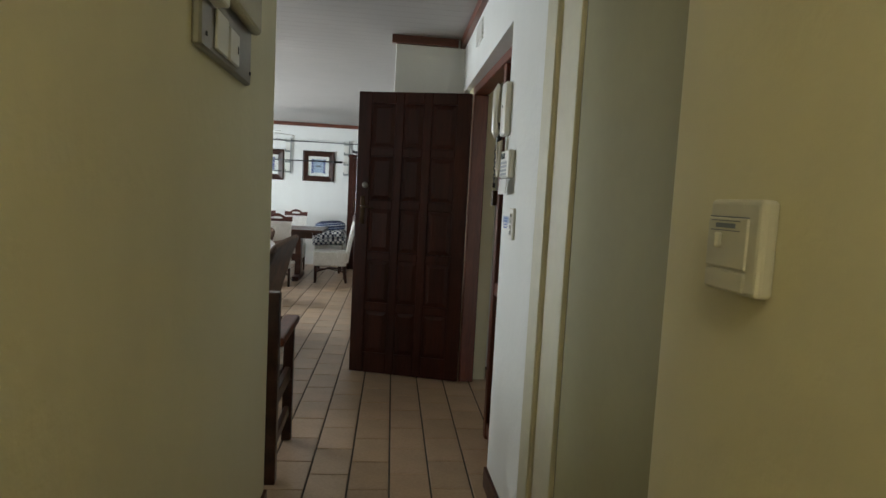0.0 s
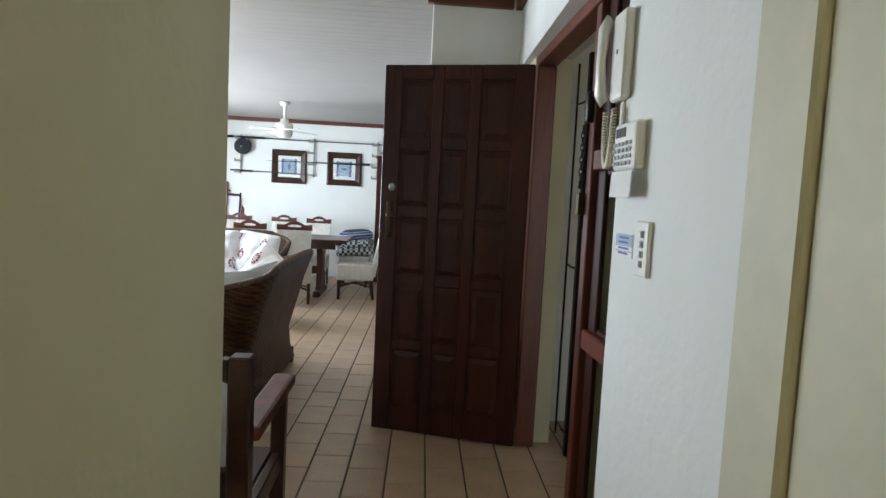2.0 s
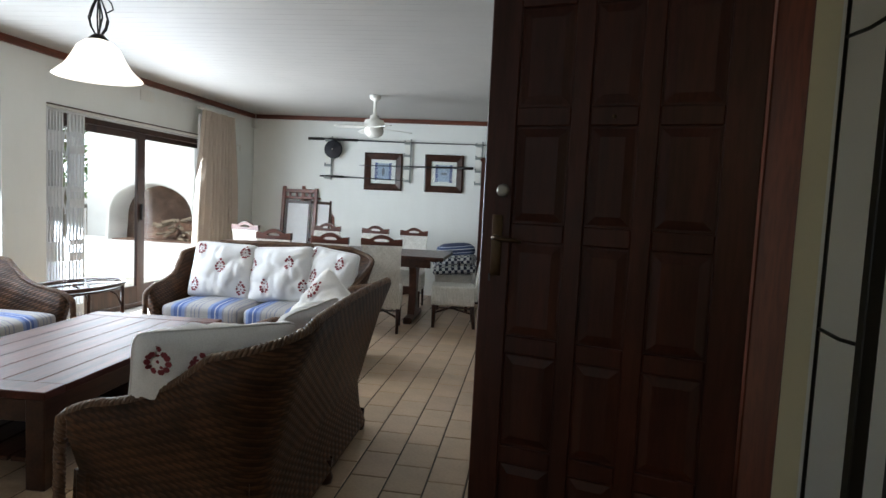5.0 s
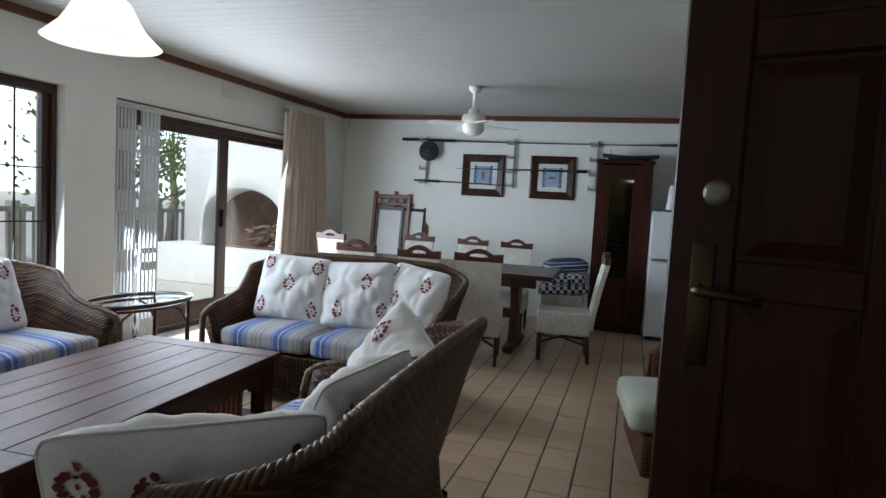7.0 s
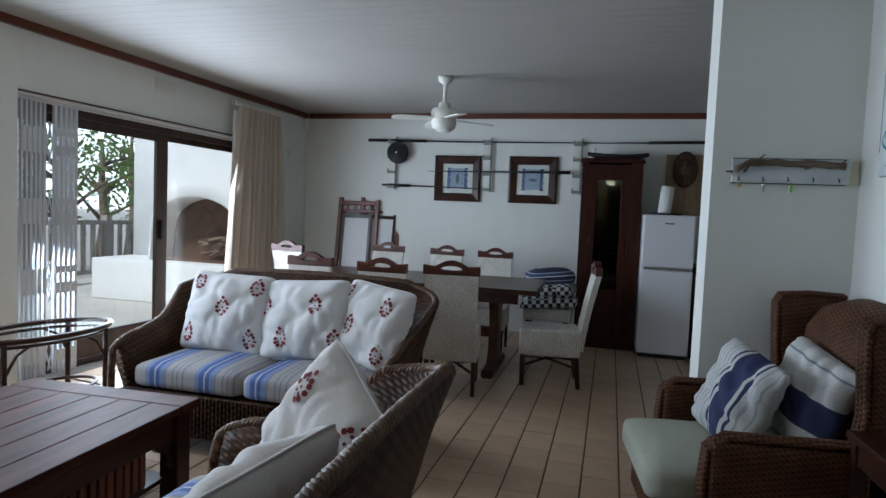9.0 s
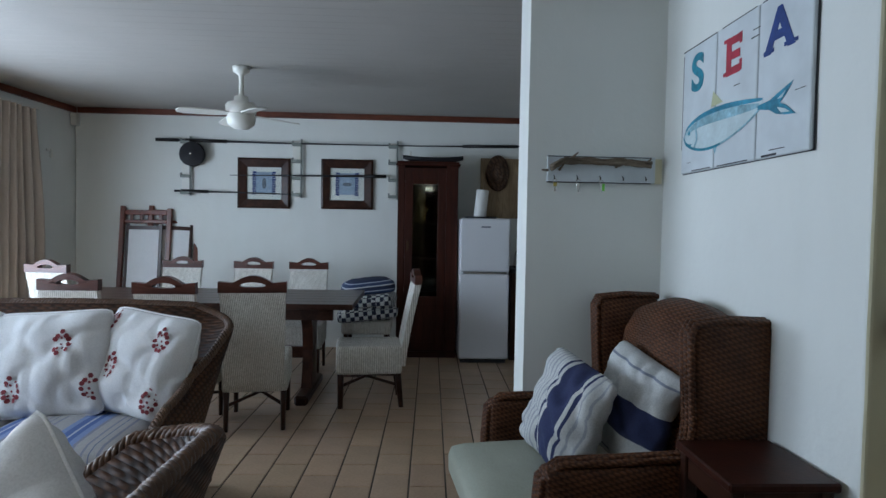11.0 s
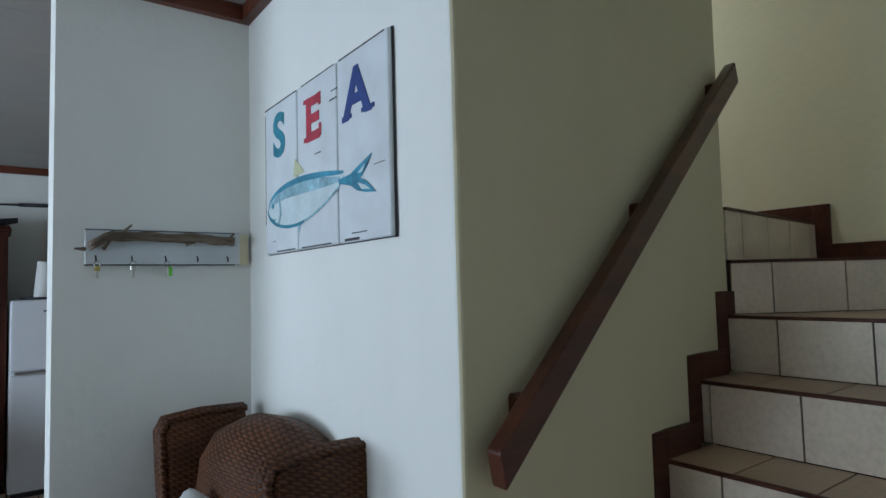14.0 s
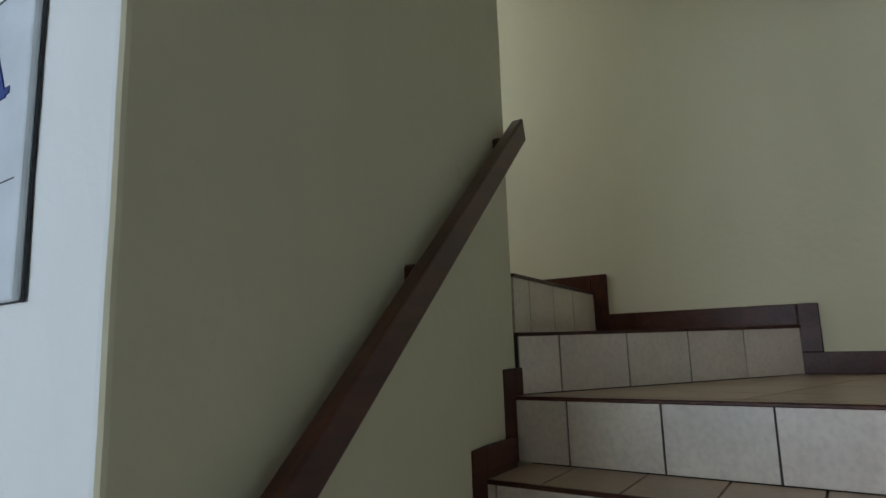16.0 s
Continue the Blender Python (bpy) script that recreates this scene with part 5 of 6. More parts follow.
# framed pictures
def picture(x0, z0, motif):
    r = root("framed_picture", pose(x0, 10.448, z0), "dark wooden framed print with white mount on the wall", "picture", "framed prints above the table")
    w, h, f = 0.55, 0.53, 0.095
    bm = bmesh.new()
    o = [(0, 0), (w, 0), (w, h), (0, h)]
    i_ = [(f, f), (w - f, f), (w - f, h - f), (f, h - f)]
    mid = [(0.02, 0.02), (w - 0.02, 0.02), (w - 0.02, h - 0.02), (0.02, h - 0.02)]
    levels = [(o, 0.0), (o, -0.028), (mid, -0.036), (i_, -0.02), (i_, -0.006)]
    rings = [[bm.verts.new((x, y, z)) for x, z in poly] for poly, y in levels]
    for a, b in zip(rings, rings[1:]):
        for k in range(4):
            bm.faces.new((a[k], a[(k + 1) % 4], b[(k + 1) % 4], b[k]))
    obj("frame", bm, M_DARK, r)
    boxes("mount", M_PAPER, [(f - 0.005, -0.008, f - 0.005, w - f + 0.005, -0.003, h - f + 0.005)], r)
    boxes("print", M_PALEBLUE, [(f + 0.09, -0.0095, f + 0.06, w - f - 0.09, -0.0082, h - f - 0.05)], r)
    bars = []
    for xx in (f + 0.055, w - f - 0.10):
        for k in range(10):
            bars.append((xx + 0.003 * (k % 2), -0.0115, f + 0.05 + k * 0.025, xx + 0.042 - 0.004 * (k % 3), -0.0096, f + 0.07 + k * 0.025))
    boxes("print_border", M_NAVY_P, bars, r)
    bm = bmesh.new()
    c = Vector((w / 2, -0.0115, h / 2))
    pts = [(0.05 * math.cos(a) * (1 if motif else 0.45), (0.02 if motif else 0.06) * math.sin(a)) for a in [k * math.pi / 8 for k in range(16)]]
    bm.faces.new([bm.verts.new(c + Vector((x, 0, z))) for x, z in pts])
    obj("motif", bm, M_GREYINK, r)
    g_ = boxes("glass", M_GLASS, [(f - 0.002, -0.0165, f - 0.002, w - f + 0.002, -0.0145, h - f + 0.002)], r)
    g_.visible_shadow = False


picture(-1.957, 1.482, 0)
picture(-1.081, 1.487, 1)


# fishing rods on their racks
for x in (-2.49, -1.335, -0.32):
    r = root("rod_rack", pose(x, 10.448, 1.60), "white and grey wall rack that holds fishing rods", "rack", "fishing rod racks")
    boxes("back", M_WHITEP, [(-0.05, -0.012, 0, 0.03, 0, 0.60)], r, 0.003)
    bm = bmesh.new()
    tube(bm, [(0.045, -0.03, 0.0), (0.045, -0.03, 0.62)], 0.011, 6)
    for z in (0.035, 0.21, 0.39, 0.565):
        box(bm, -0.05, -0.07, z - 0.022, 0.05, -0.012, z + 0.008, 0.004)
        box(bm, -0.05, -0.07, z + 0.008, -0.03, -0.055, z + 0.03, 0.003)
    obj("peg", bm, plain("grey_plastic", (0.25, 0.27, 0.25), 0.5, relief=0), r)


def rod(name, pts, rad, grips, label):
    r = root(name, pose(0, 10.395, 0), label, "fishing rod", "fishing rods on the wall")
    bm = bmesh.new()
    tube(bm, [(x, 0, z) for x, z in pts], rad, 8)
    obj("blank", bm, M_BLACKP, r, True)
    bm = bmesh.new()
    for x0, z0, x1, z1, q in grips:
        tube(bm, [(x0, 0, z0), (x1, 0, z1)], q, 8)
    obj("grip", bm, M_STEEL, r, True)


rod("fishing_rod", [(-2.79, 2.178), (-1.4, 2.168), (0.0, 2.172), (1.03, 2.19)], [0.014, 0.009, 0.006, 0.013], [(-2.79, 2.178, -2.56, 2.177, 0.019), (-2.49, 2.177, -2.06, 2.173, 0.018), (0.42, 2.18, 1.0, 2.19, 0.016)], "long black fishing rod lying on wall racks")
rod("fishing_rod", [(-2.03, 1.822), (-1.3, 1.832), (-0.39, 1.842)], [0.003, 0.009, 0.013], [(-0.62, 1.84, -0.39, 1.842, 0.019)], "thin black fishing rod lying on wall racks")
rod("fishing_rod", [(-2.60, 1.648), (-2.0, 1.643), (-1.38, 1.632)], [0.012, 0.008, 0.005], [(-2.54, 1.648, -2.25, 1.645, 0.017)], "short black fishing rod lying on wall racks")
bm = bmesh.new()
mr = pose(-2.405, 10.36, 2.03, 90, 0, 0)
lathe(bm, [(0.001, -0.03), (0.12, -0.03), (0.128, -0.02), (0.115, -0.008), (0.115, 0.012), (0.128, 0.022), (0.12, 0.032), (0.03, 0.036), (0.02, 0.05), (0.001, 0.05)], (0, 0, 0), 28)
rl = obj("fishing_reel", bm, M_BLACKP, None, True, mr)
tagged(rl, "large round black fishing reel under the rod", "fishing reel")
bm = bmesh.new()
lathe(bm, [(0.001, 0.05), (0.014, 0.05), (0.012, 0.056), (0.001, 0.057)], (0, 0, 0), 12)
obj("spindle", bm, M_CHROME, rl, True)


# folded chairs against the wall
for k, (x, a) in enumerate(((-2.86, 0), (-2.60, 10))):
    r = root("folding_chair", pose(x, 10.24 + 0.06 * k, 0, -7, 2 * k, a), "folded red-brown wooden chair with pale canvas against the wall", "folding chair", "folded wooden chairs")
    boxes("frame", M_RED, [(-0.30, -0.02, 0, -0.25, 0.02, 1.49), (0.18 - 0.02 * k, -0.02, 0, 0.23 - 0.02 * k, 0.02, 1.47), (-0.25, -0.015, 1.40, 0.18, 0.015, 1.45), (-0.25, -0.015, 1.31, 0.18, 0.015, 1.345), (-0.25, -0.015, 0.7, 0.18, 0.015, 0.75)], r, 0.006)
    boxes("baluster", M_RED, [(-0.2 + q * 0.1, -0.01, 1.345, -0.17 + q * 0.1, 0.01, 1.40) for q in range(4)], r)
    boxes("inner_frame", M_DARK, [(-0.22, -0.04, 0.1, -0.19, -0.022, 1.30), (0.12, -0.04, 0.1, 0.15, -0.022, 1.30), (-0.19, -0.04, 1.24, 0.12, -0.022, 1.28)], r)
    boxes("canvas", M_CUSH, [(-0.19, -0.035, 0.3, 0.12, -0.03, 1.24)], r)

# ceiling fan
fn = root("ceiling_fan", pose(-1.40, 8.62, 0), "white ceiling fan with four blades and a light bowl", "fan")
bm = bmesh.new()
lathe(bm, [(0.001, 2.498), (0.065, 2.498), (0.06, 2.46), (0.03, 2.44), (0.018, 2.43), (0.018, 2.29), (0.05, 2.275), (0.055, 2.235), (0.10, 2.225), (0.115, 2.20), (0.11, 2.15), (0.08, 2.135), (0.001, 2.135)], (0, 0, 0), 28)
obj("motor", bm, M_WHITEP, fn, True)
bm = bmesh.new()
lathe(bm, [(0.10, 2.14), (0.108, 2.105), (0.098, 2.065), (0.06, 2.035), (0.001, 2.028)], (0, 0, 0), 28)
obj("light_bowl", bm, M_WHITEP, fn, True)
for a in (33, 123, 213, 303):
    bm = bmesh.new()
    pts = [(0.10, -0.035), (0.18, -0.055), (0.39, -0.062), (0.45, -0.04), (0.465, 0), (0.45, 0.04), (0.39, 0.062), (0.18, 0.055), (0.10, 0.035)]
    lo = [bm.verts.new((x, y, -0.004)) for x, y in pts]
    hi = [bm.verts.new((x, y, 0.004)) for x, y in pts]
    bm.faces.new(lo), bm.faces.new(hi)
    for k in range(9):
        bm.faces.new((lo[k], lo[(k + 1) % 9], hi[(k + 1) % 9], hi[k]))
    obj("blade", bm, M_WHITEP, fn, False, pose(0, 0, 2.145, 0, 0, a) @ pose(0, 0, 0, 9, 3, 0))

# pendant lamp
pn = root("pendant_lamp", pose(-1.79, 4.66, -0.024), "white glass bell pendant lamp on a wrought iron chain", "lamp")
bm = bmesh.new()
lathe(bm, [(0.035, 2.045), (0.06, 2.035), (0.09, 2.01), (0.115, 1.96), (0.14, 1.92), (0.175, 1.885), (0.192, 1.868), (0.188, 1.866), (0.17, 1.88), (0.135, 1.915), (0.11, 1.955), (0.085, 2.005), (0.055, 2.03)], (0, 0, 0), 40)
so = obj("shade", bm, M_SHADE, pn, True)
so.visible_shadow = False
bm = bmesh.new()
lathe(bm, [(0.001, 2.07), (0.02, 2.07), (0.042, 2.05), (0.045, 2.035), (0.001, 2.034)], (0, 0, 0), 16)
for k in range(6):
    a = k * math.pi / 3
    pts = [(rr * math.cos(a), rr * math.sin(a), z) for rr, z in ((0.012, 2.065), (0.035, 2.10), (0.045, 2.14), (0.03, 2.19), (0.01, 2.235))]
    tube(bm, pts, 0.004, 5)
lathe(bm, [(0.001, 2.235), (0.012, 2.235), (0.035, 2.262), (0.001, 2.266)], (0, 0, 0), 12)
tube(bm, [(0, 0, 2.07), (0.02, 0, 2.15), (0, 0, 2.24)], 0.004, 5)
for k in range(7):
    z = 2.285 + k * 0.032
    pts = [((0.008 * math.cos(a) if k % 2 else 0), (0 if k % 2 else 0.008 * math.cos(a)), z + 0.021 * math.sin(a)) for a in [i * math.pi / 4 for i in range(8)]]
    tube(bm, pts, 0.003, 5, True)
tube(bm, [(0.02, 0, 2.26), (0.05, 0.02, 2.22), (0.06, 0.02, 2.19), (0.03, 0.01, 2.17)], 0.0035, 5)
tube(bm, [(0.0, 0.0, 2.27), (-0.035, 0.0, 2.33), (-0.02, 0, 2.42), (-0.005, 0, 2.523)], 0.0035, 5)
lathe(bm, [(0.05, 2.522), (0.048, 2.505), (0.012, 2.495), (0.001, 2.494)], (0, 0, 0), 16)
obj("chain", bm, M_IRON, pn, True)


# ---- sliding door, gate, window, curtain ----
FIT_SLIDER = WEST @ pose(0, 0.075, 0) @ Matrix.Diagonal((1, 1, 1.002, 1))
sl = structure(new("window_1"), "dark wooden sliding patio door with large panes")
boxes("frame", M_SLIDER, [(-3.93, 6.702, 1.945, -3.83, 9.498, 2.008), (-3.93, 6.702, 0.0, -3.83, 6.76, 1.944), (-3.93, 9.44, 0.0, -3.83, 9.498, 1.944), (-3.93, 6.761, 0.0, -3.83, 9.439, 0.05)], sl, 0.003)
boxes("sash", M_SLIDER, [(-3.875, 8.13, 0.051, -3.838, 8.25, 1.943), (-3.915, 8.20, 0.051, -3.88, 8.31, 1.943), (-3.875, 6.762, 0.051, -3.838, 6.85, 1.943), (-3.875, 6.851, 1.87, -3.838, 8.129, 1.943), (-3.875, 6.851, 0.051, -3.838, 8.129, 0.24), (-3.915, 8.311, 1.89, -3.88, 9.438, 1.943), (-3.915, 8.311, 0.051, -3.88, 9.438, 0.24)], sl, 0.003)
ob = boxes("pane", M_GLASS, [(-3.858, 6.85, 0.24, -3.854, 8.13, 1.87), (-3.90, 8.31, 0.24, -3.896, 9.438, 1.89)], sl)
boxes("handle", M_IRON, [(-3.837, 8.17, 0.98, -3.815, 8.195, 1.16)], sl, 0.003)
structure(boxes("curtain_rail", M_SLIDER, [(-3.648, 6.78, 2.028, -3.632, 9.3, 2.040)], m=WEST), "dark thin curtain rail")

sl.matrix_basis = FIT_SLIDER
gt = root("trellis_gate", WEST @ pose(-3.72, 0.10, 0) @ Matrix.Diagonal((1, 1, 1.003, 1)), "white folding trellis security gate pushed to one side", "gate")
bm = bmesh.new()
for k in range(6):
    box(bm, -0.012, 6.745 + k * 0.034, 0.03, 0.012, 6.760 + k * 0.034, 1.985)
for k in range(5):
    box(bm, -0.012, 6.995 + k * 0.042, 0.03, 0.012, 7.016 + k * 0.042, 1.985)
obj("bar", bm, M_GATE, gt)
bm = bmesh.new()
for z in (0.22, 0.72, 1.22, 1.72):
    for k in range(5):
        y = 6.75 + k * 0.038
        box(bm, 0.013, y, z - 0.09, 0.018, y + 0.03, z + 0.09)
    for k in range(4):
        y = 6.999 + k * 0.042
        box(bm, 0.013, y, z - 0.10, 0.018, y + 0.038, z - 0.02)
        box(bm, 0.013, y, z + 0.05, 0.018, y + 0.038, z + 0.10)
    tube(bm, [(0.016, 6.945, z - 0.16), (0.016, 6.975, z - 0.02), (0.016, 6.945, z + 0.14)], 0.006, 5)
    tube(bm, [(-0.016, 6.99, z - 0.16), (-0.016, 6.955, z - 0.02), (-0.016, 6.99, z + 0.14)], 0.006, 5)
box(bm, -0.016, 6.71, 1.986, 0.016, 9.45, 2.006)
obj("link", bm, M_GATE, gt)

wn = structure(new("window_2"), "dark wooden window with burglar bars")
boxes("frame", M_SLIDER, [(-3.83, 4.9, 0.631, -3.73, 6.189, 0.70), (-3.83, 4.9, 1.945, -3.73, 6.189, 2.011), (-3.83, 6.155, 0.701, -3.73, 6.189, 1.944), (-3.83, 4.9, 0.701, -3.73, 4.97, 1.944), (-3.82, 5.50, 0.701, -3.75, 5.56, 1.944), (-3.81, 6.10, 0.701, -3.76, 6.154, 1.944)], wn, 0.004)
ob = boxes("pane", M_GLASS, [(-3.792, 4.97, 0.70, -3.788, 5.50, 1.945), (-3.792, 5.56, 0.70, -3.788, 6.10, 1.945)], wn)
boxes("bar", M_IRON, [(-3.74, 5.03 + k * 0.17, 0.70, -3.73, 5.04 + k * 0.17, 1.945) for k in range(6)] + [(-3.741, 4.97, z, -3.731, 6.15, z + 0.01) for z in (1.05, 1.42)], wn)

wn.matrix_basis = WEST @ pose(0, 0.155, -0.0385) @ Matrix.Diagonal((1, 1, 1.0356 + 0.0025, 1))
ct = root("curtain", WEST @ pose(-3.53, 9.29, 0), "cream curtain hanging in soft pleats beside the sliding door", "curtain")
bm = bmesh.new()
cols = []
for k in range(97):
    u = k / 96
    row = []
    for j in range(9):
        v = j / 8
        z = 0.03 + v * 2.30
        spread = 0.74 + 0.36 * (1 - v) ** 0.8
        y = (u - 0.5) * spread + 0.06 * v - 0.02
        ph_ = u * 2 * math.pi * 9 + 2.6 * noise.noise(Vector((u * 4, v * 0.9, 0)))
        x = (0.062 - 0.02 * v) * math.sin(ph_) + 0.012 * math.sin(2.3 * ph_ + v) + 0.03 * noise.noise(Vector((u * 5, v * 2, 3)))
        row.append(bm.verts.new((x, y, z)))
    cols.append(row)
for a, b in zip(cols, cols[1:]):
    for k in range(8):
        bm.faces.new((a[k], a[k + 1], b[k + 1], b[k]))
ob = obj("cloth", bm, M_CURT, ct, True)
bm = bmesh.new()
cols = []
for k in range(13):
    u = k / 12
    cols.append([bm.verts.new((-0.02 + 0.02 * math.sin(u * 9), -0.40 - 0.07 * (1 - j / 8) ** 1.4 + 0.13 * u, 0.03 + j * 0.28)) for j in range(9)])
for a, b in zip(cols, cols[1:]):
    for k in range(8):
        bm.faces.new((a[k], a[k + 1], b[k + 1], b[k]))
obj("lining", bm, M_CUSH, ct, True)
boxes("curtain_track", M_WHITEP, [(-0.02, -0.42, 2.33, 0.015, 0.44, 2.355)], ct)

structure(boxes("vent_grille", M_WHITEP, [(-3.649, 7.98, 2.275 + k * 0.024, -3.638, 8.20, 2.292 + k * 0.024) for k in range(5)], m=WEST), "white slotted air vent")
tagged(boxes("alarm_sensor", M_WHITEP, [(-3.645, 10.36, 2.30, -3.58, 10.44, 2.43)], None, 0.012, 2), "small white alarm sensor in the corner", "sensor")
tagged(boxes("wall_hook", M_WHITEP, [(-3.649, 10.05, 1.93, -3.63, 10.08, 2.02), (-3.649, 10.0, 1.99, -3.635, 10.05, 2.02)], None, 0.003, m=WEST), "small white bracket on the wall", "bracket")


# ---- things on the nib and stair walls ----
hg = root("key_rack", pose(0.516, 6.657, 1.526), "whitewashed key rack with driftwood and hanging keys", "key rack")
boxes("board", M_BOARD, [(0, -0.018, 0, 0.488, 0, 0.118)], hg, 0.003)
boxes("back_block", M_HALL, [(0.40, -0.012, 0.0, 0.52, 0, 0.11)], hg)
boxes("edge", M_BLACKP, [(0, -0.0185, 0.112, 0.47, -0.0005, 0.1155), (0, -0.0185, -0.001, 0.47, -0.0005, 0.002)], hg)
bm = bmesh.new()
for q in range(5):
    pts = [(0.01 + u * 0.45, -0.03 - 0.006 * q + 0.008 * math.sin(u * 11 + q), 0.092 + 0.01 * math.sin(u * 7 + q * 1.7) - 0.05 * max(0, u - 0.75) - (0.05 * max(0, 0.12 - u) * 6)) for u in [k / 22 for k in range(23)]]
    tube(bm, pts, [0.004 + 0.005 * abs(math.sin(k * 0.6 + q)) for k in range(23)], 6)
for x, z, dx, dz in ((0.0, 0.05, -0.03, 0.0), (0.1, 0.1, 0.03, 0.03), (0.05, 0.05, 0.02, 0.03), (0.43, 0.08, 0.03, 0.03), (0.30, 0.07, 0.06, 0.02)):
    tube(bm, [(x, -0.03, z), (x + dx, -0.045, z + dz)], [0.007, 0.003], 5)
obj("driftwood", bm, M_DRIFT, hg, True)
bm = bmesh.new()
for k in range(5):
    x = 0.03 + k * 0.103
    tube(bm, [(x, -0.018, 0.03), (x, -0.03, 0.022), (x, -0.03, 0.012), (x, -0.036, 0.02)], 0.0025, 5)
obj("hook", bm, M_IRON, hg, True)
for k, (mt, lab) in enumerate(((M_YELLOW, "key on an amber tag"), (M_CHROME, "small steel key on a ring"), (M_LIME, "key on a lime green tag"))):
    x = 0.519 + 0.03 + k * 0.103
    r = root("key", pose(x, 6.624, 1.538), lab + " hanging from the rack", "key", "keys on the rack")
    bm = bmesh.new()
    tube(bm, [(0.009 * math.cos(a), 0, -0.009 + 0.009 * math.sin(a)) for a in [i * math.pi / 5 for i in range(10)]], 0.0012, 4, True)
    box(bm, -0.004, -0.002, -0.055, 0.004, 0.001, -0.02)
    obj("blade", bm, M_CHROME, r)
    boxes("tag", mt, [(0.004, -0.003, -0.05, 0.016, 0.002, -0.018)] if k == 2 else [(-0.008, -0.003, -0.032, 0.008, 0.002, -0.016)], r, 0.001)

# painted plank sign; its face looks along -x, local x runs to the viewer's right
sg = root("plank_sign", Matrix.LocRotScale((1.047, 6.443, 1.551), Euler((radians(90), 0, radians(-90))), None), "white painted three-plank sign with the word SEA and a fish", "sign")
PW = 0.272
for k in range(3):
    bm = bmesh.new()
    box(bm, k * PW + 0.001, 0, 0, (k + 1) * PW - 0.004, 0.501, 0.016, 0.006, 2)
    obj("plank", bm, M_BOARD, sg)
boxes("dark_edge", M_BLACKP, [(-0.002, -0.002, 0, 0.8145, 0.503, 0.004)], sg)


def letter(ch_, x, y, size, mt):
    cu = bpy.data.curves.new("letter", "FONT")
    cu.body, cu.size, cu.extrude, cu.offset = ch_, size, 0.0008, 0.006
    cu.materials.append(mt)
    ob = new("letter", cu)
    ob.parent = sg
    ob.matrix_basis = pose(x, y, 0.0172) @ Matrix.Diagonal((1.14, 1, 1, 1))
    return ob


letter("S", 0.076, 0.322, 0.195, M_TEAL)
letter("E", 0.337, 0.32, 0.175, M_RED_P)
letter("A", 0.588, 0.325, 0.18, M_NAVY_P)
boxes("serif", M_RED_P, [(0.327, 0.318, 0.0165, 0.364, 0.331, 0.0178), (0.327, 0.434, 0.0165, 0.364, 0.447, 0.0178), (0.432, 0.318, 0.0165, 0.447, 0.356, 0.0178), (0.430, 0.41, 0.0165, 0.445, 0.447, 0.0178)], sg)
boxes("serif", M_NAVY_P, [(0.576, 0.323, 0.0165, 0.63, 0.335, 0.0178), (0.682, 0.323, 0.0165, 0.747, 0.335, 0.0178)], sg)


def flat(name, pts, mt, z):
    bm = bmesh.new()
    v = [bm.verts.new((x, y, z)) for x, y in pts]
    v2 = [bm.verts.new((x, y, z - 0.0006)) for x, y in pts]
    bm.faces.new(v), bm.faces.new(list(reversed(v2)))
    for k in range(len(pts)):
        j = (k + 1) % len(pts)
        bm.faces.new((v[k], v2[k], v2[j], v[j]))
    return obj(name, bm, mt, sg)


def fish_top(u):
    return 0.140 + 0.093 * math.sin(min(1, u ** 0.55) * math.pi * 0.62) ** 0.8 - 0.032 * u * u - 0.006 * u


def fish_low(u):
    return 0.140 - 0.070 * math.sin(math.pi * u ** 0.8) ** 0.7 + 0.03 * u * u


us = [k / 28 for k in range(29)]
X0, XL = 0.025, 0.555
flat("fish_body", [(X0 + XL * u, fish_low(u)) for u in us] + [(X0 + XL * u, fish_top(u)) for u in reversed(us)], M_FISH, 0.0174)
flat("fish_back", [(X0 + XL * u, fish_top(u) - 0.003 - 0.013 * math.sin(u * math.pi) ** 0.5) for u in us] + [(X0 + XL * u, fish_top(u) + 0.003) for u in reversed(us)], M_FISHDK, 0.0182)
flat("fish_flank", [(X0 + XL * u, fish_top(u) - 0.016 - 0.035 * math.sin(u * math.pi) ** 0.6) for u in us[1:-1]] + [(X0 + XL * u, fish_top(u) - 0.014) for u in reversed(us[1:-1])], M_FISHMID, 0.0180)
flat("fish_belly_line", [(X0 + XL * u, fish_low(u) - 0.002) for u in us[:16]] + [(X0 + XL * u, fish_low(u) + 0.004 + 0.006 * (1 - u)) for u in reversed(us[:16])], M_TEAL, 0.0186)
flat("fish_belly_shade", [(X0 + XL * u, fish_low(u) - 0.001) for u in us[15:]] + [(X0 + XL * u, fish_low(u) + 0.007) for u in reversed(us[15:])], M_FISHMID, 0.0184)
flat("fish_tail", [(0.555, 0.172), (0.62, 0.176), (0.655, 0.188), (0.735, 0.212), (0.70, 0.178), (0.672, 0.158), (0.70, 0.148), (0.752, 0.112), (0.70, 0.118), (0.655, 0.128), (0.62, 0.146), (0.555, 0.160)], M_FISHDK, 0.0190)
flat("tail_gleam", [(0.66, 0.172), (0.70, 0.190), (0.685, 0.172)], M_FISH, 0.0196)
flat("tail_gleam", [(0.66, 0.148), (0.70, 0.136), (0.725, 0.122), (0.68, 0.128)], M_FISH, 0.0196)
flat("fish_fin", [(0.245, 0.228), (0.258, 0.285), (0.33, 0.232)], M_FIN, 0.0179)
flat("belly_fin", [(0.27, 0.075), (0.285, 0.052), (0.30, 0.078)], M_FISHMID, 0.0179)
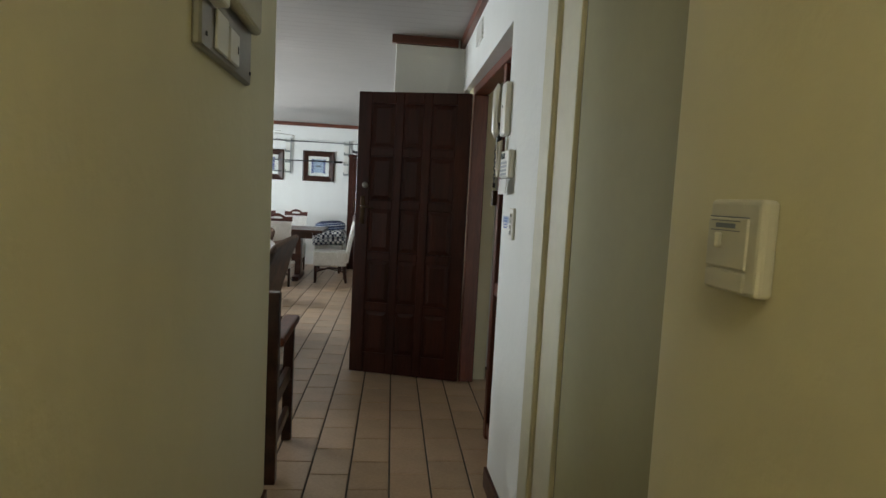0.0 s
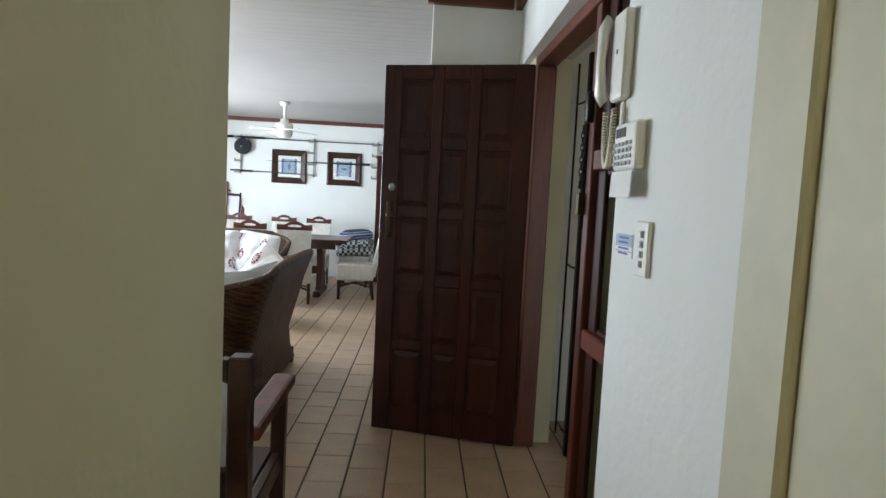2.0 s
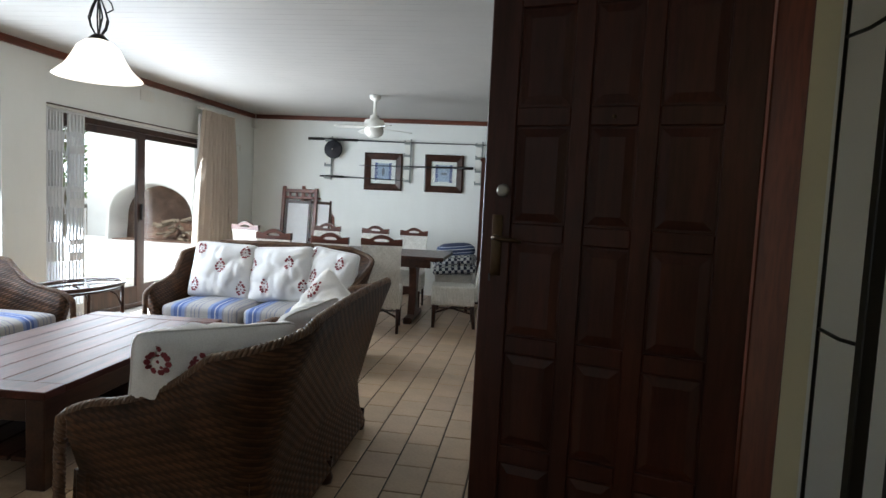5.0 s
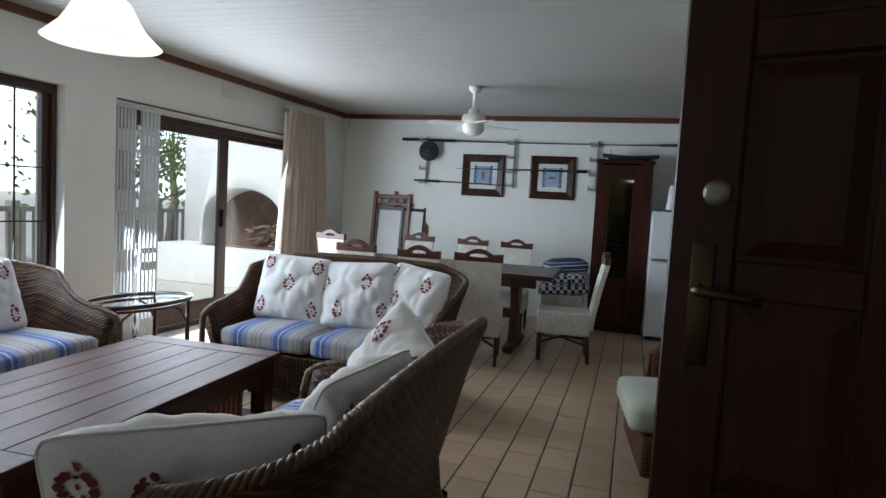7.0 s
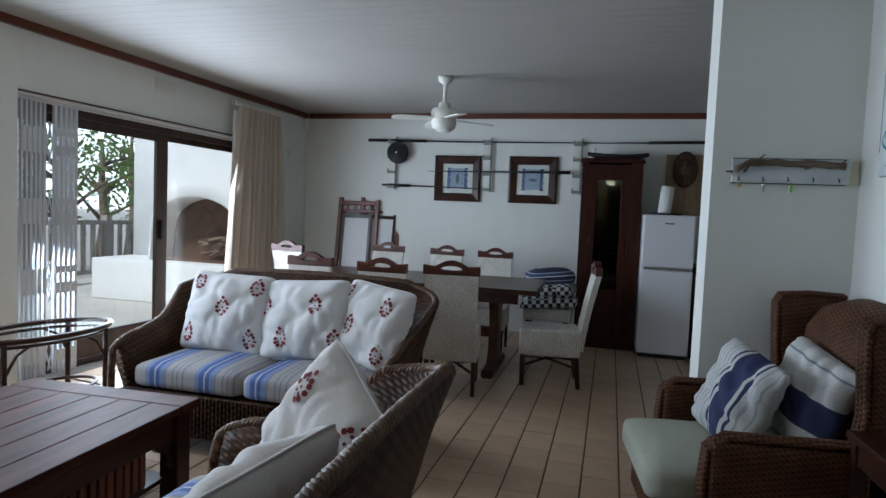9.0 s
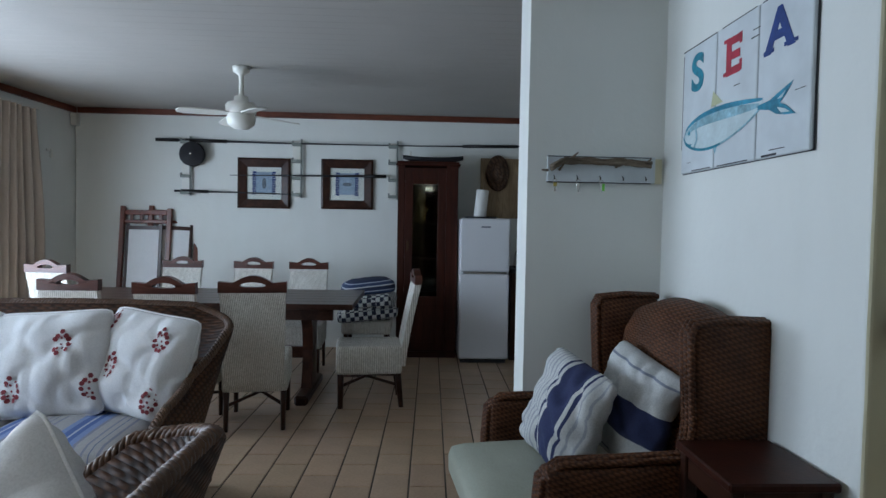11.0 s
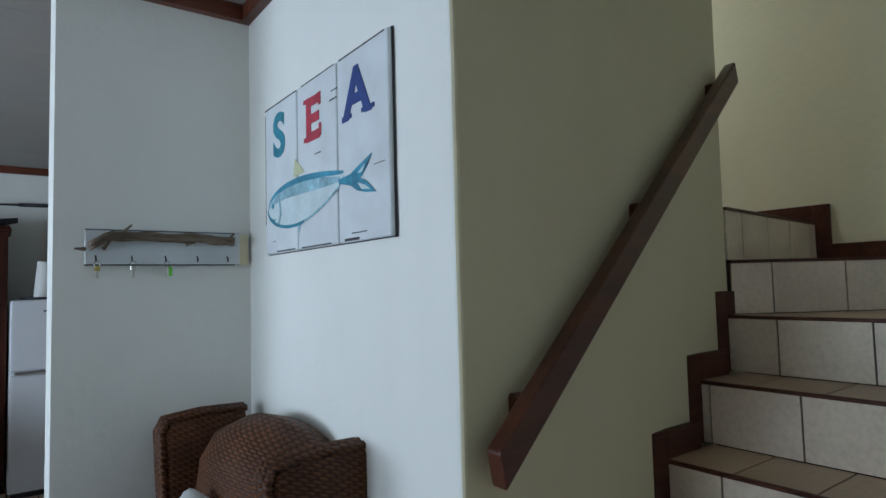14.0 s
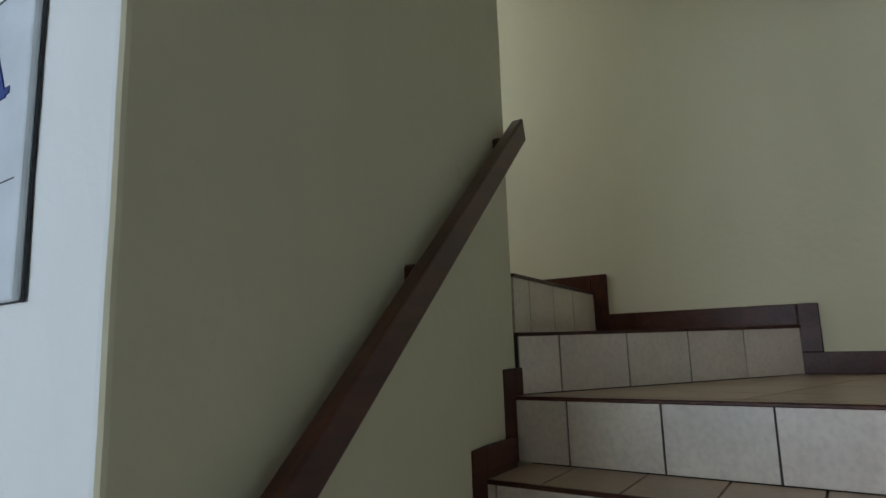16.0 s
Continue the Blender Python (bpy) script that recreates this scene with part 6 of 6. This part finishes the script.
flat("fish_gill", [(0.115, 0.095), (0.135, 0.125), (0.125, 0.175), (0.138, 0.165), (0.146, 0.125), (0.128, 0.092)], M_FISHMID, 0.0194)
flat("fish_mouth", [(0.030, 0.128), (0.055, 0.112), (0.085, 0.105), (0.105, 0.112), (0.075, 0.114), (0.048, 0.126)], M_TEAL, 0.0194)
flat("fish_eye", [(0.075 + 0.009 * math.cos(a), 0.158 + 0.009 * math.sin(a)) for a in [k * math.pi / 5 for k in range(10)]], M_TEAL, 0.0194)
boxes("scratch", M_BLACKP, [(0.50, 0.40, 0.0163, 0.545, 0.404, 0.0168), (0.51, 0.425, 0.0163, 0.55, 0.428, 0.0168), (0.62, 0.02, 0.0163, 0.70, 0.023, 0.0168), (0.0, 0.494, 0.0163, 0.27, 0.4985, 0.0168), (0.31, 0.495, 0.0163, 0.53, 0.4985, 0.0168), (0.56, 0.494, 0.0163, 0.80, 0.498, 0.0168), (0.003, 0.10, 0.0163, 0.007, 0.48, 0.0168), (0.10, 0.004, 0.0163, 0.25, 0.008, 0.0168), (0.30, 0.003, 0.0163, 0.50, 0.007, 0.0168), (0.69, 0.36, 0.0163, 0.70, 0.366, 0.0168), (0.40, 0.27, 0.0163, 0.44, 0.273, 0.0168), (0.74, 0.18, 0.0163, 0.79, 0.182, 0.0168), (0.06, 0.04, 0.0163, 0.09, 0.042, 0.0168), (0.58, 0.003, 0.0163, 0.66, 0.010, 0.0168)], sg)


# handrail along the stair wall
def on_wall(x):
    return 5.408 + (x - 1.05) * 0.192 / 1.42


hr = root("handrail", pose(0, 0, 0), "dark brown square wooden handrail on the stair wall", "handrail")
bm = bmesh.new()
x0, z0, x1, z1 = 1.093, 1.064, 2.47, 2.187
rings = []
for x, z, sgn in ((x0, z0, -1), (x1, z1, 1)):
    y = on_wall(x) - 0.055
    up = 0.05
    rings.append([bm.verts.new((x + dx, y + dy, z + dz)) for dx, dy, dz in ((-0.007, -0.022, 0.040), (-0.007, 0.022, 0.040), (0.007, 0.022, -0.037), (0.007, -0.024, -0.037))])
for q in range(4):
    bm.faces.new((rings[0][q], rings[0][(q + 1) % 4], rings[1][(q + 1) % 4], rings[1][q]))
bm.faces.new(rings[0]), bm.faces.new(rings[1])
bmesh.ops.recalc_face_normals(bm, faces=bm.faces)
bmesh.ops.bevel(bm, geom=list(bm.edges), offset=0.006, segments=2, affect="EDGES", profile=0.5)
obj("rail", bm, M_RAIL, hr)
bm = bmesh.new()
for f in (0.09, 0.5, 0.93):
    x, z = x0 + (x1 - x0) * f, z0 + (z1 - z0) * f
    box(bm, x - 0.022, on_wall(x) - 0.032, z - 0.03, x + 0.022, on_wall(x) + 0.004, z + 0.028, 0.006)
obj("bracket", bm, M_RAIL, hr)

# ---- stairs ----
RISE, RUN = 0.2, 0.257



def tile_mat(name, base):
    m, t, b = nodes_of(name, 0.32)
    v = coords(t)
    a = t.nodes.new("ShaderNodeVertexColor")
    a.layer_name = "tone"
    mott = ramp(t, noise_tex(t, v, 5, 5), [(0.3, shade(base, 0.82)), (0.7, base)])
    fine = ramp(t, noise_tex(t, v, 60, 4), [(0.3, (0.88, 0.87, 0.85)), (0.6, (1, 1, 1))])
    c = mixed(t, 1.0, mixed(t, 1.0, mott, fine, "MULTIPLY"), a.outputs[0], "MULTIPLY")
    t.links.new(c, b.inputs["Base Color"])
    bump(t, b, noise_tex(t, v, 35, 4), 0.12, 0.004)
    return m


def level(n):
    """The height of tread n; the lowest step is a low one."""
    return max(0.0, 1.297 - 0.2 * (6 - n))


def nose(n):
    return 2.42 - RUN * (6 - n)


M_TILE = tile_mat("beige_floor_tile", (0.58, 0.43, 0.29))
M_RISER = tile_mat("pale_riser_tile", (0.82, 0.73, 0.60))


def toned(me, tone):
    at = me.color_attributes.new("tone", "FLOAT_COLOR", "POINT")
    for d_ in at.data:
        d_.color = (*tone, 1)


def poly_tile(name, pts, z0, z1, mat, parent):
    """One tile over a plan polygon."""
    bm = bmesh.new()
    prism(bm, pts, z0, z1)
    ob = obj(name, bm, mat, parent)
    g_ = random.uniform(0.88, 1.0)
    toned(ob.data, (g_, g_ * random.uniform(0.97, 1.0), g_ * random.uniform(0.94, 1.0)))
    return ob


stairs = structure(new("stairs"), "tiled stair with beige risers, dark nosings and winders")
Y0, Y1 = 4.302, 5.598
bm = bmesh.new()
for n in range(0, 7):
    x = nose(n)
    box(bm, x + 0.008, Y0, max(0, level(n - 1)) + 0.0005, 3.598, (on_wall(x) if x > 1.06 else 5.408) - 0.001, level(n) - 0.008)
CX, CY = 2.475, 5.6
prism(bm, [(CX + 0.01, CY), (3.598, 4.865), (3.598, 6.6), (CX + 0.01, 6.6)], level(6), level(7) - 0.008)
prism(bm, [(CX + 0.01, CY + 0.012), (3.598, 5.745), (3.598, 6.6), (CX + 0.01, 6.6)], level(7), level(8) - 0.008)
for q in range(3):
    box(bm, CX + 0.005, 6.6 + 0.25 * q, level(7), 3.598, 8.8, level(9 + q) - 0.008)
obj("core", bm, M_GROUT, stairs)
for n in range(0, 7):
    x = nose(n)
    yw = (on_wall(x) if x > 1.06 else 5.408) - 0.004
    # riser tiles
    y = Y0
    off = [0.20, 0.26, 0.14, 0.22, 0.18, 0.25][n - 1]
    edges = [yw]
    e = {3: 5.49, 4: 5.35, 5: 5.52, 6: 5.412}.get(n, yw - off * 0.45)
    while e > Y0:
        edges.append(e)
        e -= 0.278
    edges.append(Y0)
    for a, b in zip(edges, edges[1:]):
        if a - b > 0.02:
            poly_tile("riser_tile", [(x, b + 0.003), (x + 0.0075, b + 0.003), (x + 0.0075, a - 0.003), (x, a - 0.003)], level(n - 1) + 0.003, level(n) - 0.011, M_RISER, stairs)
    # tread tiles and nosing
    if n < 6:
        edges = [yw]
        e = yw - off * 0.9
        while e > Y0:
            edges.append(e)
            e -= 0.21
        edges.append(Y0)
        for a, b in zip(edges, edges[1:]):
            if a - b > 0.02:
                poly_tile("tread_tile", [(x + 0.012, b + 0.003), (x + RUN - 0.002, b + 0.003), (x + RUN - 0.002, a - 0.003), (x + 0.012, a - 0.003)], level(n) - 0.0079, level(n), M_TILE, stairs)
    boxes("nosing", M_SKIRT, [(x - 0.006, Y0, level(n) - 0.0105, x + 0.011, yw, level(n) + 0.001)], stairs, 0.003)


def winder(n, px, py, qx, qy):
    """Riser tiles and nosing along a plan line from the wall end to the far wall."""
    d_ = Vector((qx - px, qy - py, 0))
    L = d_.length
    d_.normalize()
    nn = Vector((d_.y, -d_.x, 0))
    a = 0.16
    cuts = [0.0]
    while a < L - 0.05:
        cuts.append(a)
        a += 0.285
    cuts.append(L)
    for s0, s1 in zip(cuts, cuts[1:]):
        p0 = Vector((px, py, 0)) + d_ * (s0 + 0.003)
        p1 = Vector((px, py, 0)) + d_ * (s1 - 0.003)
        q0, q1 = p0 + nn * 0.008, p1 + nn * 0.008
        poly_tile("riser_tile", [(q0.x, q0.y), (q1.x, q1.y), (p1.x, p1.y), (p0.x, p0.y)], level(n - 1) + 0.003, level(n) - 0.011, M_RISER, stairs)
    p0, p1 = Vector((px, py, 0)), Vector((qx, qy, 0))
    q0, q1, r0, r1 = p0 + nn * 0.014, p1 + nn * 0.014, p0 - nn * 0.006, p1 - nn * 0.006
    bm = bmesh.new()
    prism(bm, [(q0.x, q0.y), (q1.x, q1.y), (r1.x, r1.y), (r0.x, r0.y)], level(n) - 0.0105, level(n) + 0.001)
    obj("nosing", bm, M_SKIRT, stairs)


winder(7, CX, CY - 0.004, 3.597, 4.86)
winder(8, CX, CY + 0.008, 3.597, 5.74)
# winder treads: fans of tiles
def fan_tread(n, poly, cutx):
    for xa, xb in zip(cutx, cutx[1:]):
        def at(x, k):
            (ax, ay), (bx, by) = poly[k]
            return ay + (by - ay) * (x - ax) / (bx - ax)
        lo0, lo1, hi0, hi1 = at(xa + 0.003, 0), at(xb - 0.003, 0), at(xa + 0.003, 1), at(xb - 0.003, 1)
        if hi0 - lo0 < 0.01 and hi1 - lo1 < 0.01:
            continue
        mid0, mid1 = (lo0 + hi0) / 2, (lo1 + hi1) / 2
        if hi1 - lo1 > 0.35:
            poly_tile("tread_tile", [(xa + 0.003, lo0), (xb - 0.003, lo1), (xb - 0.003, mid1 - 0.003), (xa + 0.003, mid0 - 0.003)], level(n) - 0.0079, level(n), M_TILE, stairs)
            poly_tile("tread_tile", [(xa + 0.003, mid0 + 0.003), (xb - 0.003, mid1 + 0.003), (xb - 0.003, hi1), (xa + 0.003, hi0)], level(n) - 0.0079, level(n), M_TILE, stairs)
        else:
            poly_tile("tread_tile", [(xa + 0.003, lo0), (xb - 0.003, lo1), (xb - 0.003, hi1), (xa + 0.003, hi0)], level(n) - 0.0079, level(n), M_TILE, stairs)


X6 = nose(6) + 0.012
cuts = [CX + 0.02, 2.70, 2.98, 3.26, 3.596]
fan_tread(6, [((CX, Y0), (3.597, Y0)), ((CX, CY - 0.016), (3.597, 4.845))], cuts)
poly_tile("tread_tile", [(X6, Y0), (CX + 0.014, Y0), (CX + 0.014, CY - 0.03), (X6, CY - 0.03)], level(6) - 0.0079, level(6), M_TILE, stairs)
fan_tread(7, [((CX, CY + 0.01), (3.597, 4.87)), ((CX, CY + 0.0), (3.597, 5.725))], cuts)
fan_tread(8, [((CX, CY + 0.03), (3.597, 5.755)), ((CX, 6.59), (3.597, 6.59))], cuts)

# stepped skirting on the stair wall and on the far wall
bm = bmesh.new()
for n in range(2, 7):
    x = nose(n)
    ya, yb = on_wall(x) - 0.014, on_wall(x) + 0.004
    box(bm, x - 0.075, ya, level(n - 1) + 0.001, x - 0.0005, yb, level(n) + 0.088, 0.002)
    box(bm, x - 0.0005, ya + 0.0005, level(n) + 0.0012, x + RUN - 0.0752 if n < 6 else CX, yb, level(n) + 0.0878, 0.003)
box(bm, 3.586, Y0, level(6) + 0.001, 3.602, 4.86, level(6) + 0.09, 0.003)
box(bm, 3.585, 4.78, level(6) + 0.09, 3.602, 4.858, level(7) + 0.09, 0.003)
box(bm, 3.586, 4.86, level(7) + 0.001, 3.602, 5.74, level(7) + 0.09, 0.003)
box(bm, 3.585, 5.66, level(7) + 0.09, 3.602, 5.738, level(8) + 0.09, 0.003)
box(bm, 3.586, 5.74, level(8) + 0.001, 3.602, 6.59, level(8) + 0.09, 0.003)
obj("skirting", bm, M_SKIRT, stairs)


# ---- outside: patio, barbecue, railing, trees ----
bb = root("barbecue", pose(-5.33, 10.55, -0.03), "white masonry built-in barbecue with an arched sooty hearth", "barbecue")
bm = bmesh.new()
box(bm, -1.45, 0.55, 0, 1.3, 0.75, 3.2)
box(bm, -1.45, -0.22, 0, 1.3, 0.549, 0.56, 0.02, 2)
n = 24
arch = [(0.68 * math.cos(math.pi * k / n), 0.86 + 0.58 * math.sin(math.pi * k / n) ** 0.75) for k in range(n + 1)]
arch = [(0.70, 0.561)] + arch + [(-0.70, 0.561)]
def flue(x, z, v):
    """The hood between the arch at v 0 and the chimney top at v 1, drawn in with a hollow curve."""
    tx, tz = max(-0.62, min(0.62, x * 0.9)), 3.2
    q = v ** 0.8
    return (x + (tx - x) * q + (0.30 if x > 0 else -0.30) * abs(x) * math.sin(math.pi * v) * (0.35 - v), 0.0 + 0.30 * v ** 0.7, z + (tz - z) * v)
rings = [[bm.verts.new((x, 0.5, z)) for x, z in arch], [bm.verts.new((x, 0.03, z)) for x, z in arch], [bm.verts.new((x * 1.03, 0.0, z + 0.02)) for x, z in arch]]
for v in (0.12, 0.3, 0.5, 0.75, 1.0):
    rings.append([bm.verts.new(flue(x, z, v)) for x, z in arch])
for r0, r1 in zip(rings, rings[1:]):
    for k in range(len(arch) - 1):
        bm.faces.new((r0[k], r0[k + 1], r1[k + 1], r1[k]))
for sd in (0, -1):
    front = [r[sd] for r in rings[2:]]
    back = [bm.verts.new((v.co.x * 1.5, 0.551, v.co.z)) for v in front]
    for k in range(len(front) - 1):
        bm.faces.new((front[k], front[k + 1], back[k + 1], back[k]))
obj("body", bm, M_BRAAI, bb, True)
boxes("hearth", M_SOOT, [(-0.72, 0.48, 0.5605, 0.72, 0.548, 1.5), (-0.66, 0.06, 0.5605, 0.66, 0.479, 0.575)], bb)
bm = bmesh.new()
for k in range(14):
    a, q = random.uniform(-0.1, 0.45), random.uniform(-0.1, 0.12)
    h_ = 0.60 + 0.022 * k
    tube(bm, [(a, 0.26 + q, h_), (a + random.uniform(0.12, 0.25), 0.26 - q, h_ + random.uniform(-0.03, 0.09))], random.uniform(0.018, 0.035), 6)
obj("log", bm, M_DRIFT, bb)

bm = bmesh.new()
rim_ = [(-70 - 25 * math.sin(math.pi * k / 16), -80 + 190 * k / 16) for k in range(17)]
lo_, hi_ = [bm.verts.new((x, y, -0.5)) for x, y in rim_], [bm.verts.new((x, y, 26)) for x, y in rim_]
for k in range(16):
    bm.faces.new((lo_[k], lo_[k + 1], hi_[k + 1], hi_[k]))
structure(obj("backdrop", bm, glow("bright_haze", (0.93, 0.97, 1.0), 2.6)), "bright hazy sky low over the garden")
structure(boxes("patio", plain("pale_patio_paving", (0.62, 0.59, 0.53), 0.8, vary=0.06), [(-8.5, 0.0, -0.129, -4.51, 16.0, -0.03), (-4.51, 10.651, -0.129, -3.96, 16.0, -0.03)]), "pale paved patio")
rg = root("railing", pose(-8.0, 0, -0.031), "grey weathered timber balustrade along the patio edge", "railing")
boxes("rail", M_BALUSTER, [(-0.05, 1.0, 0.95, 0.05, 15.8, 1.02), (-0.03, 1.0, 0.15, 0.03, 15.8, 0.21)], rg)
for y in (1.0, 3.7, 6.4, 9.1, 11.8, 14.5):
    boxes("post", M_BALUSTER, [(-0.06, y, 0.0, 0.06, y + 0.12, 1.1)], rg)
for k in range(77):
    boxes("baluster", M_BALUSTER, [(-0.02, 1.1 + k * 0.19, 0.211, 0.02, 1.17 + k * 0.19, 0.949)], rg)


def tree(x, y, h, seed):
    rnd = random.Random(seed)
    r = root("tree", pose(x, y, -0.13), "green leafy tree beyond the patio", "tree", "garden trees")
    bm = bmesh.new()
    tube(bm, [(0, 0, 0), (0.1, 0.05, h * 0.3), (-0.05, 0.1, h * 0.55), (0.05, 0, h * 0.85)], [0.14, 0.11, 0.08, 0.03], 8)
    tips = []
    for k in range(9):
        a = rnd.uniform(0, 6.28)
        z0_ = h * rnd.uniform(0.3, 0.7)
        L = rnd.uniform(0.5, 1.1)
        tip = Vector((L * math.cos(a), L * math.sin(a), z0_ + rnd.uniform(0.3, 0.9)))
        tube(bm, [(0, 0.05, z0_), tip * 0.5 + Vector((0, 0, z0_ * 0.5)), tip], [0.05, 0.035, 0.012], 6)
        tips.append(tip)
    obj("trunk", bm, M_DRIFT, r, True)
    bm = bmesh.new()
    for k in range(520):
        c = rnd.choice(tips) + Vector((rnd.gauss(0, 0.4), rnd.gauss(0, 0.4), rnd.gauss(0, 0.4)))
        a = Vector((rnd.uniform(-1, 1), rnd.uniform(-1, 1), rnd.uniform(-1, 1))).normalized()
        b = a.orthogonal().normalized()
        s_ = rnd.uniform(0.05, 0.11)
        bm.faces.new([bm.verts.new(c + p) for p in (a * s_, b * s_ * 0.4, -a * s_, -b * s_ * 0.4)])
    tagged(obj("leaves", bm, M_LEAF, r), kind="stuff")


for x, y, h, sd in ((-10.8, 14.6, 3.3, 1), (-12.0, 16.8, 3.8, 2), (-10.5, 9.5, 3.0, 3), (-11.5, 7.0, 3.2, 4), (-9.8, 12.6, 2.9, 5)):
    tree(x, y, h, sd)


# ---- floor tiles, last ----
TW, TL = 0.188, 0.2815
LEAN = 0.024


def tile_mesh(name, tone):
    bm = bmesh.new()
    w, l = TW / 2 - 0.0045, TL / 2 - 0.003
    q = [(-w, -l), (w, -l), (w, l), (-w, l)]
    b = 0.003
    lo = [bm.verts.new((x, y, -0.008)) for x, y in q]
    mid = [bm.verts.new((x, y, -0.002)) for x, y in q]
    hi = [bm.verts.new((x - b * (1 if x > 0 else -1), y - b * (1 if y > 0 else -1), 0.0)) for x, y in q]
    bm.faces.new(hi)
    for a_, c_ in ((lo, mid), (mid, hi)):
        for k in range(4):
            bm.faces.new((a_[k], a_[(k + 1) % 4], c_[(k + 1) % 4], c_[k]))
    me = bpy.data.meshes.new(name)
    bm.to_mesh(me)
    bm.free()
    me.materials.append(M_TILE)
    toned(me, tone)
    return me


variants = []
for k in range(7):
    g_ = 0.86 + 0.02 * k + (0.02 if k % 2 else 0)
    variants.append(tile_mesh("tile", (g_, g_ * (0.98 - 0.01 * (k % 3)), g_ * (0.97 - 0.02 * (k % 2)))))


def floor_here(x, y):
    if x < -3.7 - 0.06 * (10.42 - y) or y > 10.55 or y < -1.7:
        return False
    if y < 1.95 and x < -0.32:
        return False
    if y < 4.1:
        return x < 2.2 and not (x > 1.0 and y < 0.0)
    if y < 5.5:
        return x < 1.45
    if y < 6.7:
        return x < 1.15
    return x < 2.65


verts, faces, tones = [], [], []
rnd = random.Random(11)
for i in range(-26, 17):
    ph0 = 2.761 - (TL * 0.5 if i % 2 == 0 else 0.0) + rnd.uniform(-0.006, 0.006)
    for j in range(-18, 32):
        cy = ph0 + TL * (j + 0.5)
        cx = 0.03 + TW * (i + 0.5) + LEAN * (cy - 3.7)
        if not floor_here(cx, cy):
            continue
        me = rnd.choice(variants)
        if -1.1 < cx < 0.95 and 2.1 < cy < 9.0:
            ob = new("tile", me)
            ob.parent = floor
            ob.matrix_basis = pose(cx, cy, rnd.uniform(-0.0006, 0.0006), rnd.uniform(-0.12, 0.12), rnd.uniform(-0.12, 0.12), -math.degrees(LEAN))
        else:
            base = len(verts)
            verts += [(v.co.x + LEAN * v.co.y + cx, v.co.y - LEAN * v.co.x + cy, v.co.z) for v in me.vertices]
            faces += [tuple(base + k for k in p.vertices) for p in me.polygons]
            c = me.color_attributes["tone"].data[0].color
            tones += [tuple(c)] * len(me.vertices)
me = bpy.data.meshes.new("tiles")
me.from_pydata(verts, [], faces)
me.materials.append(M_TILE)
at = me.color_attributes.new("tone", "FLOAT_COLOR", "POINT")
for d_, c in zip(at.data, tones):
    d_.color = c
ob = new("tiles", me)
ob.parent = floor
tagged(ob, kind="stuff")
